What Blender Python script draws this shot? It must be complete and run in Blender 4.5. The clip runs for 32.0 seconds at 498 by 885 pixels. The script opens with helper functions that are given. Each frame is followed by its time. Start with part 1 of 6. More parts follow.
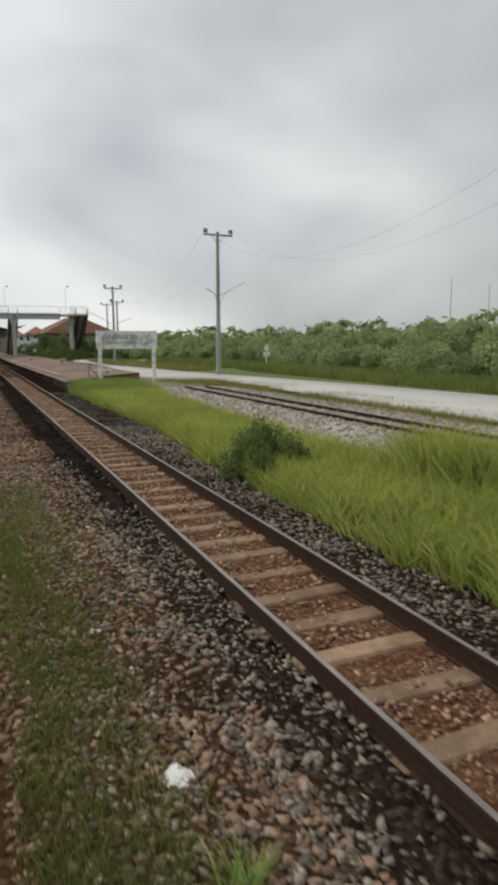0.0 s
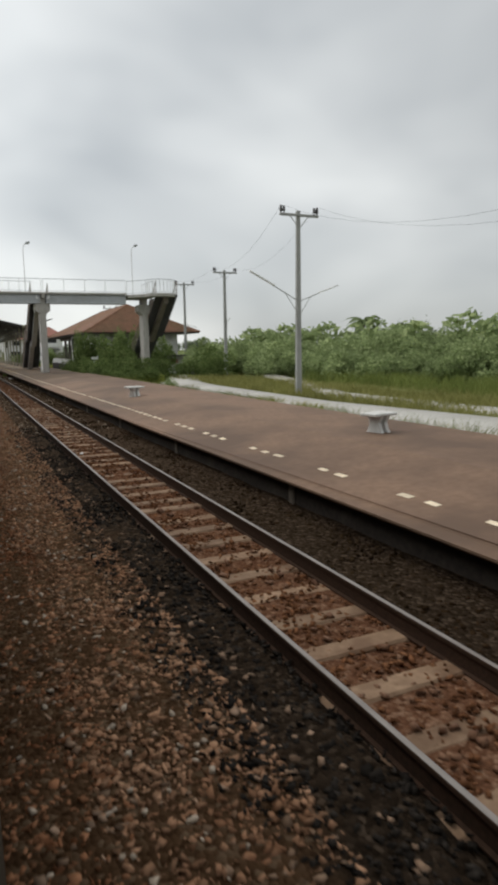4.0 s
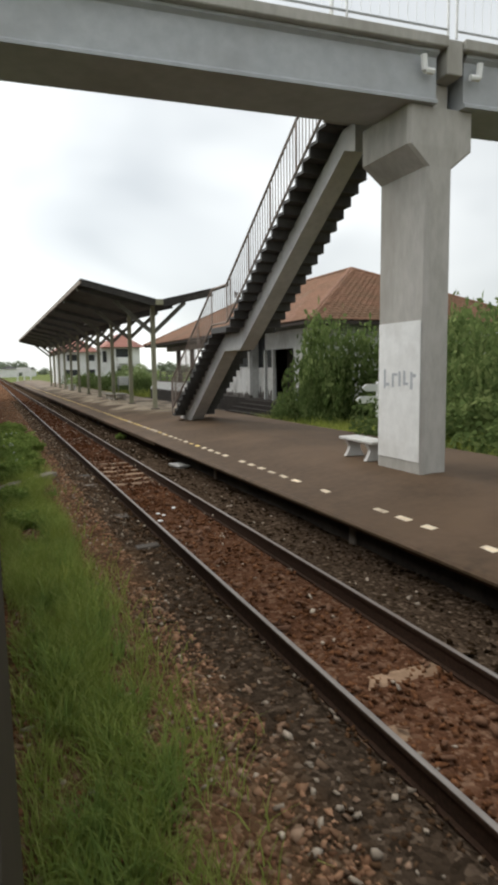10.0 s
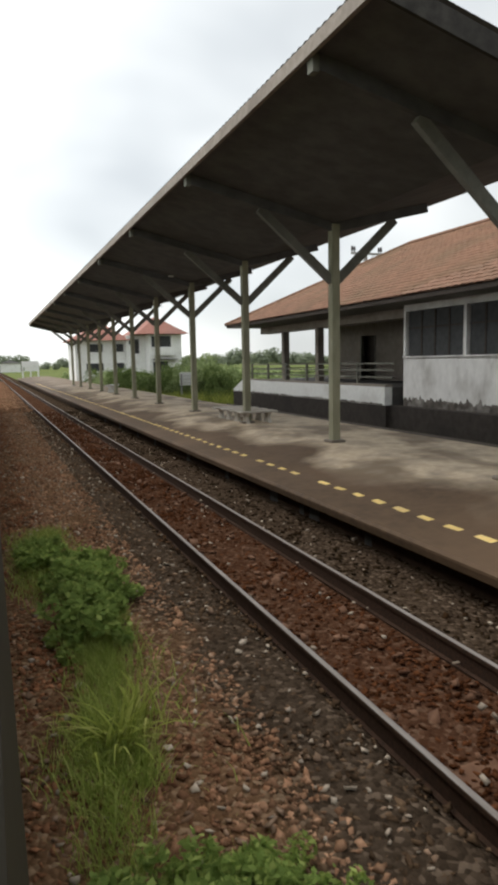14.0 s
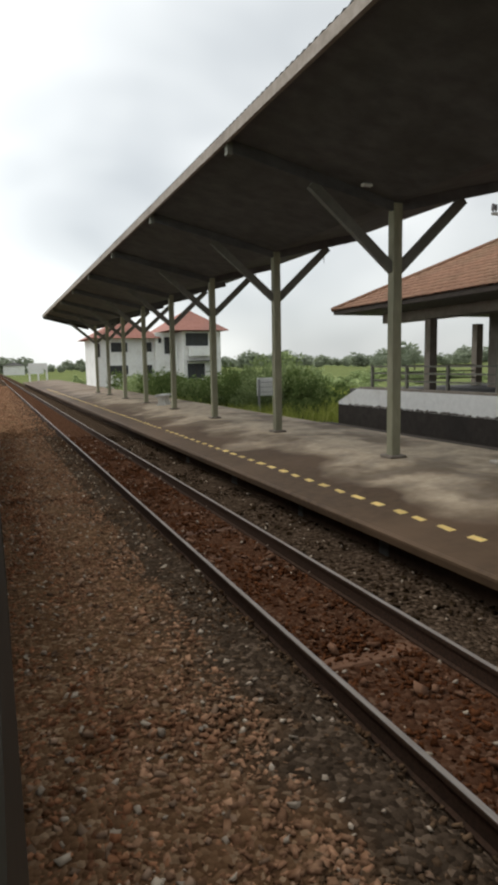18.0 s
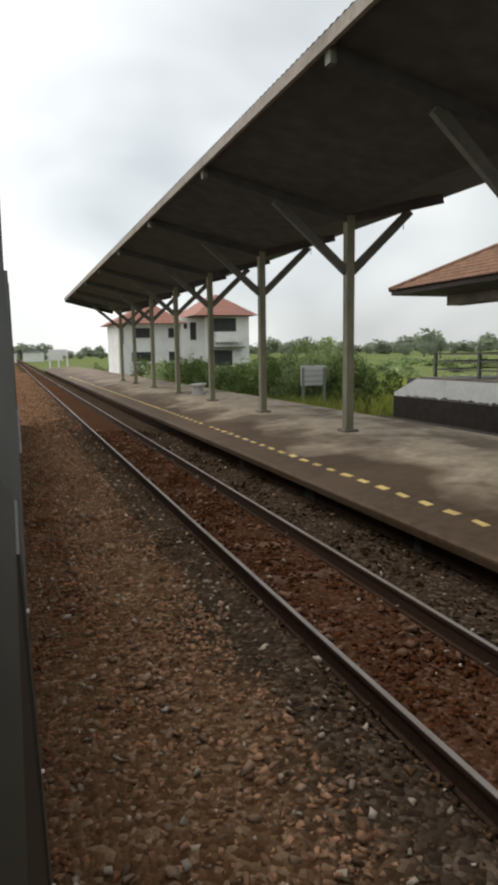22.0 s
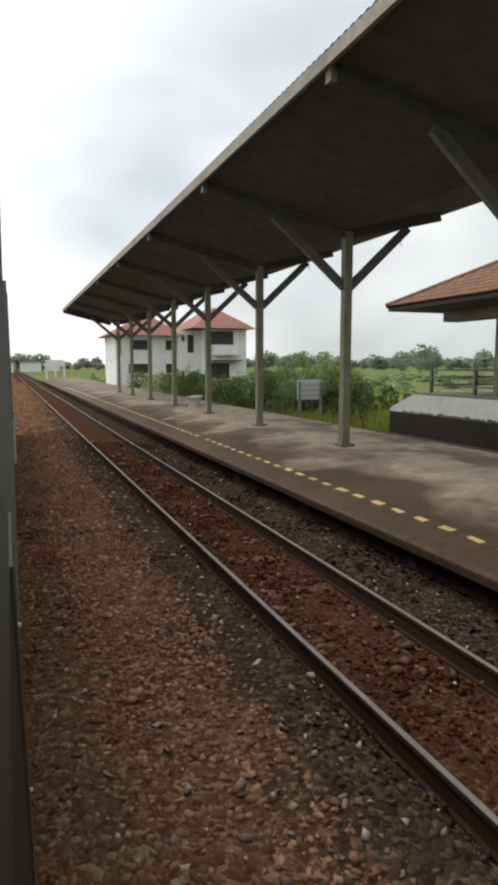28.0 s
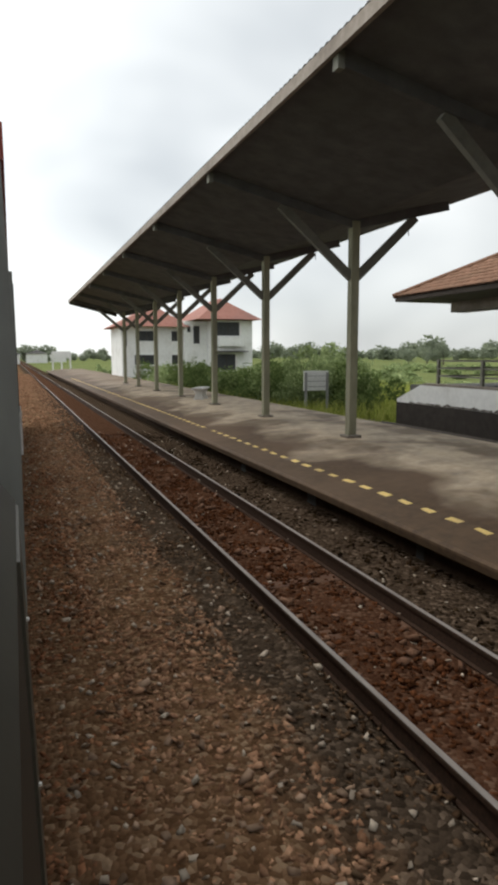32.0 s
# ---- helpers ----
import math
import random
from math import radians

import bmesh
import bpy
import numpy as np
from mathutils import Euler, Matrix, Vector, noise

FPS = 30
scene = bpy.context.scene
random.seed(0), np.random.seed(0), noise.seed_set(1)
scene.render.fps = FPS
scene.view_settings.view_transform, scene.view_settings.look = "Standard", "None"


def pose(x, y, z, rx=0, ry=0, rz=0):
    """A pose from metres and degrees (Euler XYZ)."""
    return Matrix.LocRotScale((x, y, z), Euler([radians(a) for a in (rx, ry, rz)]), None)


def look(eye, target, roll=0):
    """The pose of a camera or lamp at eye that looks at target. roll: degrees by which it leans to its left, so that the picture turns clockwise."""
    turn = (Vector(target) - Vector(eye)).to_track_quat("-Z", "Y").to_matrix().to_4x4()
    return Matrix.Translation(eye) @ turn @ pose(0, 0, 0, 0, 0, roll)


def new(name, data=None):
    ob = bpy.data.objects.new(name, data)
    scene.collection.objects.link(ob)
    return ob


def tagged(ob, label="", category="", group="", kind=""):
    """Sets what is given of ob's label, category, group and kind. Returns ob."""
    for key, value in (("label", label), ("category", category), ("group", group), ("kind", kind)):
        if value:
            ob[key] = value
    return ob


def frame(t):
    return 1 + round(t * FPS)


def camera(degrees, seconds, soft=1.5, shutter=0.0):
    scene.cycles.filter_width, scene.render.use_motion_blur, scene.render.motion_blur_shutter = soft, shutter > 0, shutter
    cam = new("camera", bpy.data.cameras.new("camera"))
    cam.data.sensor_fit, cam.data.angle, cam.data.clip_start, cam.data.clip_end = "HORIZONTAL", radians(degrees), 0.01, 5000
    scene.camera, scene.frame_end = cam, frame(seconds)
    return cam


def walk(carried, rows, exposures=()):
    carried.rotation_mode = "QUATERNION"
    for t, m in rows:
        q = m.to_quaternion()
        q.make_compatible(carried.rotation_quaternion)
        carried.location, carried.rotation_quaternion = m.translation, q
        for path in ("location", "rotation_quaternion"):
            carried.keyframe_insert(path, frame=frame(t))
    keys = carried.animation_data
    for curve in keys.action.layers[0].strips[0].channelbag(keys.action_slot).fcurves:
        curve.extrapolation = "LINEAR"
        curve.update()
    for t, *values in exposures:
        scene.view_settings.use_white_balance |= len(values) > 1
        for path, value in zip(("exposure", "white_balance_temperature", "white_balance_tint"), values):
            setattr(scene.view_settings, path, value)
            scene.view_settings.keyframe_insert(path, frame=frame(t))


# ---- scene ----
cam = camera(42.49, 32.0, soft=3.8, shutter=0.06)
EYE_Z = 2.133

# seconds, metres along the line, yaw, pitch, roll
ROWS = (
    (0.0, -58.73, -23.38, -8.75, -0.19),
    (0.5, -52.22, -23.94, -9.61, -0.15),
    (1.0, -45.80, -23.76, -9.87, -1.12),
    (1.5, -39.55, -24.55, -9.87, -0.55),
    (2.0, -33.56, -24.91, -9.08, -0.87),
    (2.5, -27.93, -24.59, -8.74, -1.03),
    (4.5, -7.11, -23.89, -8.30, -0.77),
    (5.0, -2.41, -22.27, -9.06, -1.53),
    (5.5, 1.72, -21.40, -8.29, -1.47),
    (6.0, 5.55, -21.70, -7.34, -1.02),
    (6.5, 9.26, -21.96, -6.92, -0.92),
    (7.0, 12.87, -22.15, -6.34, -0.84),
    (7.5, 16.41, -21.99, -6.45, -0.92),
    (8.0, 19.81, -21.83, -6.57, -1.27),
    (8.5, 23.01, -21.38, -6.27, -0.87),
    (9.0, 26.06, -21.49, -6.45, -1.04),
    (9.5, 29.05, -21.93, -6.22, -0.59),
    (10.0, 31.87, -22.03, -6.64, -0.77),
    (10.5, 34.74, -22.01, -6.72, -0.90),
    (11.0, 37.49, -21.92, -6.98, -0.95),
    (11.5, 40.06, -22.14, -6.48, -0.42),
    (12.0, 42.49, -22.57, -6.37, -0.60),
    (12.5, 44.79, -22.66, -5.71, -0.45),
    (13.0, 46.99, -22.23, -6.49, -0.81),
    (13.5, 49.10, -21.77, -7.11, -1.39),
    (14.0, 51.05, -22.00, -7.25, -1.16),
    (14.5, 52.94, -22.09, -6.96, -1.22),
    (16.5, 58.95, -21.61, -7.12, -1.42),
    (17.0, 60.19, -21.86, -6.87, -1.07),
    (17.5, 61.24, -21.77, -6.94, -1.04),
    (18.0, 62.15, -21.83, -6.99, -1.04),
    (18.5, 62.94, -21.73, -7.36, -1.27),
    (19.0, 63.59, -21.20, -7.49, -1.57),
    (19.5, 64.09, -20.24, -6.96, -1.49),
    (20.0, 64.45, -19.71, -7.30, -1.46),
    (20.5, 64.66, -19.76, -7.47, -1.60),
    (21.0, 64.71, -19.64, -8.00, -1.69),
    (21.5, 64.70, -20.11, -7.72, -0.80),
    (22.0, 64.69, -20.26, -8.11, -0.89),
    (22.5, 64.70, -20.55, -7.55, -0.54),
    (23.0, 64.69, -20.73, -7.39, -0.41),
    (23.5, 64.69, -20.67, -7.24, -0.41),
    (24.0, 64.69, -20.63, -7.03, -0.36),
    (24.5, 64.69, -20.66, -6.95, -0.33),
    (25.0, 64.69, -20.77, -6.60, 0.04),
    (25.5, 64.69, -20.71, -6.60, -0.01),
    (27.5, 64.70, -20.55, -7.03, -0.16),
    (28.0, 64.70, -20.65, -6.94, -0.04),
    (28.5, 64.70, -20.71, -6.94, 0.08),
    (29.0, 64.71, -20.89, -7.13, 0.07),
    (29.5, 64.71, -20.53, -7.28, -0.23),
    (30.0, 64.71, -20.70, -7.39, -0.20),
    (30.5, 64.71, -20.76, -6.92, 0.16),
    (31.0, 64.71, -20.08, -7.41, -0.07),
    (31.5, 64.71, -20.17, -7.52, -0.09),
    (32.0, 64.72, -20.11, -7.73, -0.14),
)


def eye_pose(y, yaw, pitch, roll):
    return pose(0, y, EYE_Z, 90 + pitch, 0, yaw) @ pose(0, 0, 0, 0, 0, roll)


walk(cam, [(t, eye_pose(y, a, b, c)) for t, y, a, b, c in ROWS],
     exposures=[(0.0, 0.04), (2.0, 0.08), (5.0, 0.14), (6.0, 0.14), (8.0, 0.20), (9.0, 0.28), (10.0, 0.62), (11.0, 0.32), (12.0, 0.26), (13.0, 0.40), (14.0, 0.64), (16.0, 0.50), (20.0, 0.48), (32.0, 0.56)])

# ---- world and sun ----
world = bpy.data.worlds.new("overcast")
scene.world = world
world.use_nodes = True
wn, wl = world.node_tree.nodes, world.node_tree.links
wn.clear()
w_out = wn.new("ShaderNodeOutputWorld")
w_bg = wn.new("ShaderNodeBackground")
w_sky = wn.new("ShaderNodeTexSky")
w_sky.sky_type, w_sky.sun_disc = "NISHITA", False
w_sky.sun_elevation, w_sky.sun_rotation = radians(52), radians(-35)
w_skydim = wn.new("ShaderNodeVectorMath")
w_skydim.operation = "SCALE"
w_skydim.inputs["Scale"].default_value = 0.10
wl.new(w_sky.outputs[0], w_skydim.inputs[0])
w_co = wn.new("ShaderNodeTexCoord")
w_map = wn.new("ShaderNodeMapping")
w_map.inputs["Scale"].default_value = (1.0, 1.0, 1.7)
w_map.inputs["Location"].default_value = (0.35, 0.1, 0.2)
wl.new(w_co.outputs["Generated"], w_map.inputs[0])
w_n1 = wn.new("ShaderNodeTexNoise")
w_n1.inputs["Scale"].default_value, w_n1.inputs["Detail"].default_value = 2.3, 3.0
w_n1.inputs["Roughness"].default_value, w_n1.inputs["Distortion"].default_value = 0.42, 0.25
wl.new(w_map.outputs[0], w_n1.inputs["Vector"])
w_ramp = wn.new("ShaderNodeValToRGB")
w_ramp.color_ramp.elements[0].position, w_ramp.color_ramp.elements[0].color = 0.32, (0.425, 0.448, 0.458, 1)
w_ramp.color_ramp.elements[1].position, w_ramp.color_ramp.elements[1].color = 0.62, (0.795, 0.812, 0.798, 1)
wl.new(w_n1.outputs["Fac"], w_ramp.inputs[0])
# brighter cloud, swung from the sun towards the unseen left to light facing walls
w_dot = wn.new("ShaderNodeVectorMath")
w_dot.operation = "DOT_PRODUCT"
w_dot.inputs[1].default_value = (-0.78, 0.38, 0.49)
wl.new(w_co.outputs["Generated"], w_dot.inputs[0])
w_mr = wn.new("ShaderNodeMapRange")
for k, v in (("From Min", -0.15), ("From Max", 1.0), ("To Min", 0.85), ("To Max", 1.54)):
    w_mr.inputs[k].default_value = v
wl.new(w_dot.outputs["Value"], w_mr.inputs["Value"])
w_gl = wn.new("ShaderNodeVectorMath")
w_gl.operation = "SCALE"
wl.new(w_ramp.outputs[0], w_gl.inputs[0])
wl.new(w_mr.outputs[0], w_gl.inputs["Scale"])
w_mix = wn.new("ShaderNodeMix")
w_mix.data_type = "RGBA"
w_mix.inputs["Factor"].default_value = 0.9
wl.new(w_skydim.outputs[0], w_mix.inputs["A"])
wl.new(w_gl.outputs[0], w_mix.inputs["B"])
wl.new(w_mix.outputs["Result"], w_bg.inputs["Color"])
w_bg.inputs["Strength"].default_value = 1.0
wl.new(w_bg.outputs[0], w_out.inputs[0])

sun = new("sun", bpy.data.lights.new("sun", "SUN"))
sun.data.energy, sun.data.angle, sun.data.color = 1.4, radians(50), (1.0, 0.97, 0.92)
sun.matrix_world = look((-36, 52, 74), (0, 0, 0))


# ---- materials ----
def ramp_set(node, stops):
    el = node.color_ramp.elements
    while len(el) < len(stops):
        el.new(0.5)
    for e, (p, c) in zip(el, stops):
        e.position, e.color = p, (*c, 1)


def mix_rgb(nt, fac, a, b, mode="MIX"):
    m = nt.nodes.new("ShaderNodeMix")
    m.data_type, m.blend_type = "RGBA", mode
    if fac is not None:
        if isinstance(fac, float):
            m.inputs["Factor"].default_value = fac
        else:
            nt.links.new(fac, m.inputs["Factor"])
    for key, v in (("A", a), ("B", b)):
        if isinstance(v, tuple):
            m.inputs[key].default_value = (*v, 1)
        else:
            nt.links.new(v, m.inputs[key])
    return m.outputs["Result"]


def noise_fac(nt, scale, detail=4.0, rough=0.55, lo=0.35, hi=0.65, stretch=(1, 1, 1), obj=False):
    if obj:
        src = nt.nodes.new("ShaderNodeTexCoord").outputs["Object"]
    else:
        src = nt.nodes.new("ShaderNodeNewGeometry").outputs["Position"]
    mp = nt.nodes.new("ShaderNodeMapping")
    mp.inputs["Scale"].default_value = stretch
    nt.links.new(src, mp.inputs[0])
    n = nt.nodes.new("ShaderNodeTexNoise")
    n.inputs["Scale"].default_value, n.inputs["Detail"].default_value, n.inputs["Roughness"].default_value = scale, detail, rough
    nt.links.new(mp.outputs[0], n.inputs["Vector"])
    r = nt.nodes.new("ShaderNodeMapRange")
    r.inputs["From Min"].default_value, r.inputs["From Max"].default_value = lo, hi
    nt.links.new(n.outputs["Fac"], r.inputs["Value"])
    return r.outputs[0], n.outputs["Fac"]


def surface(name, a, b, stain=None, grain=30.0, big=1.2, rough=0.85, metal=0.0, bump=0.3, dist=0.01, stain_amount=0.6,
            stain_lo=0.5, stain_hi=0.7, stretch=(1, 1, 1), rnd=0.0, island=0.0, spec=0.3, obj=False):
    """A surface of two tones at a fine grain, stained at a larger scale, with a fine relief."""
    m = bpy.data.materials.new(name)
    m.use_nodes = True
    nt = m.node_tree
    bs = nt.nodes["Principled BSDF"]
    f, raw = noise_fac(nt, grain, 5.0, 0.6, stretch=stretch, obj=obj)
    col = mix_rgb(nt, f, a, b)
    if stain:
        g, _ = noise_fac(nt, big, 4.0, 0.6, stain_lo, stain_hi, stretch=stretch, obj=obj)
        k = nt.nodes.new("ShaderNodeMath")
        k.operation = "MULTIPLY"
        k.inputs[1].default_value = stain_amount
        nt.links.new(g, k.inputs[0])
        col = mix_rgb(nt, k.outputs[0], col, stain)
    if rnd or island:
        if rnd:
            src = nt.nodes.new("ShaderNodeObjectInfo").outputs["Random"]
        else:
            src = nt.nodes.new("ShaderNodeNewGeometry").outputs["Random Per Island"]
        amt = rnd or island
        mr = nt.nodes.new("ShaderNodeMapRange")
        mr.inputs["To Min"].default_value, mr.inputs["To Max"].default_value = 1 - amt, 1 + amt
        nt.links.new(src, mr.inputs["Value"])
        sc = nt.nodes.new("ShaderNodeVectorMath")
        sc.operation = "SCALE"
        nt.links.new(col, sc.inputs[0])
        nt.links.new(mr.outputs[0], sc.inputs["Scale"])
        col = sc.outputs[0]
    nt.links.new(col, bs.inputs["Base Color"])
    bs.inputs["Roughness"].default_value, bs.inputs["Metallic"].default_value = rough, metal
    bs.inputs["Specular IOR Level"].default_value = spec
    if bump:
        bp = nt.nodes.new("ShaderNodeBump")
        bp.inputs["Strength"].default_value, bp.inputs["Distance"].default_value = bump, dist
        nt.links.new(raw, bp.inputs["Height"])
        nt.links.new(bp.outputs[0], bs.inputs["Normal"])
    return m


def leafy(name, dark, light, tip, through_light=0.35):
    """Leaves: a tone for each leaf, matt, with some light coming through."""
    m = bpy.data.materials.new(name)
    m.use_nodes = True
    nt = m.node_tree
    nt.nodes.remove(nt.nodes["Principled BSDF"])
    rp = nt.nodes.new("ShaderNodeValToRGB")
    ramp_set(rp, ((0.0, dark), (0.6, light), (1.0, tip)))
    nt.links.new(nt.nodes.new("ShaderNodeNewGeometry").outputs["Random Per Island"], rp.inputs[0])
    g, _ = noise_fac(nt, 0.5, 3.0, 0.5, 0.35, 0.65)
    col = mix_rgb(nt, g, rp.outputs[0], tuple(c * 0.75 for c in dark), "MIX")
    m2 = mix_rgb(nt, 0.55, rp.outputs[0], col)
    d = nt.nodes.new("ShaderNodeBsdfDiffuse")
    t = nt.nodes.new("ShaderNodeBsdfTranslucent")
    mx = nt.nodes.new("ShaderNodeMixShader")
    mx.inputs[0].default_value = through_light
    nt.links.new(m2, d.inputs[0])
    nt.links.new(m2, t.inputs[0])
    nt.links.new(d.outputs[0], mx.inputs[1])
    nt.links.new(t.outputs[0], mx.inputs[2])
    nt.links.new(mx.outputs[0], nt.nodes["Material Output"].inputs[0])
    return m


M_FIELD = surface("field_grass", (0.117, 0.142, 0.056), (0.186, 0.211, 0.085), (0.088, 0.108, 0.048), grain=3.0, big=0.03, bump=0.6, dist=0.1, rough=1.0, spec=0.0)


def ballast_bed(name):
    """Small broken stones: a tone for each cell, brown at the side, oily grey by the rail, rusty between the rails."""
    m = bpy.data.materials.new(name)
    m.use_nodes = True
    nt = m.node_tree
    bs = nt.nodes["Principled BSDF"]
    pos = nt.nodes.new("ShaderNodeNewGeometry").outputs["Position"]
    vo = nt.nodes.new("ShaderNodeTexVoronoi")
    vo.inputs["Scale"].default_value = 27.0
    nt.links.new(pos, vo.inputs["Vector"])
    sep = nt.nodes.new("ShaderNodeSeparateColor")
    nt.links.new(vo.outputs["Color"], sep.inputs[0])
    tones = []
    for stops in (((0.0, (0.08, 0.043, 0.022)), (0.7, (0.155, 0.088, 0.048)), (1.0, (0.26, 0.175, 0.11))),
                  ((0.0, (0.030, 0.021, 0.014)), (0.8, (0.068, 0.048, 0.033)), (1.0, (0.135, 0.098, 0.070))),
                  ((0.0, (0.078, 0.036, 0.020)), (0.7, (0.130, 0.064, 0.037)), (1.0, (0.20, 0.120, 0.078)))):
        rp_ = nt.nodes.new("ShaderNodeValToRGB")
        ramp_set(rp_, stops)
        nt.links.new(sep.outputs[0], rp_.inputs[0])
        tones.append(rp_.outputs[0])
    xyz = nt.nodes.new("ShaderNodeSeparateXYZ")
    nt.links.new(pos, xyz.inputs[0])
    # the tone between the rails gets darker from y 34 to 54
    red_scale = nt.nodes.new("ShaderNodeMapRange")
    for key, val in (("From Min", 34.0), ("From Max", 54.0), ("To Min", 1.0), ("To Max", 0.62)):
        red_scale.inputs[key].default_value = val
    nt.links.new(xyz.outputs[1], red_scale.inputs["Value"])
    dusty = nt.nodes.new("ShaderNodeVectorMath")
    dusty.operation = "SCALE"
    nt.links.new(tones[2], dusty.inputs[0])
    nt.links.new(red_scale.outputs[0], dusty.inputs["Scale"])
    wob, raw = noise_fac(nt, 1.1, 4.0, 0.6, 0.3, 0.7)
    off = nt.nodes.new("ShaderNodeMath")
    off.operation = "MULTIPLY_ADD"
    off.inputs[1].default_value = 0.55
    nt.links.new(wob, off.inputs[0])
    nt.links.new(xyz.outputs[0], off.inputs[2])
    zones = nt.nodes.new("ShaderNodeValToRGB")
    sc = nt.nodes.new("ShaderNodeMapRange")
    sc.inputs["From Min"].default_value, sc.inputs["From Max"].default_value = 0.0, 5.0
    nt.links.new(off.outputs[0], sc.inputs["Value"])
    grey = nt.nodes.new("ShaderNodeValToRGB")
    ramp_set(grey, ((0.27, (0, 0, 0)), (0.36, (1, 1, 1)), (0.66, (1, 1, 1)), (0.70, (0.95, 0.95, 0.95)), (0.85, (0.95, 0.95, 0.95))))
    nt.links.new(sc.outputs[0], grey.inputs[0])
    col = mix_rgb(nt, grey.outputs[0], tones[0], tones[1])
    # oil and soot along the approach to the platform
    oil = nt.nodes.new("ShaderNodeMapRange")
    for k, v in (("From Min", -10.0), ("From Max", 8.0), ("To Min", 0.42), ("To Max", 1.0)):
        oil.inputs[k].default_value = v
    nt.links.new(xyz.outputs[1], oil.inputs["Value"])
    sooty = nt.nodes.new("ShaderNodeVectorMath")
    sooty.operation = "SCALE"
    nt.links.new(col, sooty.inputs[0])
    nt.links.new(oil.outputs[0], sooty.inputs["Scale"])
    col = sooty.outputs[0]
    red = nt.nodes.new("ShaderNodeValToRGB")
    sc2 = nt.nodes.new("ShaderNodeMapRange")
    sc2.inputs["From Min"].default_value, sc2.inputs["From Max"].default_value = 0.0, 5.0
    nt.links.new(xyz.outputs[0], sc2.inputs["Value"])
    ramp_set(red, ((0.412, (0, 0, 0)), (0.420, (1, 1, 1)), (0.620, (1, 1, 1)), (0.632, (0, 0, 0))))
    nt.links.new(sc2.outputs[0], red.inputs[0])
    col = mix_rgb(nt, red.outputs[0], col, dusty.outputs[0])
    nt.links.new(col, bs.inputs["Base Color"])
    bs.inputs["Roughness"].default_value, bs.inputs["Specular IOR Level"].default_value = 0.95, 0.0
    bp = nt.nodes.new("ShaderNodeBump")
    bp.inputs["Strength"].default_value, bp.inputs["Distance"].default_value = 0.8, 0.03
    nt.links.new(vo.outputs["Distance"], bp.inputs["Height"])
    bp.invert = True
    nt.links.new(bp.outputs[0], bs.inputs["Normal"])
    return m


M_BALLAST = ballast_bed("ballast_bed")
M_SLEEPER = surface("sleeper_concrete", (0.225, 0.142, 0.086), (0.310, 0.205, 0.130), (0.130, 0.072, 0.040), grain=14, big=2.0, stain_lo=0.4, stain_hi=0.65, stain_amount=0.85, bump=0.4, rnd=0.22)
M_RAIL = surface("rail_rust", (0.030, 0.019, 0.013), (0.053, 0.029, 0.019), grain=40, rough=0.9, bump=0.2, dist=0.003, spec=0.08)
M_RAILTOP = surface("rail_head", (0.20, 0.178, 0.160), (0.29, 0.262, 0.240), (0.12, 0.085, 0.065), grain=25, big=1.5, rough=0.5, metal=0.25, bump=0.08, dist=0.002, stretch=(1, 0.1, 1))
# stained face below the coping, whose shade is put into the dark tone
M_FACE = surface("platform_face", (0.026, 0.021, 0.017), (0.046, 0.035, 0.028), (0.082, 0.068, 0.054), grain=14, big=1.0, bump=0.4, dist=0.01)
M_EDGE = surface("platform_edge", (0.051, 0.032, 0.022), (0.075, 0.049, 0.033), (0.026, 0.019, 0.015), grain=12, big=0.8, bump=0.3, spec=0.05)
M_YELLOW = surface("dash_paint", (0.62, 0.44, 0.14), (0.70, 0.52, 0.20), (0.40, 0.30, 0.18), grain=30, big=3.0, bump=0.1, rnd=0.18)
M_CREAM = surface("dash_paint_pale", (0.60, 0.50, 0.36), (0.70, 0.60, 0.45), (0.30, 0.22, 0.16), grain=30, big=3.0, bump=0.1, rnd=0.25)
M_STEELGREY = surface("girder_paint", (0.396, 0.414, 0.432), (0.456, 0.474, 0.492), (0.312, 0.312, 0.312), grain=5, big=0.6, rough=0.55, bump=0.05)
M_CONC = surface("pier_concrete", (0.38, 0.365, 0.33), (0.46, 0.44, 0.405), (0.27, 0.255, 0.22), grain=8, big=0.8, bump=0.2, stretch=(1, 1, 0.35))
M_BEAM = surface("stair_beam_paint", (0.46, 0.455, 0.44), (0.54, 0.53, 0.515), (0.34, 0.325, 0.30), grain=6, big=0.7, rough=0.7, bump=0.08)
M_WALLWHITE = surface("white_limewash", (0.66, 0.65, 0.63), (0.76, 0.75, 0.73), (0.30, 0.28, 0.25), grain=5, big=1.1, bump=0.1, stain_lo=0.48, stain_hi=0.72, stain_amount=0.7, stretch=(1, 1, 0.55))
M_MOULD = surface("black_mould", (0.055, 0.048, 0.042), (0.12, 0.105, 0.09), (0.45, 0.43, 0.40), grain=5, big=1.6, bump=0.15, stain_lo=0.5, stain_hi=0.7)
M_BOARD = surface("board_paint", (0.70, 0.70, 0.685), (0.84, 0.84, 0.825), (0.34, 0.33, 0.31), grain=11, big=3.2, bump=0.1, stain_lo=0.47, stain_hi=0.62, stain_amount=0.75)
M_CONCMID = surface("old_concrete", (0.17, 0.145, 0.12), (0.25, 0.215, 0.18), (0.11, 0.085, 0.065), grain=10, big=1.5, bump=0.25, rnd=0.25)
M_BENCHOLD = surface("bench_concrete", (0.40, 0.365, 0.31), (0.50, 0.46, 0.40), (0.22, 0.19, 0.155), grain=10, big=1.5, bump=0.2, rnd=0.15)
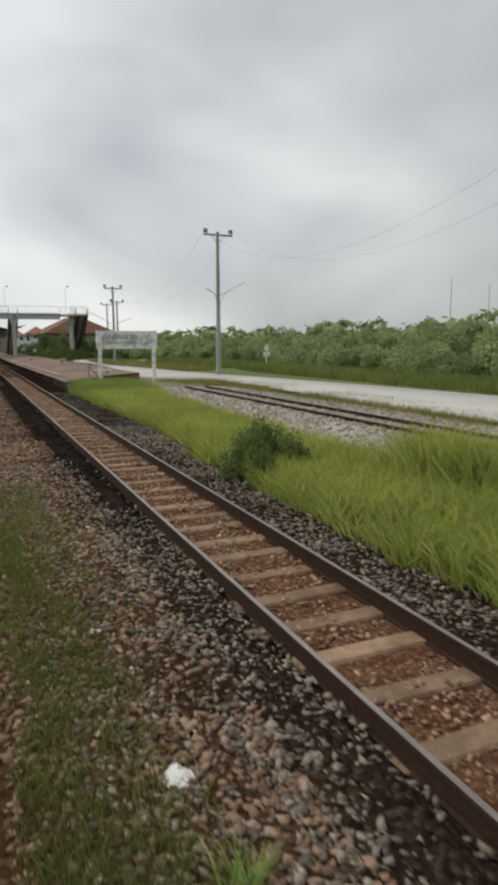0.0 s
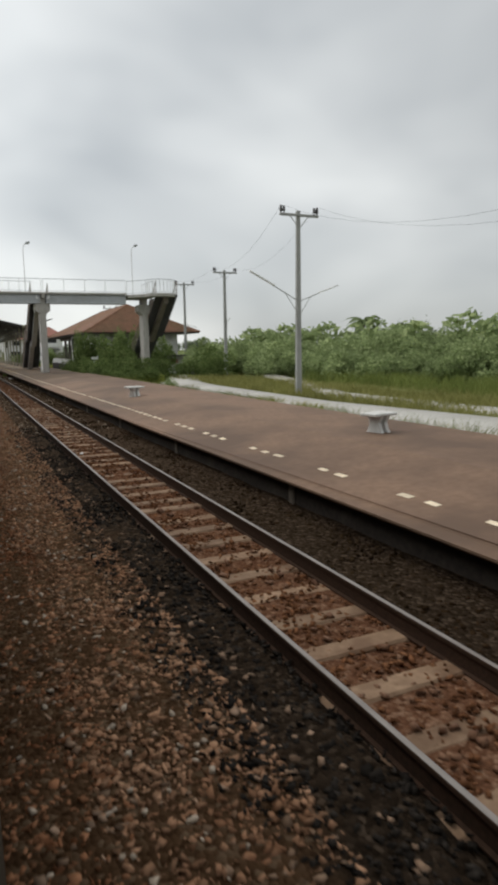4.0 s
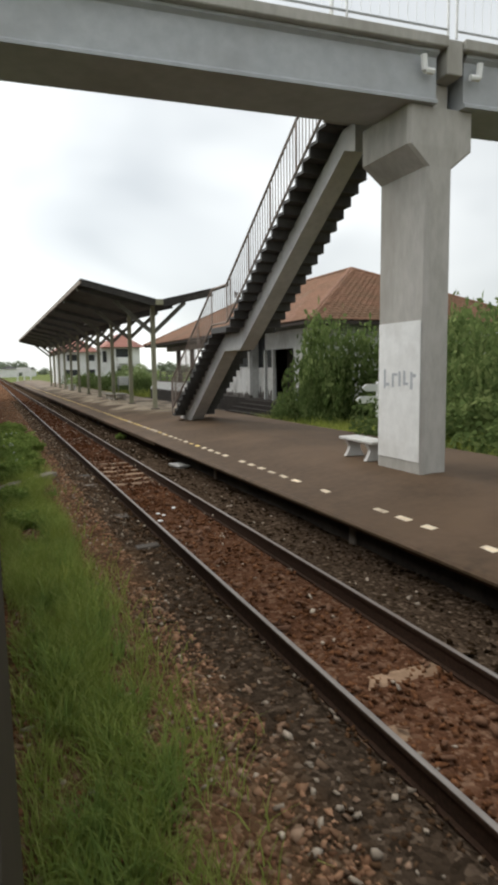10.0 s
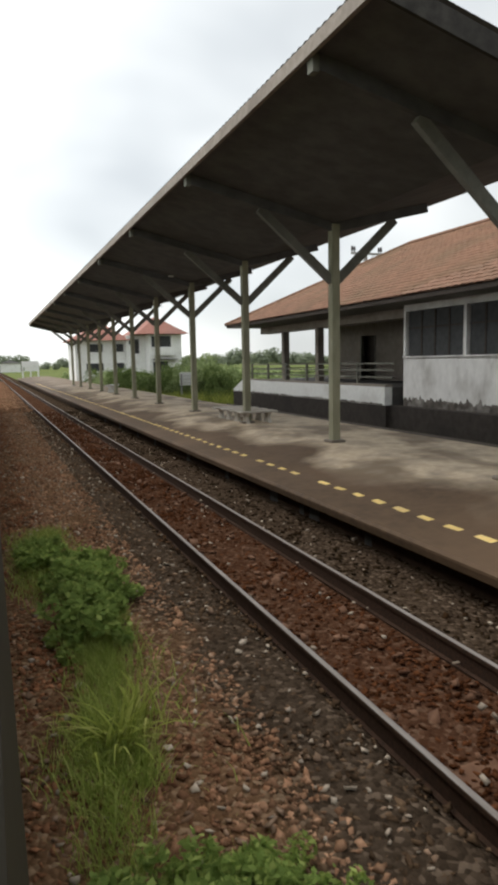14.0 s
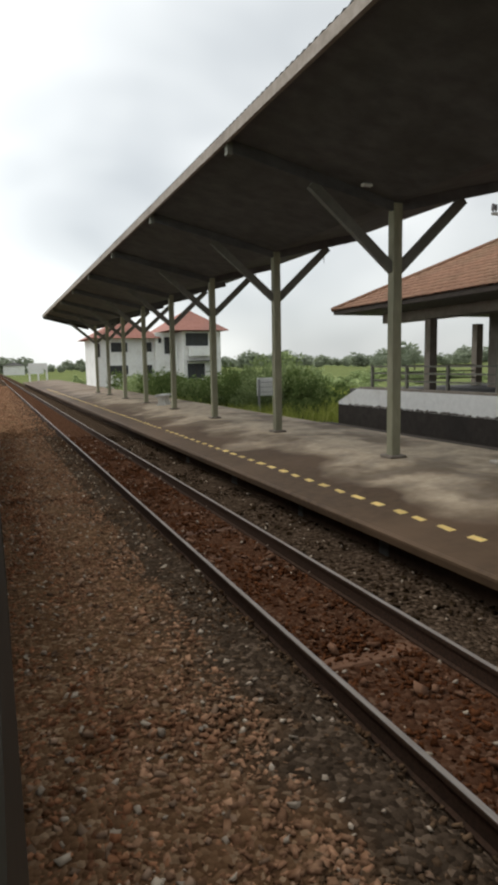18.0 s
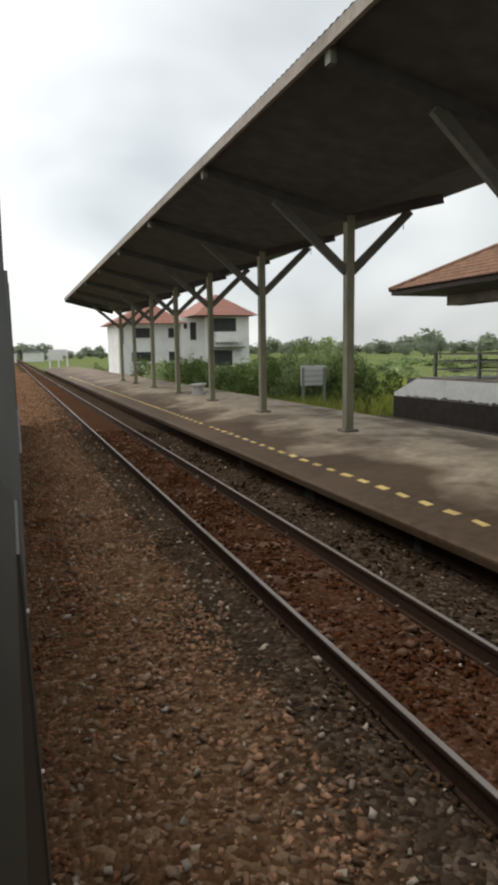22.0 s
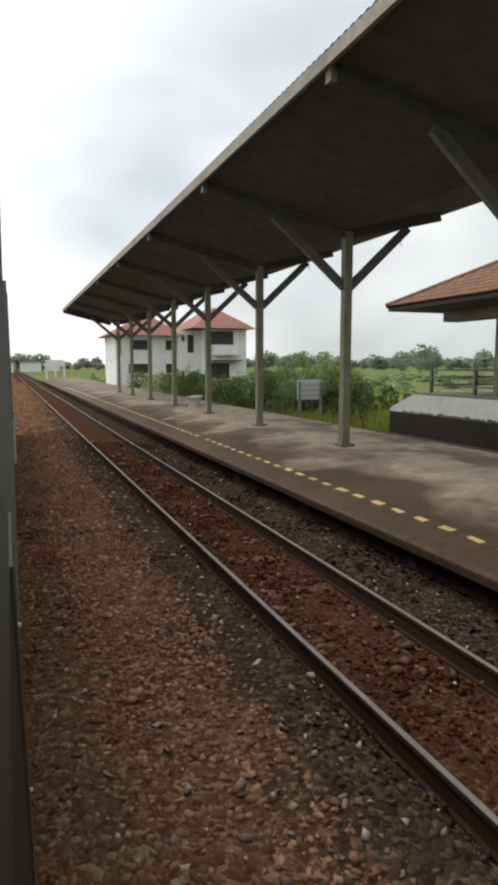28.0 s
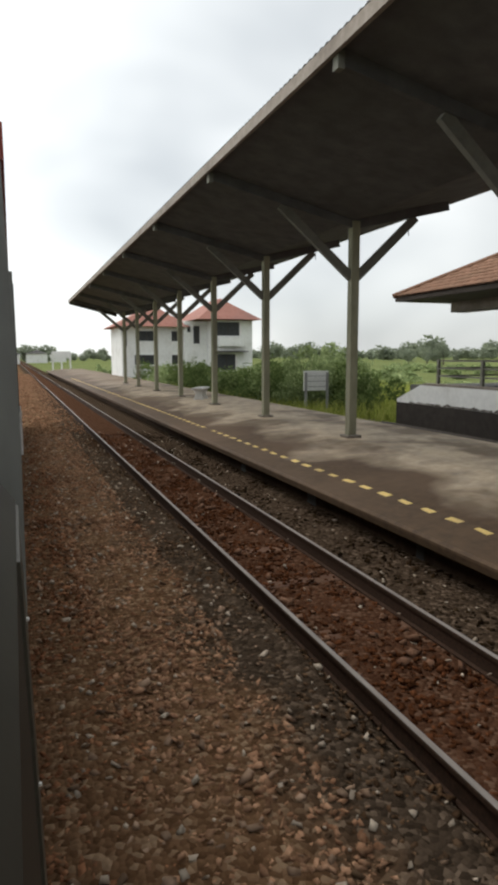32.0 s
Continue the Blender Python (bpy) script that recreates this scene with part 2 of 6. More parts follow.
M_ENDDARK = surface("sleeper_end_concrete", (0.075, 0.062, 0.050), (0.125, 0.104, 0.085), (0.045, 0.036, 0.028), grain=14, big=3.0, bump=0.35, rnd=0.3)
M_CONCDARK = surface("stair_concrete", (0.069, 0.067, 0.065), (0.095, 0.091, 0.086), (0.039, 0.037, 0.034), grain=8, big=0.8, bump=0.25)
M_WHITE = surface("white_paint", (0.74, 0.74, 0.72), (0.82, 0.82, 0.80), (0.48, 0.46, 0.42), grain=6, big=1.0, bump=0.06, rough=0.6, stain_lo=0.52, stain_hi=0.75)
M_WHITEDIRTY = surface("white_plaster_weathered", (0.55, 0.545, 0.52), (0.66, 0.655, 0.63), (0.22, 0.20, 0.17), grain=5, big=0.9, bump=0.12, stain_lo=0.48, stain_hi=0.72, stretch=(1, 1, 0.7))
M_RAILPAINT = surface("handrail_paint", (0.74, 0.75, 0.75), (0.82, 0.83, 0.83), (0.5, 0.46, 0.42), grain=20, big=3, rough=0.5, bump=0.05)
M_RAILOLD = surface("handrail_rusty", (0.224, 0.176, 0.144), (0.288, 0.240, 0.208), (0.128, 0.072, 0.040), grain=20, big=2, rough=0.7, bump=0.1)
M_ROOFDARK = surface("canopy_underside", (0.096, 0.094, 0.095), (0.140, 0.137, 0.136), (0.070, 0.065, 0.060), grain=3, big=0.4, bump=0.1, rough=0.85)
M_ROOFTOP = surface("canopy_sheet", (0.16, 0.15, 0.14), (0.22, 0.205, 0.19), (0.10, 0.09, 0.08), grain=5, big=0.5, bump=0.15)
M_FASCIA = surface("fascia_board", (0.26, 0.22, 0.185), (0.34, 0.29, 0.25), (0.15, 0.12, 0.10), grain=10, big=1.2, bump=0.2)
M_TIMBER = surface("post_paint", (0.257, 0.251, 0.169), (0.332, 0.320, 0.225), (0.183, 0.170, 0.120), grain=8, big=0.9, bump=0.15, stretch=(1, 1, 0.3))
M_TIMBERDARK = surface("timber_dark_with_shade", (0.150, 0.146, 0.124), (0.200, 0.196, 0.164), (0.092, 0.088, 0.074), grain=8, big=1.0, bump=0.15)
M_TILE = surface("roof_tile", (0.190, 0.099, 0.062), (0.250, 0.135, 0.087), (0.140, 0.098, 0.058), grain=6, big=0.5, bump=0.2, rnd=0.07, rough=0.85, stain_lo=0.45, stain_hi=0.7)
# house tiles, lighter and duller: distance haze is put into the colour
M_TILEFAR = surface("roof_tile_house", (0.281, 0.124, 0.095), (0.351, 0.165, 0.128), (0.209, 0.118, 0.102), grain=4, big=0.5, bump=0.15)
M_WOODDARK = surface("dark_timber", (0.045, 0.036, 0.03), (0.07, 0.056, 0.047), (0.03, 0.025, 0.02), grain=10, big=1, bump=0.15)
M_INTERIOR = surface("inner_wall", (0.270, 0.235, 0.195), (0.345, 0.300, 0.255), (0.165, 0.142, 0.120), grain=4, big=0.7, bump=0.1)
# near-black panes: the dark of unlit rooms is put into the colour
M_GLASSDARK = surface("unlit_pane", (0.03, 0.033, 0.035), (0.05, 0.052, 0.053), grain=5, rough=0.5, bump=0.0, spec=0.25)
M_BLACKWOOD = surface("blackish_board", (0.040, 0.037, 0.034), (0.068, 0.063, 0.057), (0.028, 0.026, 0.024), grain=9, big=1.2, bump=0.2, rough=0.9, spec=0.2)
M_PLINTH = surface("blackish_plinth", (0.032, 0.026, 0.022), (0.049, 0.041, 0.035), (0.021, 0.018, 0.016), grain=5, big=0.7, bump=0.12, rough=0.95)
M_DIRT = surface("trench_dirt", (0.052, 0.043, 0.036), (0.09, 0.073, 0.06), (0.025, 0.022, 0.02), grain=9, big=0.6, bump=0.7, dist=0.04, rough=1.0)
M_ROAD = surface("road_concrete", (0.414, 0.396, 0.360), (0.486, 0.468, 0.432), (0.306, 0.279, 0.234), grain=5, big=0.3, bump=0.15)
M_EARTH = surface("dry_earth", (0.19, 0.165, 0.11), (0.26, 0.225, 0.155), (0.13, 0.14, 0.06), grain=12, big=0.8, bump=0.5, dist=0.03, rough=1.0, spec=0.0, stain_lo=0.45, stain_hi=0.6)
M_GRAVEL = surface("pale_gravel", (0.26, 0.245, 0.225), (0.40, 0.38, 0.35), (0.16, 0.16, 0.10), grain=16, big=0.5, bump=0.8, dist=0.03)
M_POLE = surface("pole_concrete", (0.30, 0.30, 0.29), (0.36, 0.36, 0.345), (0.22, 0.215, 0.20), grain=8, big=0.8, bump=0.1, stretch=(1, 1, 0.3))
M_WIRE = surface("cable", (0.03, 0.03, 0.03), (0.05, 0.05, 0.05), grain=10, bump=0.0)
M_CERAMIC = surface("insulator", (0.05, 0.045, 0.045), (0.08, 0.07, 0.07), grain=10, rough=0.3, bump=0.0, spec=0.5)
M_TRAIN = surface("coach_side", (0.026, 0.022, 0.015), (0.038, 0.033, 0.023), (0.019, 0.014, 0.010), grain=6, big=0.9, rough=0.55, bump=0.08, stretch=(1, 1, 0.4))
M_COACHJAMB = surface("coach_jamb", (0.060, 0.054, 0.040), (0.085, 0.077, 0.058), (0.035, 0.030, 0.022), grain=8, big=1.4, rough=0.5, bump=0.06, stretch=(1, 1, 0.3))
M_COACHPALE = surface("coach_side_pale", (0.266, 0.272, 0.259), (0.346, 0.352, 0.332), (0.160, 0.153, 0.133), grain=6, big=0.9, rough=0.4, bump=0.05, stretch=(1, 1, 0.4))
M_COACHRED = surface("coach_band", (0.36, 0.07, 0.05), (0.44, 0.10, 0.07), grain=8, rough=0.45, bump=0.03)
M_TRAINTRIM = surface("coach_trim", (0.10, 0.10, 0.09), (0.14, 0.14, 0.125), (0.07, 0.065, 0.055), grain=8, big=1, rough=0.45, bump=0.05)
M_TRUNK = surface("bark", (0.09, 0.075, 0.055), (0.14, 0.12, 0.09), (0.06, 0.05, 0.04), grain=20, big=2, bump=0.4)
M_STONEDIM = surface("ballast_stone_dim", (0.150, 0.098, 0.066), (0.270, 0.190, 0.136), (0.100, 0.060, 0.038), grain=12, big=0.8, island=0.6, bump=0.2, rough=0.95, spec=0.0, stain_amount=0.8)
M_STONEOIL = surface("ballast_stone_oily", (0.014, 0.012, 0.010), (0.030, 0.025, 0.021), (0.010, 0.009, 0.008), grain=12, big=0.8, island=0.6, bump=0.2, rough=0.95, spec=0.03)
M_STONE = surface("ballast_stone", (0.190, 0.100, 0.057), (0.345, 0.205, 0.127), (0.155, 0.069, 0.036), grain=12, big=0.8, island=0.45, bump=0.2, rough=0.95, spec=0.0, stain_amount=0.8)
M_STONERUST = surface("ballast_stone_rusty", (0.148, 0.063, 0.031), (0.280, 0.140, 0.077), (0.120, 0.045, 0.021), grain=12, big=0.8, island=0.5, bump=0.2, rough=0.95, spec=0.0, stain_amount=0.8)
M_STONEGREY = surface("ballast_stone_grey", (0.061, 0.038, 0.023), (0.118, 0.076, 0.046), (0.100, 0.047, 0.020), grain=12, big=0.8, island=0.55, bump=0.2, rough=0.95, spec=0.0)
M_STONESLATE = surface("ballast_stone_slate", (0.075, 0.068, 0.060), (0.140, 0.127, 0.112), (0.056, 0.048, 0.040), grain=12, big=0.8, island=0.5, bump=0.2, rough=0.95, spec=0.0)
M_STONERED = surface("ballast_stone_red", (0.055, 0.020, 0.009), (0.098, 0.039, 0.017), (0.045, 0.020, 0.011), grain=12, big=0.9, island=0.45, bump=0.2, rough=0.95, spec=0.0)
M_STONEORANGE = surface("ballast_stone_orange", (0.100, 0.042, 0.020), (0.170, 0.082, 0.042), (0.080, 0.034, 0.017), grain=12, big=0.9, island=0.45, bump=0.2, rough=0.95, spec=0.0)
M_STONEFLAKE = surface("ballast_flake", (0.185, 0.120, 0.080), (0.290, 0.200, 0.140), (0.162, 0.090, 0.052), grain=12, big=0.8, island=0.4, bump=0.2, rough=0.95, spec=0.0)
M_STONETAN = surface("ballast_stone_tan", (0.250, 0.155, 0.096), (0.360, 0.240, 0.156), (0.157, 0.093, 0.059), grain=12, big=0.8, island=0.5, bump=0.2, rough=0.95, spec=0.0)
M_STONESIDE = surface("ballast_stone_open_side", (0.160, 0.132, 0.104), (0.260, 0.220, 0.178), (0.110, 0.088, 0.068), grain=12, big=0.8, island=0.55, bump=0.2, rough=0.95, spec=0.0)
M_SLEEPERDUST = surface("sleeper_rust_dust", (0.120, 0.058, 0.031), (0.180, 0.096, 0.055), (0.075, 0.032, 0.016), grain=14, big=2.0, stain_lo=0.4, stain_hi=0.65, stain_amount=0.85, bump=0.4, rnd=0.22)
M_STONEPALE = surface("ballast_stone_pale", (0.298, 0.240, 0.182), (0.428, 0.361, 0.284), grain=12, island=0.35, bump=0.2, rough=0.9, spec=0.2)
# stones by the platform: blocked skylight is put into the near-black colour
M_STONESHADED = surface("ballast_stone_shaded", (0.017, 0.011, 0.006), (0.031, 0.020, 0.011), (0.025, 0.011, 0.005), grain=12, big=0.8, island=0.55, bump=0.2, rough=0.95, spec=0.0)
M_BLUE = surface("blue_film", (0.30, 0.45, 0.55), (0.42, 0.55, 0.62), grain=20, rough=0.4, bump=0.2)
M_LETTER = surface("faded_black_paint", (0.11, 0.105, 0.10), (0.22, 0.215, 0.205), (0.55, 0.54, 0.52), grain=14, big=5, bump=0.0)
M_LETTERPALE = surface("washed_out_paint", (0.42, 0.415, 0.40), (0.58, 0.575, 0.56), (0.7, 0.69, 0.67), grain=14, big=5, bump=0.0)
M_GRASSDEEP = leafy("grass_deep", (0.187, 0.247, 0.059), (0.280, 0.340, 0.088), (0.401, 0.435, 0.153), 0.5)
M_LEAFSTAIR = leafy("leaf_stair_bush", (0.105, 0.150, 0.052), (0.175, 0.235, 0.080), (0.300, 0.350, 0.140), 0.5)
M_GRASSDRY = leafy("grass_dry", (0.190, 0.190, 0.062), (0.295, 0.285, 0.098), (0.430, 0.400, 0.170), 0.45)
M_GRASSMID = leafy("grass_rank", (0.14, 0.18, 0.05), (0.22, 0.26, 0.075), (0.34, 0.36, 0.13), 0.5)
# bush leaves, paled and greyed: air haze is put into the colour
M_LEAF = leafy("leaf_bush", (0.215, 0.275, 0.126), (0.335, 0.410, 0.188), (0.540, 0.610, 0.318), 0.5)
M_LEAFNEAR = leafy("leaf_shrub", (0.185, 0.260, 0.070), (0.300, 0.400, 0.110), (0.500, 0.570, 0.180), 0.5)
M_LEAFDARK = leafy("leaf_tree", (0.111, 0.143, 0.072), (0.169, 0.215, 0.104), (0.247, 0.286, 0.156), 0.4)
M_GRASS = leafy("grass_blade", (0.271, 0.315, 0.071), (0.417, 0.462, 0.106), (0.576, 0.565, 0.198), 0.5)
# far leaves: distance haze is put into a paler, greyer green
M_LEAFHAZE = leafy("leaf_far_hazed", (0.235, 0.270, 0.200), (0.305, 0.345, 0.250), (0.390, 0.425, 0.310), 0.4)
M_WEED = leafy("weed_blade", (0.102, 0.126, 0.034), (0.168, 0.192, 0.054), (0.288, 0.276, 0.108), 0.4)


def platform_floor(name):
    """Worn concrete: brown dirt along the edge, pale and stained under the canopy."""
    m = bpy.data.materials.new(name)
    m.use_nodes = True
    nt = m.node_tree
    bs = nt.nodes["Principled BSDF"]
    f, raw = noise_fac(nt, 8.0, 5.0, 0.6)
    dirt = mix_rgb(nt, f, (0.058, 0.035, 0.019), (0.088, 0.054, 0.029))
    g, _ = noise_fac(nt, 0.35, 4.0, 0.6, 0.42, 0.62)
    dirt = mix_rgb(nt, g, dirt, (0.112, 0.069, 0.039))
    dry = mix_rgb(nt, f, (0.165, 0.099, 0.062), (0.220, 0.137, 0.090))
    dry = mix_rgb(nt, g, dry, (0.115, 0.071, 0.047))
    pale = mix_rgb(nt, f, (0.40, 0.315, 0.220), (0.50, 0.405, 0.295))
    h, _ = noise_fac(nt, 0.62, 4.0, 0.55, 0.50, 0.60, stretch=(1.0, 0.75, 1))
    pale = mix_rgb(nt, h, pale, (0.165, 0.120, 0.078))
    k2, _ = noise_fac(nt, 2.2, 4.0, 0.6, 0.45, 0.75)
    pale = mix_rgb(nt, k2, pale, (0.24, 0.195, 0.148))
    xyz = nt.nodes.new("ShaderNodeSeparateXYZ")
    nt.links.new(nt.nodes.new("ShaderNodeNewGeometry").outputs["Position"], xyz.inputs[0])
    n = nt.nodes.new("ShaderNodeTexNoise")
    n.inputs["Scale"].default_value, n.inputs["Detail"].default_value = 0.45, 3.0
    off = nt.nodes.new("ShaderNodeMath")
    off.operation = "MULTIPLY_ADD"
    off.inputs[1].default_value = 3.6
    nt.links.new(n.outputs["Fac"], off.inputs[0])
    nt.links.new(xyz.outputs[0], off.inputs[2])
    nt.links.new(nt.nodes.new("ShaderNodeNewGeometry").outputs["Position"], n.inputs["Vector"])
    sx = nt.nodes.new("ShaderNodeMapRange")
    sx.inputs["From Min"].default_value, sx.inputs["From Max"].default_value = 6.75, 7.50
    nt.links.new(off.outputs[0], sx.inputs["Value"])
    sy = nt.nodes.new("ShaderNodeMapRange")
    sy.inputs["From Min"].default_value, sy.inputs["From Max"].default_value = 55.0, 57.5
    nt.links.new(xyz.outputs[1], sy.inputs["Value"])
    mul = nt.nodes.new("ShaderNodeMath")
    mul.operation = "MULTIPLY"
    nt.links.new(sx.outputs[0], mul.inputs[0])
    sf = nt.nodes.new("ShaderNodeMapRange")
    for key, val in (("From Min", 92.0), ("From Max", 108.0), ("To Min", 1.0), ("To Max", 0.25)):
        sf.inputs[key].default_value = val
    nt.links.new(xyz.outputs[1], sf.inputs["Value"])
    fade = nt.nodes.new("ShaderNodeMath")
    fade.operation = "MULTIPLY"
    nt.links.new(sy.outputs[0], fade.inputs[0])
    nt.links.new(sf.outputs[0], fade.inputs[1])
    nt.links.new(fade.outputs[0], mul.inputs[1])
    ragged_y = nt.nodes.new("ShaderNodeMath")
    ragged_y.operation = "MULTIPLY_ADD"
    ragged_y.inputs[1].default_value = 30.0
    nt.links.new(n.outputs["Fac"], ragged_y.inputs[0])
    nt.links.new(xyz.outputs[1], ragged_y.inputs[2])
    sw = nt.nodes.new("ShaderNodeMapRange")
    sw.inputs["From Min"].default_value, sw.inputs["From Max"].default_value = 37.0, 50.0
    nt.links.new(ragged_y.outputs[0], sw.inputs["Value"])
    # lighter brown along the first stretch, darker brown from y 22 to 35
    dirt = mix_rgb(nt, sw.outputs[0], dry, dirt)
    nt.links.new(mix_rgb(nt, mul.outputs[0], dirt, pale), bs.inputs["Base Color"])
    bs.inputs["Roughness"].default_value, bs.inputs["Specular IOR Level"].default_value = 0.75, 0.25
    bp = nt.nodes.new("ShaderNodeBump")
    bp.inputs["Strength"].default_value, bp.inputs["Distance"].default_value = 0.25, 0.008
    nt.links.new(raw, bp.inputs["Height"])
    nt.links.new(bp.outputs[0], bs.inputs["Normal"])
    return m


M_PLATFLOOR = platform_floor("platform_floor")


# ---- mesh helpers ----
def part(name, bm, material, parent=None, label="", smooth=False):
    me = bpy.data.meshes.new(name)
    bm.to_mesh(me)
    bm.free()
    me.materials.append(material)
    if smooth:
        me.polygons.foreach_set("use_smooth", [True] * len(me.polygons))
    ob = new(name, me)
    if parent:
        ob.parent = parent
    if label:
        ob["label"] = label
    return ob


def shared(name, me, parent, m):
    """One more object on a mesh that exists."""
    ob = new(name, me)
    ob.parent = parent
    ob.matrix_basis = m
    return ob


def empty(name, m=None):
    ob = new(name)
    if m is not None:
        ob.matrix_basis = m
    return ob


def box(bm, x0, x1, y0, y1, z0, z1, bevel=0.0):
    v = [bm.verts.new(p) for p in ((x0, y0, z0), (x1, y0, z0), (x1, y1, z0), (x0, y1, z0), (x0, y0, z1), (x1, y0, z1), (x1, y1, z1), (x0, y1, z1))]
    f = [bm.faces.new([v[i] for i in q]) for q in ((3, 2, 1, 0), (4, 5, 6, 7), (0, 1, 5, 4), (1, 2, 6, 5), (2, 3, 7, 6), (3, 0, 4, 7))]
    if bevel:
        es = list({e for q in f for e in q.edges})
        bmesh.ops.bevel(bm, geom=es, offset=bevel, segments=1, affect="EDGES")
    return bm


def boxed(*a, **k):
    return box(bmesh.new(), *a, **k)


def prism(bm, outline, y0, y1, axis="y"):
    """An outline swept along an axis: (x, z) along y, (y, z) along x, (x, y) along z."""
    put = {"y": lambda p, t: (p[0], t, p[1]), "x": lambda p, t: (t, p[0], p[1]), "z": lambda p, t: (p[0], p[1], t)}[axis]
    a = [bm.verts.new(put(p, y0)) for p in outline]
    b = [bm.verts.new(put(p, y1)) for p in outline]
    n = len(outline)
    fs = [bm.faces.new(a), bm.faces.new(b[::-1])]
    fs += [bm.faces.new((a[i], b[i], b[(i + 1) % n], a[(i + 1) % n])) for i in range(n)]
    bmesh.ops.recalc_face_normals(bm, faces=fs)
    return bm


def rod(bm, p, q, r0, r1=None, n=6):
    """A round bar between two points."""
    p, q = Vector(p), Vector(q)
    r1 = r0 if r1 is None else r1
    d = (q - p).normalized()
    u = d.orthogonal().normalized()
    w = d.cross(u)
    ring = lambda c, r: [bm.verts.new(c + (u * math.cos(k * math.tau / n) + w * math.sin(k * math.tau / n)) * r) for k in range(n)]
    a, b = ring(p, r0), ring(q, r1)
    bm.faces.new(a[::-1])
    bm.faces.new(b)
    for k in range(n):
        bm.faces.new((a[k], a[(k + 1) % n], b[(k + 1) % n], b[k]))
    return bm


def bar(bm, p, q, w, h, up=(0, 0, 1)):
    """A square bar between two points."""
    p, q = Vector(p), Vector(q)
    d = (q - p).normalized()
    s = d.cross(Vector(up)).normalized() * w / 2
    t = s.cross(d).normalized() * h / 2
    vs = [bm.verts.new(c + s * i + t * j) for c in (p, q) for i, j in ((-1, -1), (1, -1), (1, 1), (-1, 1))]
    fs = [bm.faces.new([vs[i] for i in f]) for f in ((3, 2, 1, 0), (4, 5, 6, 7), (0, 1, 5, 4), (1, 2, 6, 5), (2, 3, 7, 6), (3, 0, 4, 7))]
    bmesh.ops.recalc_face_normals(bm, faces=fs)
    return bm


def np_mesh(name, verts, faces, material):
    """A mesh from numpy rows; all faces have the same count of corners."""
    me = bpy.data.meshes.new(name)
    verts, faces = np.asarray(verts, np.float32), np.asarray(faces, np.int32)
    k = faces.shape[1]
    me.vertices.add(len(verts))
    me.vertices.foreach_set("co", verts.ravel())
    me.loops.add(faces.size)
    me.loops.foreach_set("vertex_index", faces.ravel())
    me.polygons.add(len(faces))
    me.polygons.foreach_set("loop_start", np.arange(0, faces.size, k, dtype=np.int32))
    me.polygons.foreach_set("loop_total", np.full(len(faces), k, dtype=np.int32))
    me.materials.append(material)
    me.update(calc_edges=True)
    return me


rng = np.random.default_rng(7)


def turned(n):
    """n random turns."""
    q = rng.normal(size=(n, 4))
    q /= np.linalg.norm(q, axis=1)[:, None]
    w, x, y, z = q.T
    return np.stack([np.stack([1 - 2 * (y * y + z * z), 2 * (x * y - w * z), 2 * (x * z + w * y)], -1),
                     np.stack([2 * (x * y + w * z), 1 - 2 * (x * x + z * z), 2 * (y * z - w * x)], -1),
                     np.stack([2 * (x * z - w * y), 2 * (y * z + w * x), 1 - 2 * (x * x + y * y)], -1)], 1)


def stones(name, xy, z, size, material, flat=0.50):
    """Broken stones lying flat about the ground, as one mesh."""
    n = len(xy)
    cube = np.array([(i, j, k) for k in (-1, 1) for j in (-1, 1) for i in (-1, 1)], float) * 0.5
    faces = np.array([(0, 2, 3, 1), (4, 5, 7, 6), (0, 1, 5, 4), (2, 6, 7, 3), (0, 4, 6, 2), (1, 3, 7, 5)])
    v = cube[None] * (1 + rng.uniform(-0.75, 0.20, (n, 8, 3)) * (1, 1, 0.4))
    v = v * np.stack([rng.uniform(0.85, 1.5, n), rng.uniform(0.6, 1.1, n), rng.uniform(0.5, 1.1, n) * flat], -1)[:, None, :] * size[:, None, None]
    for i, j, amount in ((1, 2, 0.42), (0, 2, 0.42), (0, 1, math.pi)):
        t = rng.normal(size=n) * amount if amount < 1 else rng.uniform(-amount, amount, n)
        c, s = np.cos(t)[:, None], np.sin(t)[:, None]
        a, b = v[:, :, i].copy(), v[:, :, j].copy()
        v[:, :, i], v[:, :, j] = a * c - b * s, a * s + b * c
    v += np.stack([xy[:, 0], xy[:, 1], z], -1)[:, None, :]
    f = faces[None] + (np.arange(n) * 8)[:, None, None]
    return new(name, np_mesh(name, v.reshape(-1, 3), f.reshape(-1, 4), material))


def leaves(centres, normals_up, size, slim=0.5):
    """Small folded leaves at the given places: verts and faces (two triangles each as one quad)."""
    n = len(centres)
    r = turned(n)
    base = np.array([(-1, 0, 0), (0, -slim, 0.12), (1, 0, 0), (0, slim, 0.12)], float) * 0.5
    v = np.einsum("nij,kj->nki", r, base) * size[:, None, None] + centres[:, None, :]
    f = np.arange(n * 4).reshape(n, 4)
    return v.reshape(-1, 3), f


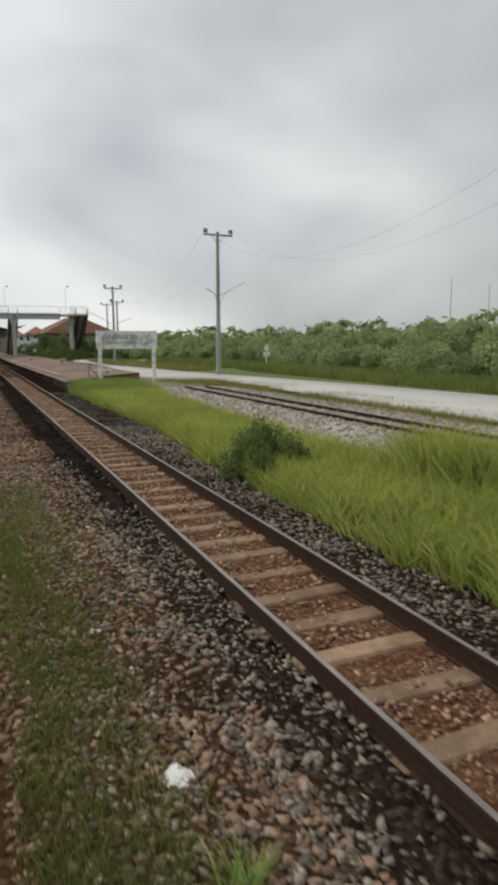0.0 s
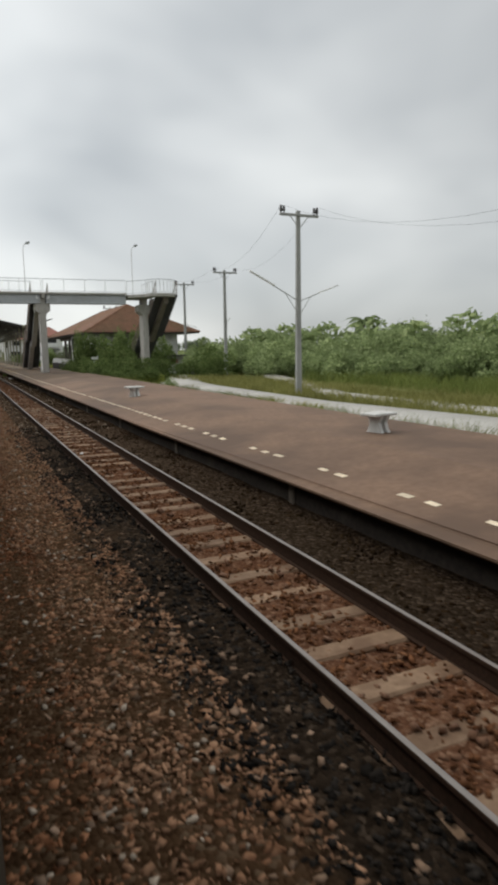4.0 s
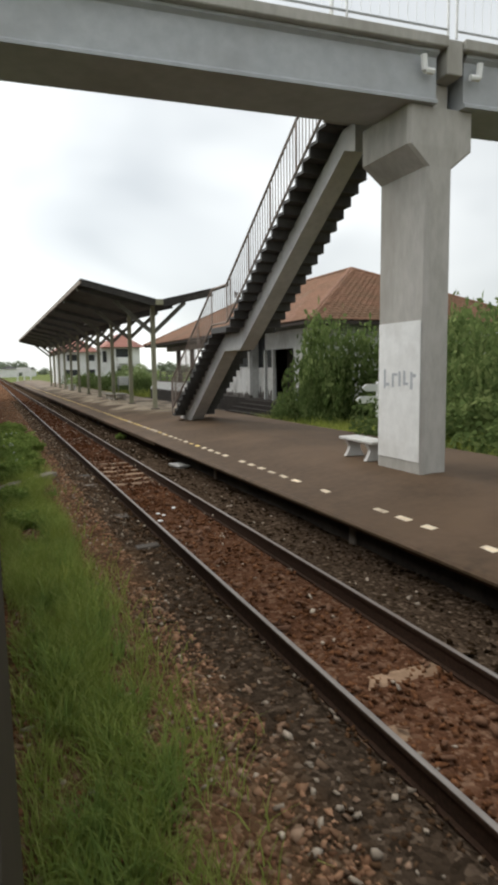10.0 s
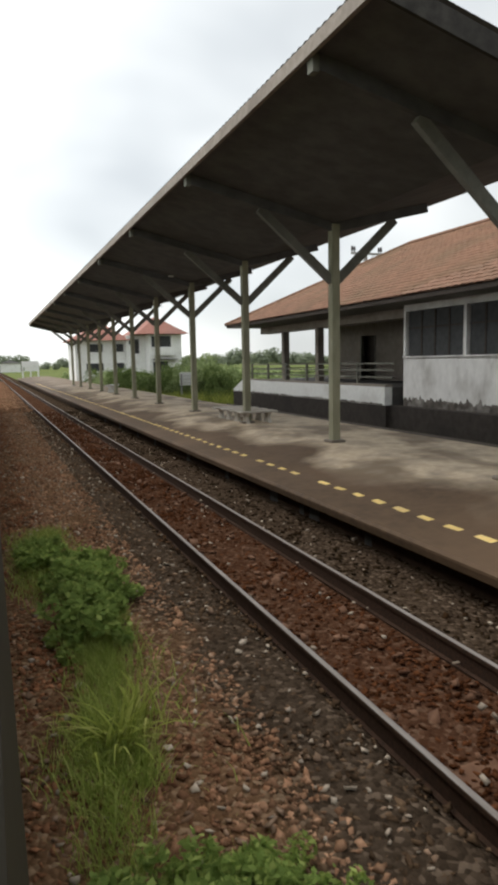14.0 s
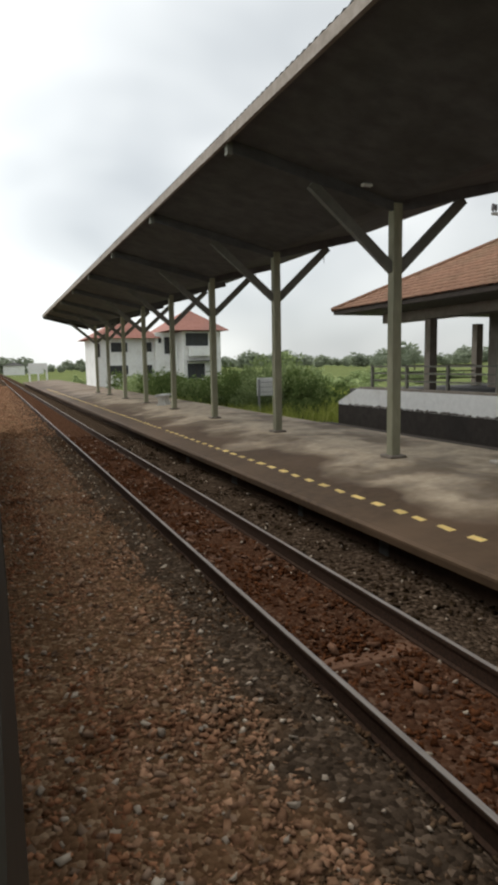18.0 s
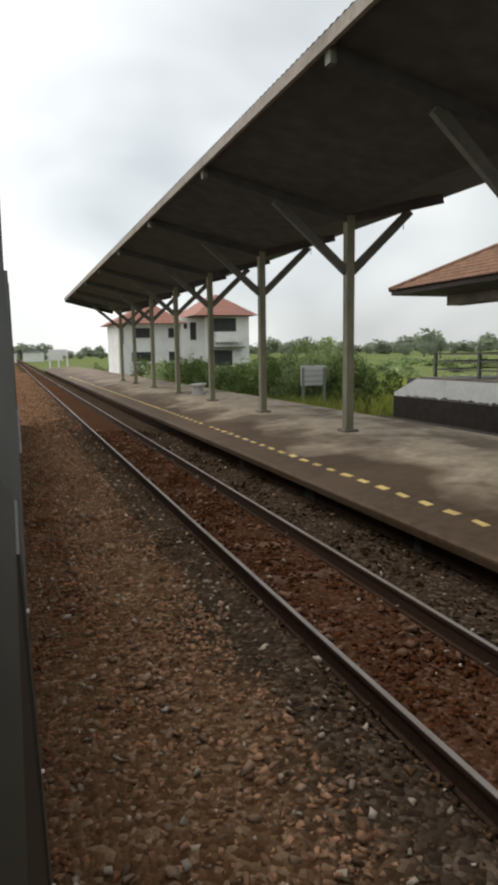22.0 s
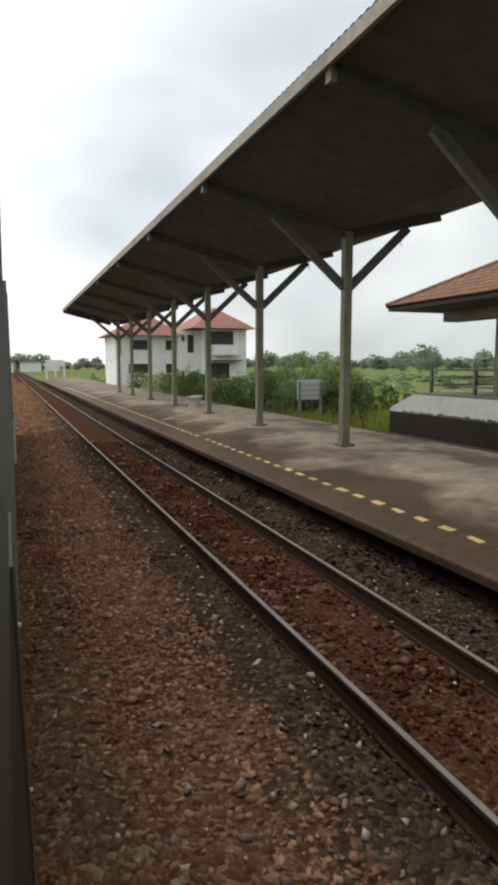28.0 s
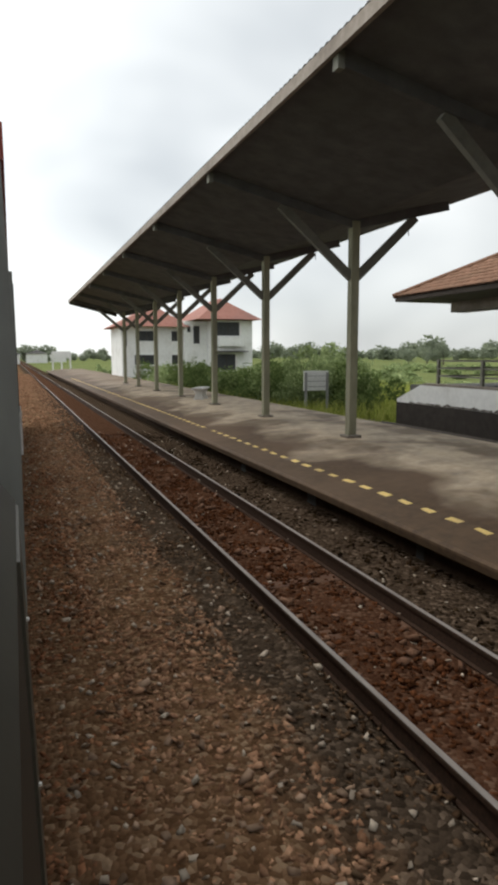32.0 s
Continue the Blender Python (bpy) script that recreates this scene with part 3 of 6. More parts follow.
def bush_mesh(name, radius, height, count, leaf, material, seed, lumps=9, puff=1.0):
    """A crown of leaf clumps with an uneven outline."""
    global rng
    keep, rng = rng, np.random.default_rng(seed)
    c = rng.normal(size=(lumps, 3)) * (0.42 * radius, 0.42 * radius, 0.20 * height) + (0, 0, 0.50 * height)
    c[:, 2] = np.clip(c[:, 2], 0.15 * height, 0.85 * height)
    rad = rng.uniform(0.28, 0.55, lumps) * min(radius, height) * 0.9 * puff
    which = rng.integers(0, lumps, count)
    d = rng.normal(size=(count, 3))
    d /= np.linalg.norm(d, axis=1)[:, None]
    p = c[which] + d * (rad[which] * rng.uniform(0.55, 1.12, count) ** 0.6)[:, None]
    stray = rng.random(count) < 0.06
    p[stray, 2] += rng.uniform(0.0, 0.22, stray.sum()) * height
    p[:, 2] = np.abs(p[:, 2])
    s = leaf * rng.uniform(0.6, 1.5, count)
    v, f = leaves(p, None, s)
    me = np_mesh(name, v, f, material)
    rng = keep
    return me


def arching(name, x, y, n, lo, hi, width, material, label):
    """A tuft of long blades that rise, bend over and taper."""
    L = rng.uniform(lo, hi, n)
    a = rng.uniform(0, math.tau, n)
    reach = rng.uniform(0.25, 0.85, n)
    d = np.stack([np.cos(a), np.sin(a), 0 * a], -1)
    s = np.stack([-np.sin(a), np.cos(a), 0 * a], -1)
    root = np.stack([x + rng.normal(size=n) * 0.05, y + rng.normal(size=n) * 0.05, np.full(n, BED - 0.02)], -1)
    rows = []
    for k in range(7):
        f = k / 6
        c = root + d * (L * reach * f ** 1.5)[:, None] + np.array((0, 0, 1.0)) * (L * (f - reach * 0.75 * f ** 2.4))[:, None]
        w = width * 0.5 * min(1.0, 1.25 * (1 - f) + 0.04) * rng.uniform(0.8, 1.2, n)[:, None]
        rows.append(np.stack([c - s * w, c + s * w], 1))
    v = np.stack(rows, 1).reshape(n, 14, 3)
    q = np.array([(2 * k, 2 * k + 1, 2 * k + 3, 2 * k + 2) for k in range(6)])
    f = q[None] + (np.arange(n) * 14)[:, None, None]
    return tagged(new(name, np_mesh(name, v.reshape(-1, 3), f.reshape(-1, 4), material)), label, "grass", "grass tufts", kind="stuff")


def blades(name, xy, z, height, width, lean, material):
    """Grass blades: a bent strip of two quads each, as one mesh."""
    n = len(xy)
    a = rng.uniform(0, math.tau, n)
    side = np.stack([np.cos(a), np.sin(a), 0 * a], -1) * (width / 2)[:, None]
    b = rng.uniform(0, math.tau, n)
    out = np.stack([np.cos(b), np.sin(b), 0 * b], -1) * (lean * height)[:, None]
    root = np.stack([xy[:, 0], xy[:, 1], z], -1)
    up = np.array((0, 0, 1.0))
    mid = root + out * 0.35 + up * (height * 0.6)[:, None]
    tip = root + out + up * height[:, None]
    v = np.stack([root - side, root + side, mid + side * 0.7, mid - side * 0.7, tip + side * 0.12, tip - side * 0.12], 1)
    f = np.array([(0, 1, 2, 3), (3, 2, 4, 5)])[None] + (np.arange(n) * 6)[:, None, None]
    return new(name, np_mesh(name, v.reshape(-1, 3), f.reshape(-1, 4), material))


# ---- ground ----
def sheet(name, xs, ys, zf, material, label, kind="structure", category="ground"):
    V = [(x, y, zf(x, y)) for y in ys for x in xs]
    nx = len(xs)
    F = [(j * nx + i, j * nx + i + 1, (j + 1) * nx + i + 1, (j + 1) * nx + i) for j in range(len(ys) - 1) for i in range(nx - 1)]
    return tagged(new(name, np_mesh(name, V, F, material)), label, category, kind=kind)


def ground_z(x, y):
    if -4.5 < x < 4.6:
        return -0.45
    n = noise.noise(Vector((x * 0.15, y * 0.15, 0))) * 0.12
    return -0.28 + n * min(1.0, (abs(x) - 4) / 6)


gx = [-2500, -900, -300, -100, -40, -20, -12, -8, -6, -4.6, -4.4, 4.4, 4.6] + [5 + 1.5 * k for k in range(30)] + [55, 65, 80, 100, 140, 200, 320, 600, 1200, 2500]
gy = [-2500, -900, -400, -220, -150] + [-110 + 4 * k for k in range(70)] + [190, 220, 270, 350, 500, 800, 1400, 2500]
sheet("ground", gx, gy, ground_z, M_FIELD, "rough green grassland reaching to the horizon")

# ---- track ----
RAIL_X = (2.073, 3.138)
BED = -0.17


def bed_z(x, y):
    edge = min(1.0, max(0.0, (x + 4.0) / 0.5)) * min(1.0, max(0.0, (4.7 - x) / 0.2))
    shoulder = 0.05 if (x < 2.0 or x > 3.22) else 0.0
    return -0.5 + (0.5 + BED - 0.015 + shoulder) * edge + noise.noise(Vector((x * 1.3, y * 1.3, 2))) * 0.022 + noise.noise(Vector((x * 7, y * 7, 5))) * 0.010


bx = [-4.2, -3.6, -2.5, -1.5, -0.6] + [0.0 + 0.12 * k for k in range(36)] + [4.4, 4.7]
by = [-160, -130, -100, -80] + [-64 + 0.25 * k for k in range(600)] + [90, 100, 120, 150, 200, 300, 450, 700]
sheet("ballast", bx, by, bed_z, M_BALLAST, "reddish-brown stone ballast under the tracks", category="ballast")

track = tagged(empty("railway_track"), "metre-gauge track with rusty rails on concrete sleepers", "railway track")


def rail_mesh(y0, y1):
    prof = [(-0.042, -0.175), (0.042, -0.175), (0.042, -0.165), (0.010, -0.155), (0.008, -0.042), (0.031, -0.032), (0.031, -0.006), (0.025, 0.0), (-0.025, 0.0), (-0.031, -0.006), (-0.031, -0.032), (-0.008, -0.042), (-0.010, -0.155), (-0.042, -0.165)]
    bm = prism(bmesh.new(), [(x * 0.8, z) for x, z in prof], y0, y1)
    me = bpy.data.meshes.new("rail")
    bm.to_mesh(me)
    bm.free()
    me.materials.append(M_RAIL)
    me.materials.append(M_RAILTOP)
    for p in me.polygons:
        if p.normal.z > 0.9 and abs(p.center.z) < 0.001:
            p.material_index = 1
    return me


rail_me = rail_mesh(-170, 900)
for x in RAIL_X:
    shared("rail", rail_me, track, pose(x, 0, 0))
sl = boxed(-0.95, 0.95, -0.11, 0.11, -0.20, 0.0, bevel=0.02)
sl_me = bpy.data.meshes.new("sleeper")
sl.to_mesh(sl_me)
sl.free()
sl_me.materials.append(M_SLEEPER)
dust_me = sl_me.copy()
dust_me.materials[0] = M_SLEEPERDUST
random.seed(3)
for k in range(240):
    y = -63.3 + 0.6 * k
    shared("sleeper", sl_me if y < 36 or 44.6 < y < 48.4 else dust_me, track, pose(2.605 + random.uniform(-0.02, 0.02), y + random.uniform(-0.03, 0.03), -(0.160 if y < 20 else 0.172 if y < 36 else 0.168 if 44.6 < y < 48.4 else 0.190 if random.random() < 0.35 else 0.206) + random.uniform(-0.020, 0.008), 0, 0, random.uniform(-1.5, 1.5)))

own = tagged(empty("train_track"), "rusty track that the train stands on", "railway track")
for x in (-1.87, -0.81):
    shared("rail", rail_me, own, pose(x, 0, 0))

# ---- platform ----
PY0, PY1, PX0, PX1 = -25.5, 150.0, 4.22, 8.3
LIP = 3.95


def plat_z(x):
    return 0.30 + 0.22 * min(1.0, max(0.0, (x - PX0) / 1.9))


platform = tagged(empty("platform"), "long low platform with a brown worn surface and dark face", "platform", kind="structure")


def skewed(outline, y0, d0, y1, d1):
    """An outline of (x, z) swept along y, shifted sideways at both ends."""
    bm = prism(bmesh.new(), outline, y0, y1)
    bm.verts.ensure_lookup_table()
    for v in bm.verts:
        v.co.x += d0 if abs(v.co.y - y0) < 1e-4 else d1
    return bm


def edge_shift(y):
    """How far the platform edge stands back from the track along its first stretch."""
    return 0.30 * min(1.0, max(0.0, (4.0 - y) / 26.0))


RUNS = ((PY0, -22.0), (-22.0, 4.0), (4.0, 36.0), (36.0, PY1))
for y0, y1 in RUNS:
    back = 8.65 if y0 < 30 else PX1
    bm = skewed([(PX0 + 0.30, plat_z(PX0 + 0.3)), (PX0 + 1.0, plat_z(PX0 + 1.0)), (PX0 + 1.9, plat_z(PX0 + 1.9)), (back, plat_z(back)), (back, -0.6), (PX0 + 0.30, -0.6)], y0, edge_shift(y0), y1, edge_shift(y1))
    if y0 == PY0:
        # the end runs back slantwise behind the steps
        for v in bm.verts:
            if abs(v.co.y - PY0) < 1e-4 and v.co.x > 6.0:
                v.co.y += 0.35 if v.co.x < 8.0 else 3.4
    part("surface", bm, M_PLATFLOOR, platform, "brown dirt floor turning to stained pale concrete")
for y0, y1 in ((PY0, -22.0), (-22.0, 4.0), (4.0, 48.0)):
    bm = skewed([(PX0 + 0.05, -0.6), (PX0 + 0.298, -0.6), (PX0 + 0.298, 0.16), (PX0 + 0.05, 0.16)], y0, edge_shift(y0), y1, edge_shift(y1))
    part("face", bm, M_FACE, platform, "stained concrete face wall, coping shade in its colour")
bm = bmesh.new()
prism(bm, [(PX0 - 0.02, -0.6), (PX0 + 0.298, -0.6), (PX0 + 0.298, 0.16), (PX0 - 0.02, 0.16)], 48.002, PY1)
part("face", bm, M_EDGE, platform, "stained concrete face wall")
for y0, y1, lip, foot in ((PY0, -22.0, LIP + 0.06, 0.185), (-22.0, 4.0, LIP + 0.06, 0.185), (4.0, 12.0, LIP + 0.06, 0.185), (12.0, 48.0, LIP + 0.06, 0.185), (48.0, PY1, LIP - 0.07, 0.175)):
    far_lip = -0.13 if y0 == 12.0 else 0.0
    bm = skewed([(lip + (0.075 if y0 < 40 else 0.02), foot), (PX0 + 0.298, 0.165), (PX0 + 0.298, 0.3365), (lip + 0.035, 0.300), (lip, 0.275), (lip, 0.25)], y0, edge_shift(y0), y1, edge_shift(y1) + far_lip)
    for v in bm.verts:
        if v.co.x > PX0 + 0.1:
            v.co.x = PX0 + 0.312 + edge_shift(v.co.y)
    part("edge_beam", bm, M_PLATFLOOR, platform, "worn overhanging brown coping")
# ---- painted dashes along the platform edge ----
dash = bmesh.new()
box(dash, -0.05, 0.05, -0.12, 0.12, 0, 0.004)
dash_me = bpy.data.meshes.new("dash")
dash.to_mesh(dash_me)
dash.free()
dash_me.materials.append(M_YELLOW)
pale_me = dash_me.copy()
pale_me.materials[0] = M_CREAM
line = tagged(empty("painted_line"), "row of worn yellow and cream painted dashes", "marking", kind="structure")
for k in range(290):
    y = -18 + 0.475 * k
    if random.random() < (0.35 if y < 0 else 0.12 if y < 50 else 0.02):
        continue
    me = dash_me if y > 50 + random.uniform(-5, 5) else pale_me
    x = 4.47 + 0.20 * min(1.0, max(0.0, (30.0 - y) / 22.0)) + edge_shift(y) + random.uniform(-0.012, 0.012)
    y += 0.14 if y < 20 or 62 < y < 68 else -0.19 if 49 < y < 62 else 0.04
    o = shared("dash", me, line, pose(x, y, plat_z(x - edge_shift(y)) + 0.002, 0, -6.6, random.uniform(-4, 4)))
    o.scale = (random.uniform(0.8, 1.15), random.uniform(0.75, 1.1), 1)

# ---- footbridge ----
bridge = tagged(empty("footbridge"), "grey steel footbridge on concrete piers with white railings", "footbridge")
GY0, GY1, GYB = 39.1, 41.5, 41.06
# the spans stand slightly askew to the track
ASKEW = Matrix.Translation((6.0, 39.49, 0.14)) @ Matrix.Rotation(radians(-3.15), 4, "Z") @ Matrix.Translation((-6.0, -39.04, 0))


def girder(x0, x1):
    bm = bmesh.new()
    prism(bm, [(GY0, 5.61), (GY0 + 0.94, 5.61), (GY0 + 0.94, 5.65), (GY0 + 0.86, 5.69), (GY0 + 0.86, 6.26), (GY0 + 0.94, 6.30), (GY0 - 0.02, 6.30), (GY0 - 0.02, 6.26), (GY0 + 0.05, 6.22), (GY0 + 0.05, 5.69), (GY0, 5.65)], x0, x1, "x")
    return bm


for x0, x1 in ((-14.0, 6.0), (6.45, 12.5)):
    part("girder", girder(x0, x1), M_STEELGREY, bridge).matrix_basis = ASKEW
    bm = bmesh.new()
    prism(bm, [(GYB, 5.98), (GYB - 0.22, 5.98), (GYB - 0.12, 6.04), (GYB - 0.12, 6.26), (GYB - 0.22, 6.30), (GYB, 6.30)], x0, x1, "x")
    part("girder", bm, M_STEELGREY, bridge).matrix_basis = ASKEW
    part("deck", boxed(x0 - 0.09 if x0 > 0 else x0, x1 + 0.09, GY0 - 0.12, GYB + 0.1, 6.305, 6.45, bevel=0.012), M_CONC, bridge).matrix_basis = ASKEW
bm = bmesh.new()
ARC = [(14.85 + 1.15 * math.sin(radians(a)), 37.65 - 1.0 * math.cos(radians(a))) for a in range(-90, 91, 15)]
prism(bm, [(12.62, GY1 + 0.1), (12.62, GY0 - 0.12), (13.70, 37.8)] + ARC + [(16.00, 37.75), (14.48, 37.75), (14.48, GY1 + 0.1)], 6.23, 6.45, "z")
part("deck", bm, M_CONC, bridge, "rounded landing slab")
part("bracket", prism(bmesh.new(), [(14.7, 5.3), (14.9, 5.3), (15.6, 6.0), (15.6, 6.226), (14.7, 6.226)], 39.9, 40.3), M_CONC, bridge)
part("deck", boxed(5.5, 7.2, GY1 + 0.102, 41.96, 6.25, 6.44, bevel=0.012), M_CONC, bridge)
part("deck", boxed(6.095, 6.355, GY0 - 0.06, GYB + 0.04, 5.98, 6.44, bevel=0.012), M_CONC, bridge).matrix_basis = ASKEW


def thin_bar(r, mat):
    me = bpy.data.meshes.new("upright")
    bm = rod(bmesh.new(), (0, 0, 0), (0, 0, 1), r, n=4)
    bm.to_mesh(me)
    bm.free()
    me.materials.append(mat)
    return me


UPRIGHT, BALUSTER, NEWEL = thin_bar(0.0032, M_RAILPAINT), thin_bar(0.010, M_RAILOLD), thin_bar(0.022, M_RAILOLD)


def railing(length, height=0.98, infill=0.14):
    """A railing along x from 0: posts, rails and thin uprights."""
    top = empty("railing")
    n = max(1, round(length / 1.6))
    for k in range(n + 1):
        part("post", rod(bmesh.new(), (k * length / n, 0, 0), (k * length / n, 0, height), 0.019), M_RAILPAINT, top)
    for z, r in ((height, 0.022), (0.10, 0.016)):
        part("bar", rod(bmesh.new(), (0, 0, z), (length, 0, z), r), M_STEELGREY, top)
    for k in range(1, int(length / infill)):
        shared("upright", UPRIGHT, top, pose(k * infill, 0, 0.10) @ Matrix.Diagonal((1, 1, height - 0.10, 1)))
    return top


for x0, x1 in ((-14.0, 6.10), (6.24, 12.45)):
    for y in (GY0 - 0.06, GYB + 0.04):
        if y > 41:
            spans = ((x0, 5.5),) if x0 < 0 else ()
        else:
            spans = ((x0, x1),)
        for a, b in spans:
            r = railing(b - a)
            r.parent = bridge
            r.matrix_basis = ASKEW @ pose(a, y, 6.45)
            r.name = "railing"
# round-ended landing railing
for a, b in zip([(12.55, GY0 - 0.06)] + ARC[:-1], ARC):
    d = Vector((b[0] - a[0], b[1] - a[1]))
    r = railing(d.length, 1.05)
    r.parent, r.matrix_basis = bridge, pose(a[0], a[1], 6.45, 0, 0, math.degrees(math.atan2(d.y, d.x)))
r = railing(3.7, 1.05)
r.parent, r.matrix_basis = bridge, pose(14.44, 37.85, 6.45, 0, 0, 90)


def pier(x, y, z0, top):
    """A slab pier with bevelled edges and a hammerhead cap."""
    bm = bmesh.new()
    rings = []
    for z, w, d in ((z0, 0.235, 0.60), (4.95, 0.225, 0.60), (5.22, 0.56, 0.62), (5.744, 0.56, 0.62), (5.745, 0.22, 0.50), (top, 0.22, 0.50)):
        c = 0.05
        pts = [(-w, -d + c), (-w + c, -d), (w - c, -d), (w, -d + c), (w, d - c), (w - c, d), (-w + c, d), (-w, d - c)]
        rings.append([bm.verts.new((x + a, y + b, z)) for a, b in pts])
    bm.faces.new(rings[0][::-1])
    bm.faces.new(rings[-1])
    for a, b in zip(rings[:-1], rings[1:]):
        for k in range(8):
            bm.faces.new((a[k], a[(k + 1) % 8], b[(k + 1) % 8], b[k]))
    return bm


for x, z0, top in ((6.17, 0.50, 6.10), (14.17, -0.4, 6.226), (-8.48, -0.5, 5.748)):
    part("pier", pier(x, 40.28, z0, top), M_CONC, bridge)


def stair_flight(parent, x, top_y, y_l0, y_l1, foot_y, z_land, z_foot, beam, width=1.56, lead=0.2):
    """A stair along y on one middle beam, with a landing, folded treads and railings on both sides."""
    x0, x1 = x - width / 2, x + width / 2 - 0.20
    for ya, za, yb, zb in ((top_y, 6.45, y_l0, z_land), (y_l1, z_land, foot_y, z_foot)):
        n = round((za - zb) / 0.178)
        rise, run = (za - zb) / n, (yb - ya) / n
        for k in range(n - (1 if zb == z_foot else 0)):
            y, z = ya + k * run, za - (k + 1) * rise
            bm = bmesh.new()
            prism(bm, [(y - 0.03, z + rise - 0.002), (y + 0.03, z + rise - 0.002), (y + 0.03, z), (y + run - 0.032, z), (y + run - 0.032, z - 0.055), (y - 0.03, z - 0.055)], x0, x1, "x")
            # near-black treads: shade of risers and undersides is put into the colour
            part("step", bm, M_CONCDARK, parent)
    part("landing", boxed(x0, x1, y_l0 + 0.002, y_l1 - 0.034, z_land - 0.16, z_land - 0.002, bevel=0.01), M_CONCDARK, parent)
    bm = bmesh.new()
    prism(bm, [(top_y - lead, 6.20), (top_y, 6.20), (y_l0 + 0.05, z_land - 0.165), (y_l1 - 0.1, z_land - 0.165), (foot_y + 0.05, z_foot), (foot_y - 1.2, z_foot), (y_l1 - 0.02, z_land - 0.60), (y_l0 - 0.02, z_land - 0.60), (top_y - 0.05, 5.84), (top_y - lead, 5.72)], x - 0.42, x - 0.04, "x")
    part("beam", bm, beam, parent, "pale painted beam under the steps" if beam is M_BEAM else "")
    for xs in (x0 + 0.03, x1 - 0.03):
        pts = [(xs, top_y - 0.05, 6.50), (xs, y_l0, z_land + 0.02), (xs, y_l1, z_land + 0.02), (xs, foot_y - 0.22, z_foot + 0.28)]
        for h, r in ((0.98, 0.028), (0.06, 0.028)):
            bm = bmesh.new()
            for a, b in zip(pts[:-1], pts[1:]):
                rod(bm, Vector(a) + Vector((0, 0, h)), Vector(b) + Vector((0, 0, h)), r)
            part("handrail", bm, M_RAILOLD, parent)
        part("newel", rod(bmesh.new(), (xs, foot_y - 0.22, z_foot + 0.1), (xs, foot_y - 0.22, z_foot + 1.30), 0.028), M_RAILOLD, parent)
        for a, b in zip(pts[:-1], pts[1:]):
            a, b = Vector(a), Vector(b)
            n = max(2, round((b - a).length / 0.16))
            for k in range(n):
                c = a.lerp(b, k / n)
                shared("baluster", NEWEL if k % 9 == 0 else BALUSTER, parent, pose(c.x, c.y, c.z + 0.06) @ Matrix.Diagonal((1, 1, 0.92, 1)))


stair = tagged(empty("staircase"), "grey concrete stair with rusty railings down to the platform", "staircase")
stair_flight(stair, 6.35, 42.0, 47.06, 48.20, 52.6, 3.19, 0.5, M_BEAM, lead=0.4)
stair2 = tagged(empty("staircase"), "concrete stair overgrown by bushes at its foot", "staircase")
stair_flight(stair2, 15.50, 37.72, 42.0, 43.3, 49.3, 3.42, -0.3, M_CONCMID, width=1.95)


def lamp(x, y, z0, z1):
    top = tagged(empty("street_lamp", pose(x, y, z0)), "slim pale lamp post with a curved neck on the footbridge", "lamp", "bridge lamps")
    h = z1 - z0
    bm = bmesh.new()
    rod(bm, (0, 0, 0), (0, 0, h - 0.7), 0.035, 0.028)
    prev = Vector((0, 0, h - 0.7))
    for k in range(1, 6):
        a = k / 5 * 1.15
        q = Vector((0.25 * (1 - math.cos(a)) * 1.2, 0, h - 0.7 + 0.55 * math.sin(a)))
        rod(bm, prev, q, 0.026)
        prev = q
    part("post", bm, M_RAILPAINT, top)
    bm = bmesh.new()
    rod(bm, prev, prev + Vector((0.16, 0, 0.07)), 0.06, 0.12, n=8)
    rod(bm, prev + Vector((0.16, 0, 0.07)), prev + Vector((0.34, 0, 0.13)), 0.12, 0.07, n=8)
    part("lamp_head", bm, M_STEELGREY, top)
    return top


lamp(5.14, 41.0, 6.45, 10.5)
lamp(13.66, 41.50, 6.45, 10.78)

# ---- platform canopy ----
canopy = tagged(empty("platform_canopy"), "long dark butterfly-roofed timber canopy on pale posts", "canopy")
CX, CY0, STEP, NCOL = 6.25, 57.55, 4.59, 11
FY0, FY1 = 56.10, 104.7


def wing(xa, za, xb, zb, th):
    bm = bmesh.new()
    prism(bm, [(xa, za), (xb, zb), (xb, zb + th), (xa, za + th)], FY0, FY1)
    return bm


part("roof_sheet", wing(3.34, 5.335, 6.20, 4.67, 0.05), M_ROOFDARK, canopy, "roof sheeting, darker than the cover above it")
part("roof_sheet", wing(6.20, 4.67, 9.0, 5.34, 0.05), M_ROOFDARK, canopy, "roof sheeting, darker than the cover above it")


def corrugated(xa, za, xb, zb, y0, y1, pitch=0.14, high=0.02):
    ys = np.arange(y0, y1, pitch / 4)
    wob = (np.abs(np.mod((ys - y0) / pitch, 1) - 0.5) * 2 - 0.5) * high
    V = np.concatenate([np.stack([0 * ys + x, ys, z + wob], -1) for x, z in ((xa, za), (xb, zb))])
    n = len(ys)
    i = np.arange(n - 1)
    return np_mesh("roof_cover", V, np.stack([i, i + n, i + n + 1, i + 1], -1), M_ROOFTOP)


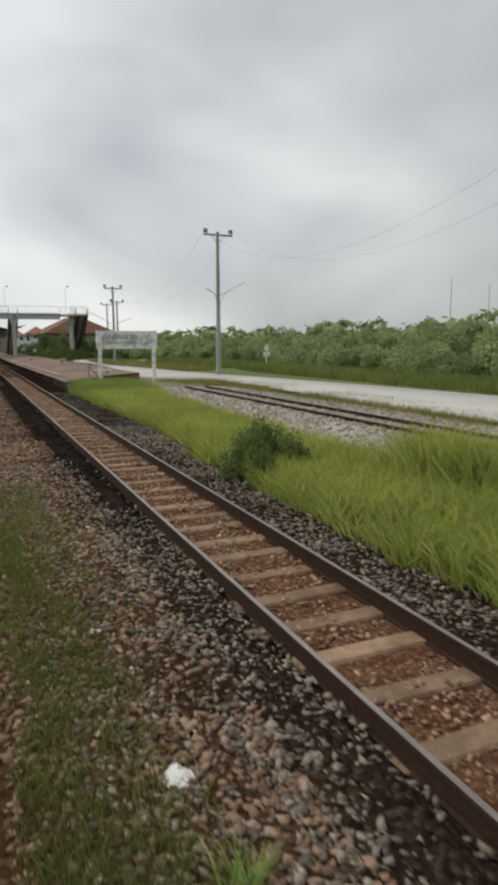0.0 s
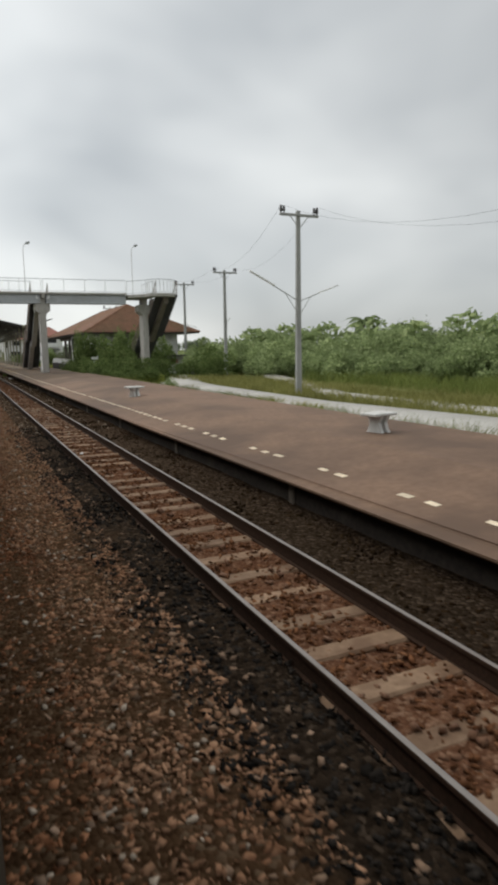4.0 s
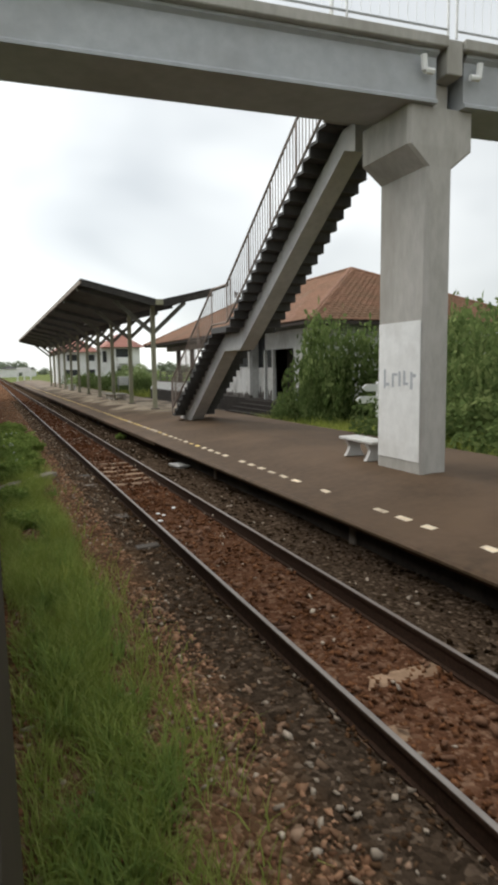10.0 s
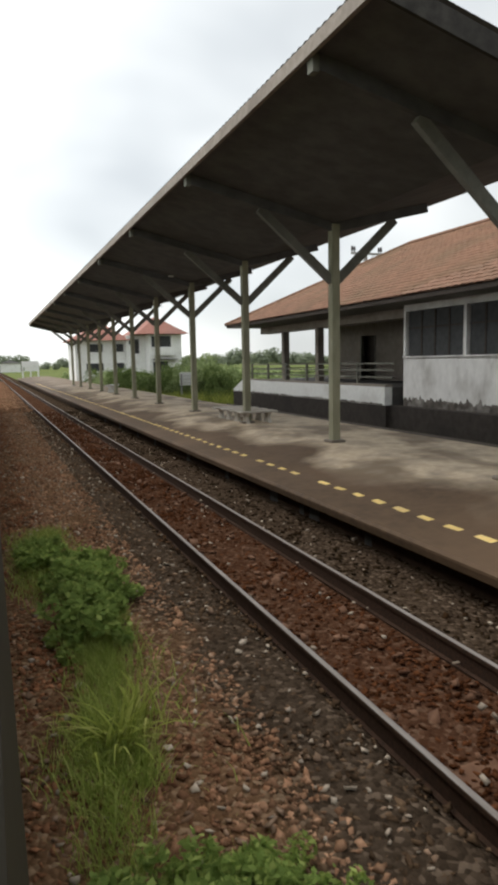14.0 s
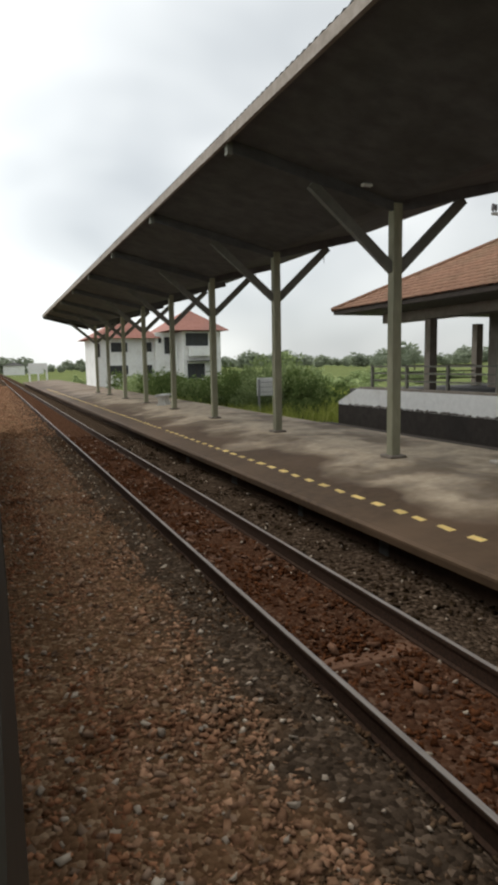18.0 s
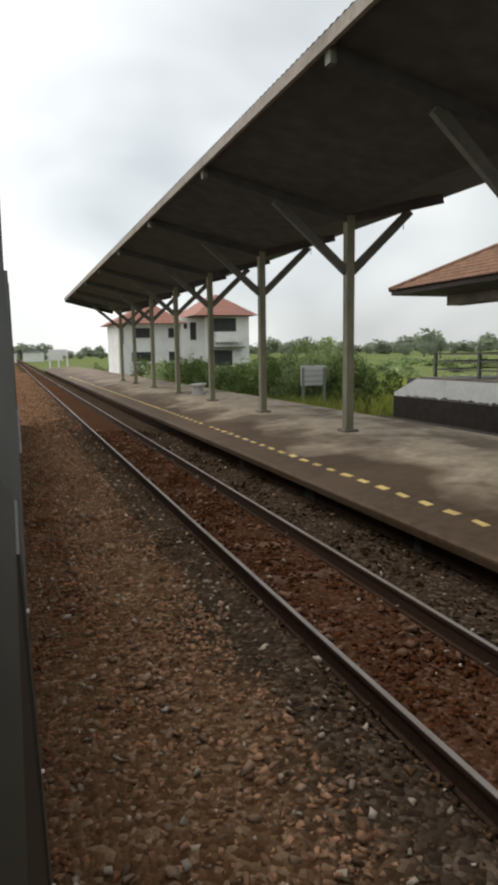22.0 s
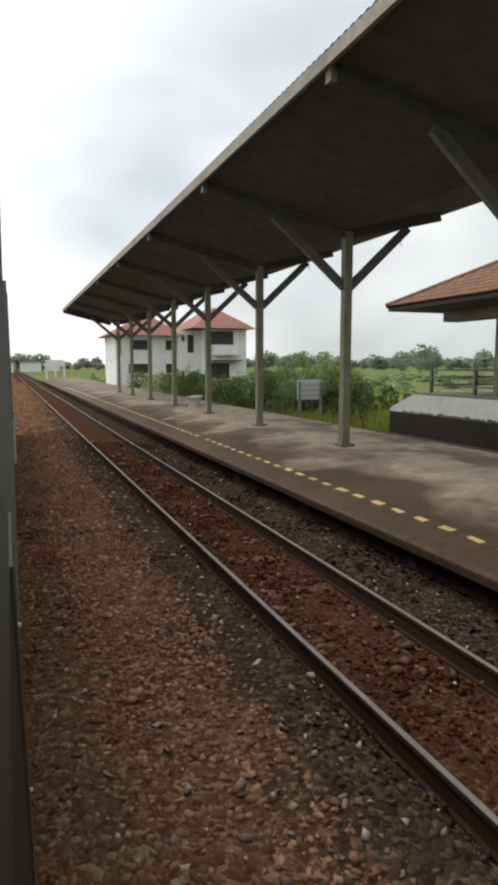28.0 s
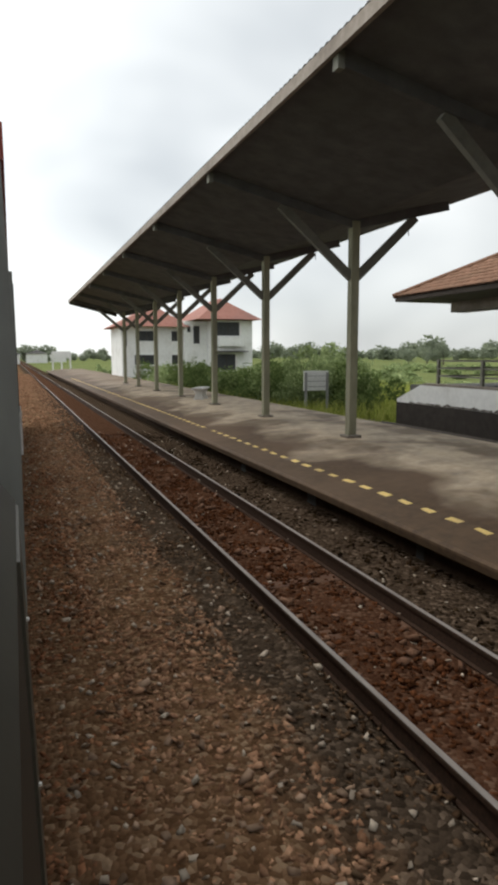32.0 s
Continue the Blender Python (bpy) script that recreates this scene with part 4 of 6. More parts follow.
for xa, za, xb, zb in ((3.29, 5.415, 6.14, 4.75), (6.26, 4.75, 9.06, 5.42)):
    shared("roof_cover", corrugated(xa, za, xb, zb, FY0 - 0.08, FY1 + 0.08), canopy, pose(0, 0, 0))
part("fascia", boxed(3.28, 3.335, FY0 - 0.02, FY1 + 0.02, 5.245, 5.39), M_FASCIA, canopy, "weathered brown fascia board")
for s in range(2):
    y = FY0 - 0.06 if s == 0 else FY1 + 0.02
    for xa, za, xb, zb in ((3.34, 5.27, 6.1, 4.59), (6.3, 4.58, 8.32, 5.04)):
        part("end_board", bar(bmesh.new(), (xa, y, za), (xb, y, zb), 0.04, 0.20), M_BLACKWOOD, canopy)
part("gutter_end", boxed(6.04, 6.34, FY0 - 0.10, FY0 + 0.05, 4.55, 4.77, bevel=0.01), M_TIMBER, canopy, "pale box at the roof valley")

def frame_set(y):
    """One post with its forked braces and rafters."""
    z0 = 0.52
    part("post", boxed(CX - 0.085, CX + 0.085, y - 0.085, y + 0.085, z0, 4.66, bevel=0.012), M_TIMBER, canopy)
    part("post_base", boxed(CX - 0.16, CX + 0.16, y - 0.16, y + 0.16, z0, z0 + 0.05, bevel=0.012), M_CONCMID, canopy)
    # braces: a darker copy of the post paint carries the roof's shade
    part("brace", bar(bmesh.new(), (CX - 0.06, y, 3.62), (4.72, y, 4.84), 0.09, 0.16), M_TIMBERDARK, canopy)
    part("brace", bar(bmesh.new(), (CX + 0.06, y, 3.62), (7.60, y, 4.82), 0.09, 0.16), M_TIMBERDARK, canopy)
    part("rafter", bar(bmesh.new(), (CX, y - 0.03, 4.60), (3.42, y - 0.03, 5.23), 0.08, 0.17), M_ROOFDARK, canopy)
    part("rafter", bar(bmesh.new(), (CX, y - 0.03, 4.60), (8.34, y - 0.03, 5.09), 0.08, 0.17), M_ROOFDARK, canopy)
    part("rafter_end", boxed(3.34, 3.42, y - 0.09, y + 0.03, 5.11, 5.29), M_TIMBERDARK, canopy)


for k in range(NCOL):
    frame_set(CY0 + k * STEP - (0.4 if k == NCOL - 1 else 0.12 if k < 4 else 0))

# ---- station building ----
station = tagged(empty("station_building"), "abandoned single-storey station with red tiled hip roof and stained white walls", "building")
EX0, EX1, EY0, EY1, EZ = 11.74, 24.2, 54.5, 83.1, 4.0
RX, RY0, RY1, RZ = 18.1, 61.9, 75.9, 7.25


def hip(bm, x0, x1, y0, y1, z, rx, ry0, ry1, rz, drop=0.0):
    a = [bm.verts.new(p) for p in ((x0, y0, z), (x1, y0, z), (x1, y1, z), (x0, y1, z))]
    r = [bm.verts.new((rx, ry0, rz)), bm.verts.new((rx, ry1, rz))]
    for q in ((a[0], a[1], r[0]), (a[1], a[2], r[1], r[0]), (a[2], a[3], r[1]), (a[3], a[0], r[0], r[1])):
        bm.faces.new(q)
    bm.faces.new(a[::-1])
    return bm


part("roof", hip(bmesh.new(), EX0 + 0.03, EX1 - 0.03, EY0 + 0.03, EY1 - 0.03, EZ - 0.01, RX, RY0, RY1, RZ - 0.05), M_TILE, station, "red-brown clay tile roof")
# eave boards
for a, b, c, d in ((EX0 + 0.05, EX0 + 0.11, EY0 + 0.05, EY1 - 0.05), (EX1 - 0.11, EX1 - 0.05, EY0 + 0.05, EY1 - 0.05)):
    part("eave_board", boxed(a, b, c, d, EZ - 0.15, EZ - 0.015), M_WOODDARK, station)
for c, d in ((EY0 + 0.05, EY0 + 0.11), (EY1 - 0.11, EY1 - 0.05)):
    part("eave_board", boxed(EX0 + 0.112, EX1 - 0.112, c, d, EZ - 0.15, EZ - 0.015), M_WOODDARK, station)
part("soffit", boxed(EX0 + 0.12, EX1 - 0.12, EY0 + 0.12, EY1 - 0.12, EZ - 0.16, EZ - 0.10), M_TIMBERDARK, station)
part("plinth", boxed(12.30, 22.4, 69.202, 83.6, -0.5, 0.55), M_PLINTH, station, "near-black plinth of the hall")
part("plinth", boxed(12.45, 22.4, 55.7, 69.2, -0.5, 0.56), M_PLINTH, station, "near-black plinth under the walls")
bm = bmesh.new()
prism(bm, [(69.3, 0.555), (83.6, 0.555), (83.6, 0.66), (82.3, 1.17), (69.3, 1.17)], 12.32, 12.62, "x")
part("floor_kerb", bm, M_WHITE, station, "white low kerb wall with a sloped end")
part("kerb_cap", boxed(12.34, 12.66, 69.3, 82.2, 1.174, 1.24, bevel=0.01), M_CONCMID, station)
part("floor", boxed(12.63, 22.3, 69.3, 83.3, 0.555, 1.15), M_CONCDARK, station)
BX = 12.75
part("wall", boxed(BX, BX + 0.15, 63.12, 68.85, 0.70, 2.14), M_WALLWHITE, station, "white dado wall with black stains")
part("wall_foot", boxed(BX - 0.004, BX + 0.15, 63.12, 68.85, 0.564, 0.698), M_MOULD, station, "wall foot blackened by damp")
# set-back part: stains, with the recess shade also put into the greyer plaster
part("wall", boxed(BX + 0.45, BX + 0.60, 61.1, 63.118, 0.564, 2.14), M_WHITEDIRTY, station, "set-back dado, stained and greyed for the recess shade")
part("wall", boxed(BX + 0.152, BX + 0.60, 63.12, 63.27, 0.564, 3.83), M_WHITEDIRTY, station)
# ragged black mould creeping up the white walls
def mould(x, y0, y1, z0, lo, hi, seed):
    ys = np.arange(y0, y1, 0.05)
    top = np.array([z0 + lo + (hi - lo) * max(0.0, 0.5 + 0.8 * noise.noise(Vector((y * 0.9, seed, 0))) + 0.7 * noise.noise(Vector((y * 4.1, seed, 3))) + 0.6 * noise.noise(Vector((y * 11.0, seed, 6)))) for y in ys])
    n = len(ys)
    V = np.concatenate([np.stack([0 * ys + u, ys, z], -1) for u, z in ((x, 0 * ys + z0), (x, top), (x + 0.003, 0 * ys + z0), (x + 0.003, top))])
    i = np.arange(n - 1)
    F = np.concatenate([np.stack([i, i + n, i + n + 1, i + 1], -1), np.stack([i + n, i + 3 * n, i + 3 * n + 1, i + n + 1], -1)])
    shared("mould", np_mesh("mould", V, F, M_MOULD), station, pose(0, 0, 0))


mould(BX - 0.004, 63.14, 68.84, 0.698, 0.0, 0.22, 1.0)
mould(BX + 0.446, 61.12, 63.11, 0.57, 0.15, 0.75, 3.0)
mould(12.315, 69.4, 82.9, 0.56, 0.0, 0.10, 7.0)
part("sill", boxed(BX - 0.05, BX + 0.2, 63.12, 68.88, 2.144, 2.18), M_WALLWHITE, station)
part("lintel", boxed(BX, BX + 0.15, 63.12, 68.85, 3.62, 3.83), M_WALLWHITE, station)
POSTS = (63.20, 65.90, 68.77)
for y, w in zip(POSTS, (0.08, 0.06, 0.06)):
    part("window_post", boxed(BX - 0.03, BX + 0.13, y - w, y + w, 2.184, 3.616), M_WALLWHITE, station)
for y0, y1 in zip(POSTS[:-1], POSTS[1:]):
    y0, y1 = y0 + 0.125, y1 - 0.125
    w = part("window", boxed(BX + 0.07, BX + 0.09, y0, y1, 2.184, 3.616), M_GLASSDARK, station, "window with the unlit room painted into its pane")
    for f in (0.25, 0.5, 0.75):
        y = y0 + (y1 - y0) * f
        part("mullion", boxed(BX + 0.05, BX + 0.11, y - 0.03, y + 0.03, 2.184, 3.616), M_WOODDARK, w)
    part("mullion", boxed(BX + 0.048, BX + 0.112, y0, y1, 3.05, 3.10), M_WOODDARK, w)
# end room with its doorway and steps
part("wall", boxed(BX, BX + 0.15, 55.7, 57.75, 0.564, 3.83), M_WHITEDIRTY, station, "stained white wall beside the doorway")
part("window", boxed(BX + 0.50, BX + 0.53, 61.1, 63.118, 2.144, 3.62), M_GLASSDARK, station, "window with the unlit room painted into its pane")
part("wall", boxed(BX, BX + 0.15, 57.752, 61.098, 3.0, 3.83), M_WHITEDIRTY, station)
part("wall", boxed(BX + 0.152, 22.0, 55.7, 55.85, 0.564, 3.83), M_WHITEDIRTY, station, "stained white end wall")
# dark panel behind the opening stands in for the unlit room
d = part("doorway", boxed(BX + 1.2, BX + 1.26, 57.3, 61.09, 0.564, 3.2), M_WOODDARK, station, "dark panel for the unlit doorway, with a white frame")
for y in (57.81, 60.2, 61.15):
    part("door_frame", boxed(BX - 0.03, BX + 0.12, y - 0.055, y + 0.055, 0.564, 2.99), M_WHITEDIRTY, d)
for k in range(4):
    part("step", boxed(12.44 - 0.32 * (k + 1), 12.44 - 0.32 * k - 0.002, 57.5, 62.6, -0.3, 0.54 - 0.17 * k), M_PLINTH, station)
# inner walls of the open hall
part("wall", boxed(BX + 0.152, 22.0, 68.7, 68.85, 0.564, 3.83), M_INTERIOR, station)
part("wall", boxed(16.5, 16.65, 69.3, 72.4, 1.154, 3.83), M_INTERIOR, station)
part("wall", boxed(16.5, 16.65, 73.6, 76.2, 1.154, 3.83), M_INTERIOR, station)
part("wall", boxed(16.5, 16.65, 77.5, 80.3, 1.154, 3.83), M_INTERIOR, station)
for y0, y1 in ((72.402, 73.598), (76.202, 77.498)):
    part("wall", boxed(16.5, 16.65, y0, y1, 3.2, 3.83), M_INTERIOR, station)
    # another dark panel, in place of the dim space past the hall
    d = part("doorway", boxed(16.9, 16.95, y0 - 0.2, y1 + 0.2, 1.154, 3.3), M_WOODDARK, station, "dark panel for the unlit inner doorway")
    for y in (y0 + 0.04, y1 - 0.04):
        part("door_frame", boxed(16.47, 16.63, y - 0.035, y + 0.035, 1.154, 3.19), M_TIMBERDARK, d)
part("wall", boxed(16.66, 22.0, 80.15, 80.3, 1.154, 3.83), M_INTERIOR, station)
part("wall", boxed(21.85, 22.0, 55.86, 80.14, 0.564, 3.83), M_INTERIOR, station)
for x, y in ((13.7, 79.9), (13.7, 76.4), (17.5, 82.0), (21.6, 82.0)):
    part("column", boxed(x - 0.15, x + 0.15, y - 0.15, y + 0.15, 1.154, 3.498, bevel=0.015), M_INTERIOR, station)
part("beam", boxed(13.4, 14.0, 69.0, 82.3, 3.50, 3.828), M_INTERIOR, station)
for z in (1.45, 1.70, 1.93):
    part("railing_bar", boxed(12.70, 12.75, 69.4, 82.0, z, z + 0.05), M_TIMBERDARK, station)
    part("railing_bar", boxed(12.76, 17.4, 81.95, 82.0, z, z + 0.05), M_TIMBERDARK, station)
for k in range(6):
    part("railing_post", boxed(12.68, 12.77, 71.6 + k * 2.05, 71.69 + k * 2.05, 1.154, 2.0), M_TIMBERDARK, station)
# trench between platform and building
tagged(part("trench_floor", boxed(8.302, 12.29, 55.2, 150.0, -0.6, -0.18), M_DIRT), "dark earth bed of a disused track", "ground", kind="structure")

# ---- staff house ----
house = tagged(empty("staff_house"), "white two-storey house with red hipped roofs", "house")
HY = 113.6


def wall_block(x0, x1, y0, y1, z0, z1):
    return part("wall", boxed(x0, x1, y0, y1, z0, z1), M_WHITE, house)


wall_block(14.9, 18.2, HY, HY + 7, -0.4, 4.88)
wall_block(13.0, 14.898, HY + 1.6, HY + 7, -0.4, 4.88)
wall_block(8.1, 12.998, HY + 2.2, HY + 8, -0.4, 4.42)
part("roof", hip(bmesh.new(), 13.5, 18.75, HY - 0.8, HY + 7.8, 4.95, 16.1, HY + 1.9, HY + 4.6, 6.75), M_TILEFAR, house, "red tiled hip roof")
part("roof", hip(bmesh.new(), 7.5, 13.48, HY + 1.4, HY + 8.8, 4.42, 11.0, HY + 4.2, HY + 5.8, 6.3), M_TILEFAR, house, "red tiled hip roof")


def house_window(x0, x1, z0, z1, y):
    # a dark slab on the wall stands in for the unlit opening
    w = part("window", boxed(x0, x1, y - 0.02, y + 0.02, z0, z1), M_GLASSDARK, house, "dark slab for an unlit window opening")
    part("window_frame", boxed(x0 - 0.05, x1 + 0.05, y - 0.045, y + 0.01, z1 + 0.002, z1 + 0.06), M_WHITE, w)
    part("window_frame", boxed(x0 - 0.05, x1 + 0.05, y - 0.045, y + 0.01, z0 - 0.06, z0 - 0.002), M_WHITE, w)
    part("mullion", boxed((x0 + x1) / 2 - 0.025, (x0 + x1) / 2 + 0.025, y - 0.03, y - 0.022, z0, z1), M_WOODDARK, w)


house_window(15.15, 17.1, 3.70, 4.76, HY)
house_window(13.75, 14.25, 3.1, 4.5, HY + 1.58)
house_window(13.25, 13.5, 4.0, 4.4, HY + 1.58)
house_window(9.4, 10.75, 3.30, 4.08, HY + 2.18)
house_window(12.1, 12.8, 3.30, 4.08, HY + 2.18)
house_window(9.1, 10.75, 1.45, 2.2, HY + 2.18)
house_window(12.1, 12.8, 1.45, 2.2, HY + 2.18)
house_window(15.25, 16.75, 1.0, 2.25, HY)
house_window(8.3, 8.5, 2.9, 4.0, HY + 2.18)
part("balcony", boxed(15.35, 17.25, HY - 0.55, HY - 0.025, 2.85, 3.58, bevel=0.02), M_WHITE, house)
part("awning", boxed(15.2, 17.6, HY - 0.7, HY - 0.025, 2.42, 2.50), M_CONCDARK, house)

# ---- utility poles ----
def pole(x, y, h=8.9, yaw=0, arms=()):
    top = tagged(empty("utility_pole", pose(x, y, -0.3, 0, 0, yaw)), "tall grey concrete utility pole with a crossarm", "utility pole", "utility poles")
    bm = bmesh.new()
    prism(bm, [(-0.14, -0.10), (0.14, -0.10), (0.14, 0.10), (-0.14, 0.10)], 0, h, "z")
    for v in bm.verts:
        if v.co.z > 1:
            v.co.x *= 0.65
            v.co.y *= 0.65
    part("shaft", bm, M_POLE, top)
    part("crossarm", boxed(-1.05, 1.05, -0.17, -0.07, h - 0.28, h - 0.16, bevel=0.01), M_POLE, top)
    for x2 in (-0.98, 0.98):
        bm = bmesh.new()
        rod(bm, (x2, -0.12, h - 0.16), (x2, -0.12, h - 0.08), 0.03)
        rod(bm, (x2, -0.12, h - 0.08), (x2, -0.12, h + 0.18), 0.085, 0.06, n=8)
        part("insulator", bm, M_CERAMIC, top)
        part("insulator", rod(rod(bmesh.new(), (x2 * 0.84, -0.12, h - 0.16), (x2 * 0.84, -0.12, h - 0.06), 0.03), (x2 * 0.84, -0.12, h - 0.06), (x2 * 0.84, -0.12, h + 0.16), 0.075, 0.055, n=8), M_CERAMIC, top)
    part("strut", bar(bar(bmesh.new(), (-0.5, -0.12, h - 0.26), (-0.06, -0.12, h - 0.75), 0.03, 0.03), (0.5, -0.12, h - 0.26), (0.06, -0.12, h - 0.75), 0.03, 0.03), M_POLE, top)
    for s, reach, rise in arms:
        a = part("lamp_arm", rod(bmesh.new(), (s * 0.08, -0.1, h - 4.25), (s * reach * 0.55, -0.2, h - 4.25 + rise * 0.55), 0.022), M_POLE, top)
        bm = bmesh.new()
        p0, p1 = Vector((s * reach * 0.5, -0.2, h - 4.23 + rise * 0.5)), Vector((s * reach, -0.3, h - 4.23 + rise))
        bar(bm, p0, p1, 0.10, 0.06)
        part("tube_light", bm, M_WHITE, a, "white tube light fitting")
        part("hanger", rod(bmesh.new(), (s * 0.08, -0.1, h - 4.85), (s * reach * 0.3, -0.15, h - 4.25 + rise * 0.3), 0.015), M_POLE, top)
    return top


POLES = ((16.05, -16.3), (15.50, 16.30), (20.63, 38.42), (22.0, 52.9))
for (x, y), h, arms in zip(POLES, (9.98, 8.96, 8.87, 9.3), (((-1, 1.0, 0.45), (1, 1.9, 0.9)), ((-1, 2.75, 1.30), (1, 2.1, 0.75)), ((1, 0.35, 0.35),), ((1, 1.2, -0.4),))):
    pole(x, y, h, 0, arms)
pole(21.06, 84.3, 8.75)


def wire(p, q, sag, r=0.0045):
    top = tagged(new("power_line"), "thin black overhead wire sagging between poles", "cable", "overhead wires")
    p, q = Vector(p), Vector(q)
    bm = bmesh.new()
    prev = p
    for k in range(1, 17):
        f = k / 16
        c = p.lerp(q, f) - Vector((0, 0, 4 * sag * f * (1 - f)))
        rod(bm, prev, c, r, n=4)
        prev = c
    part("strand", bm, M_WIRE, top)


for (x0, y0), (x1, y1), sag, z0, z1 in zip(((14.8, -52.0),) + POLES[:3], POLES, (3.6, 3.3, 1.0, 0.4), (9.5, 9.75, 8.87, 8.67), (9.75, 8.87, 8.67, 9.1)):
    for dx in (-0.98, 0.98):
        wire((x0 + dx, y0 - 0.12, z0), (x1 + dx, y1 - 0.12, z1), sag, 0.003 if y0 < -40 else 0.0045)

# ---- station name board ----
sign = tagged(empty("station_name_board"), "weathered white concrete name board on two posts", "sign")
part("panel", boxed(5.94, 9.06, -25.74, -25.50, 1.90, 2.82, bevel=0.01), M_BOARD, sign)
for x in (6.06, 8.84):
    part("post", boxed(x - 0.085, x + 0.085, -25.88, -25.742, -0.4, 2.45, bevel=0.01), M_BOARD, sign)

# ---- train standing on the next track ----
train = tagged(empty("train"), "long grey-green passenger train standing on its track", "train")
prof = [(-2.75, 0.32), (0.012, 0.32), (0.012, 1.0), (-0.008, 1.86), (-0.10, 1.99), (-0.12, 2.4), (-0.16, 3.0), (-0.5, 3.55), (-1.4, 3.75), (-2.3, 3.55), (-2.65, 3.0), (-2.75, 1.9)]
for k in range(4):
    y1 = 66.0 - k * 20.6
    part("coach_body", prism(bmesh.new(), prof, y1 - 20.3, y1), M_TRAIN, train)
    part("underframe", boxed(-2.4, -0.3, y1 - 20.0, y1 - 0.6, 0.02, 0.318), M_WOODDARK, train)
# the coach ahead
AY0, AY1 = 66.7, 87.0
low = [(-2.75, 0.32), (-0.005, 0.32), (0.005, 1.2), (-2.75, 1.2)]
high = [(-2.75, 1.203), (0.004, 1.203), (0.012, 1.9), (-0.01, 2.9), (-0.16, 3.3), (-0.5, 3.6), (-1.4, 3.75), (-2.3, 3.6), (-2.75, 2.9)]
coach = part("coach_body", prism(bmesh.new(), high, AY0, AY1), M_COACHPALE, train, "pale grey upper coach side")
part("lower_side", prism(bmesh.new(), low, AY0, AY1), M_TRAIN, coach)
part("band", boxed(-0.012, 0.006, AY0 + 0.4, AY1 - 0.3, 2.78, 2.90), M_COACHRED, coach, "red painted band")
part("underframe", boxed(-2.4, -0.3, AY0 + 0.4, AY1 - 0.6, 0.02, 0.318), M_WOODDARK, train)
for k in range(10):
    y = AY0 + 1.9 + 1.8 * k
    w = part("coach_window", boxed(0.002, 0.022, y, y + 1.0, 1.75, 2.6), M_COACHPALE, coach, "grey window frame")
    part("pane", boxed(0.0225, 0.026, y + 0.06, y + 0.94, 1.81, 2.54), M_GLASSDARK, w)
for y in (74.6, 75.5):
    part("door_handrail", rod(bmesh.new(), (0.07, y, 0.7), (0.07, y, 1.35), 0.02), M_RAILPAINT, coach, "pale vertical handrail")


# ---- roads ----
def ribbon(name, pts, z, material, label):
    V, F = [], []
    n = 0
    P = []
    for (a, b) in zip(pts[:-1], pts[1:]):
        for k in range(6):
            f = k / 6
            P.append(tuple(u + (v - u) * f for u, v in zip(a, b)))
    P.append(pts[-1])
    for y, c, w in P:
        j = noise.noise(Vector((y * 0.3, 0, 3))) * 0.25
        V += [(c - w / 2 + j, y, z - 0.15), (c - w / 2 + 0.05 + j, y, z), (c + w / 2 - 0.05, y, z), (c + w / 2, y, z - 0.15)]
    for i in range(len(P) - 1):
        for k in range(3):
            F.append((i * 4 + k, i * 4 + k + 1, i * 4 + k + 5, i * 4 + k + 4))
    return tagged(new(name, np_mesh(name, V, F, material)), label, "road", kind="structure")


ribbon("road", [(-120, 21.5, 6.5), (-70, 19.6, 6.6), (-45, 17.2, 6.5), (-30, 16.6, 4.7), (-20.5, 15.9, 3.2), (-17, 14.2, 5.2), (-10, 12.8, 5.8), (2, 12.3, 4.4), (10, 12.2, 2.6), (18, 12.65, 2.2), (24, 12.75, 2.5), (28, 13.1, 2.9), (31, 14.3, 2.5), (35, 15.5, 2.0), (39, 16.4, 1.6)], 0.0, M_ROAD, "pale concrete service road with worn edges")
ribbon("road", [(2, 17.2, 1.2), (8, 17.0, 1.2), (15, 16.9, 1.3), (23, 19.6, 1.4), (31, 22.2, 1.4), (38, 24.4, 1.4)], -0.10, M_ROAD, "narrow pale lane along the thicket")
ribbon("bare_earth", [(-27.5, 9.4, 3.6), (-24, 10.2, 4.2), (-20, 10.6, 3.6), (-15, 10.6, 2.4)], -0.13, M_EARTH, "trodden dry earth at the end of the siding")
ribbon("gravel_bed", [(-150, 9.9, 7.0), (-40, 9.9, 6.7), (-32, 10.2, 5.4), (-26, 10.6, 4.0)], -0.12, M_GRAVEL, "pale gravel bed of the siding")
siding = tagged(empty("siding_track"), "rusty disused siding rails on pale gravel", "railway track")
sd_me = rail_mesh(-150, -27)
for x in (10.2, 11.25):
    shared("rail", sd_me, siding, pose(x - 0.08, 0, 0.0))

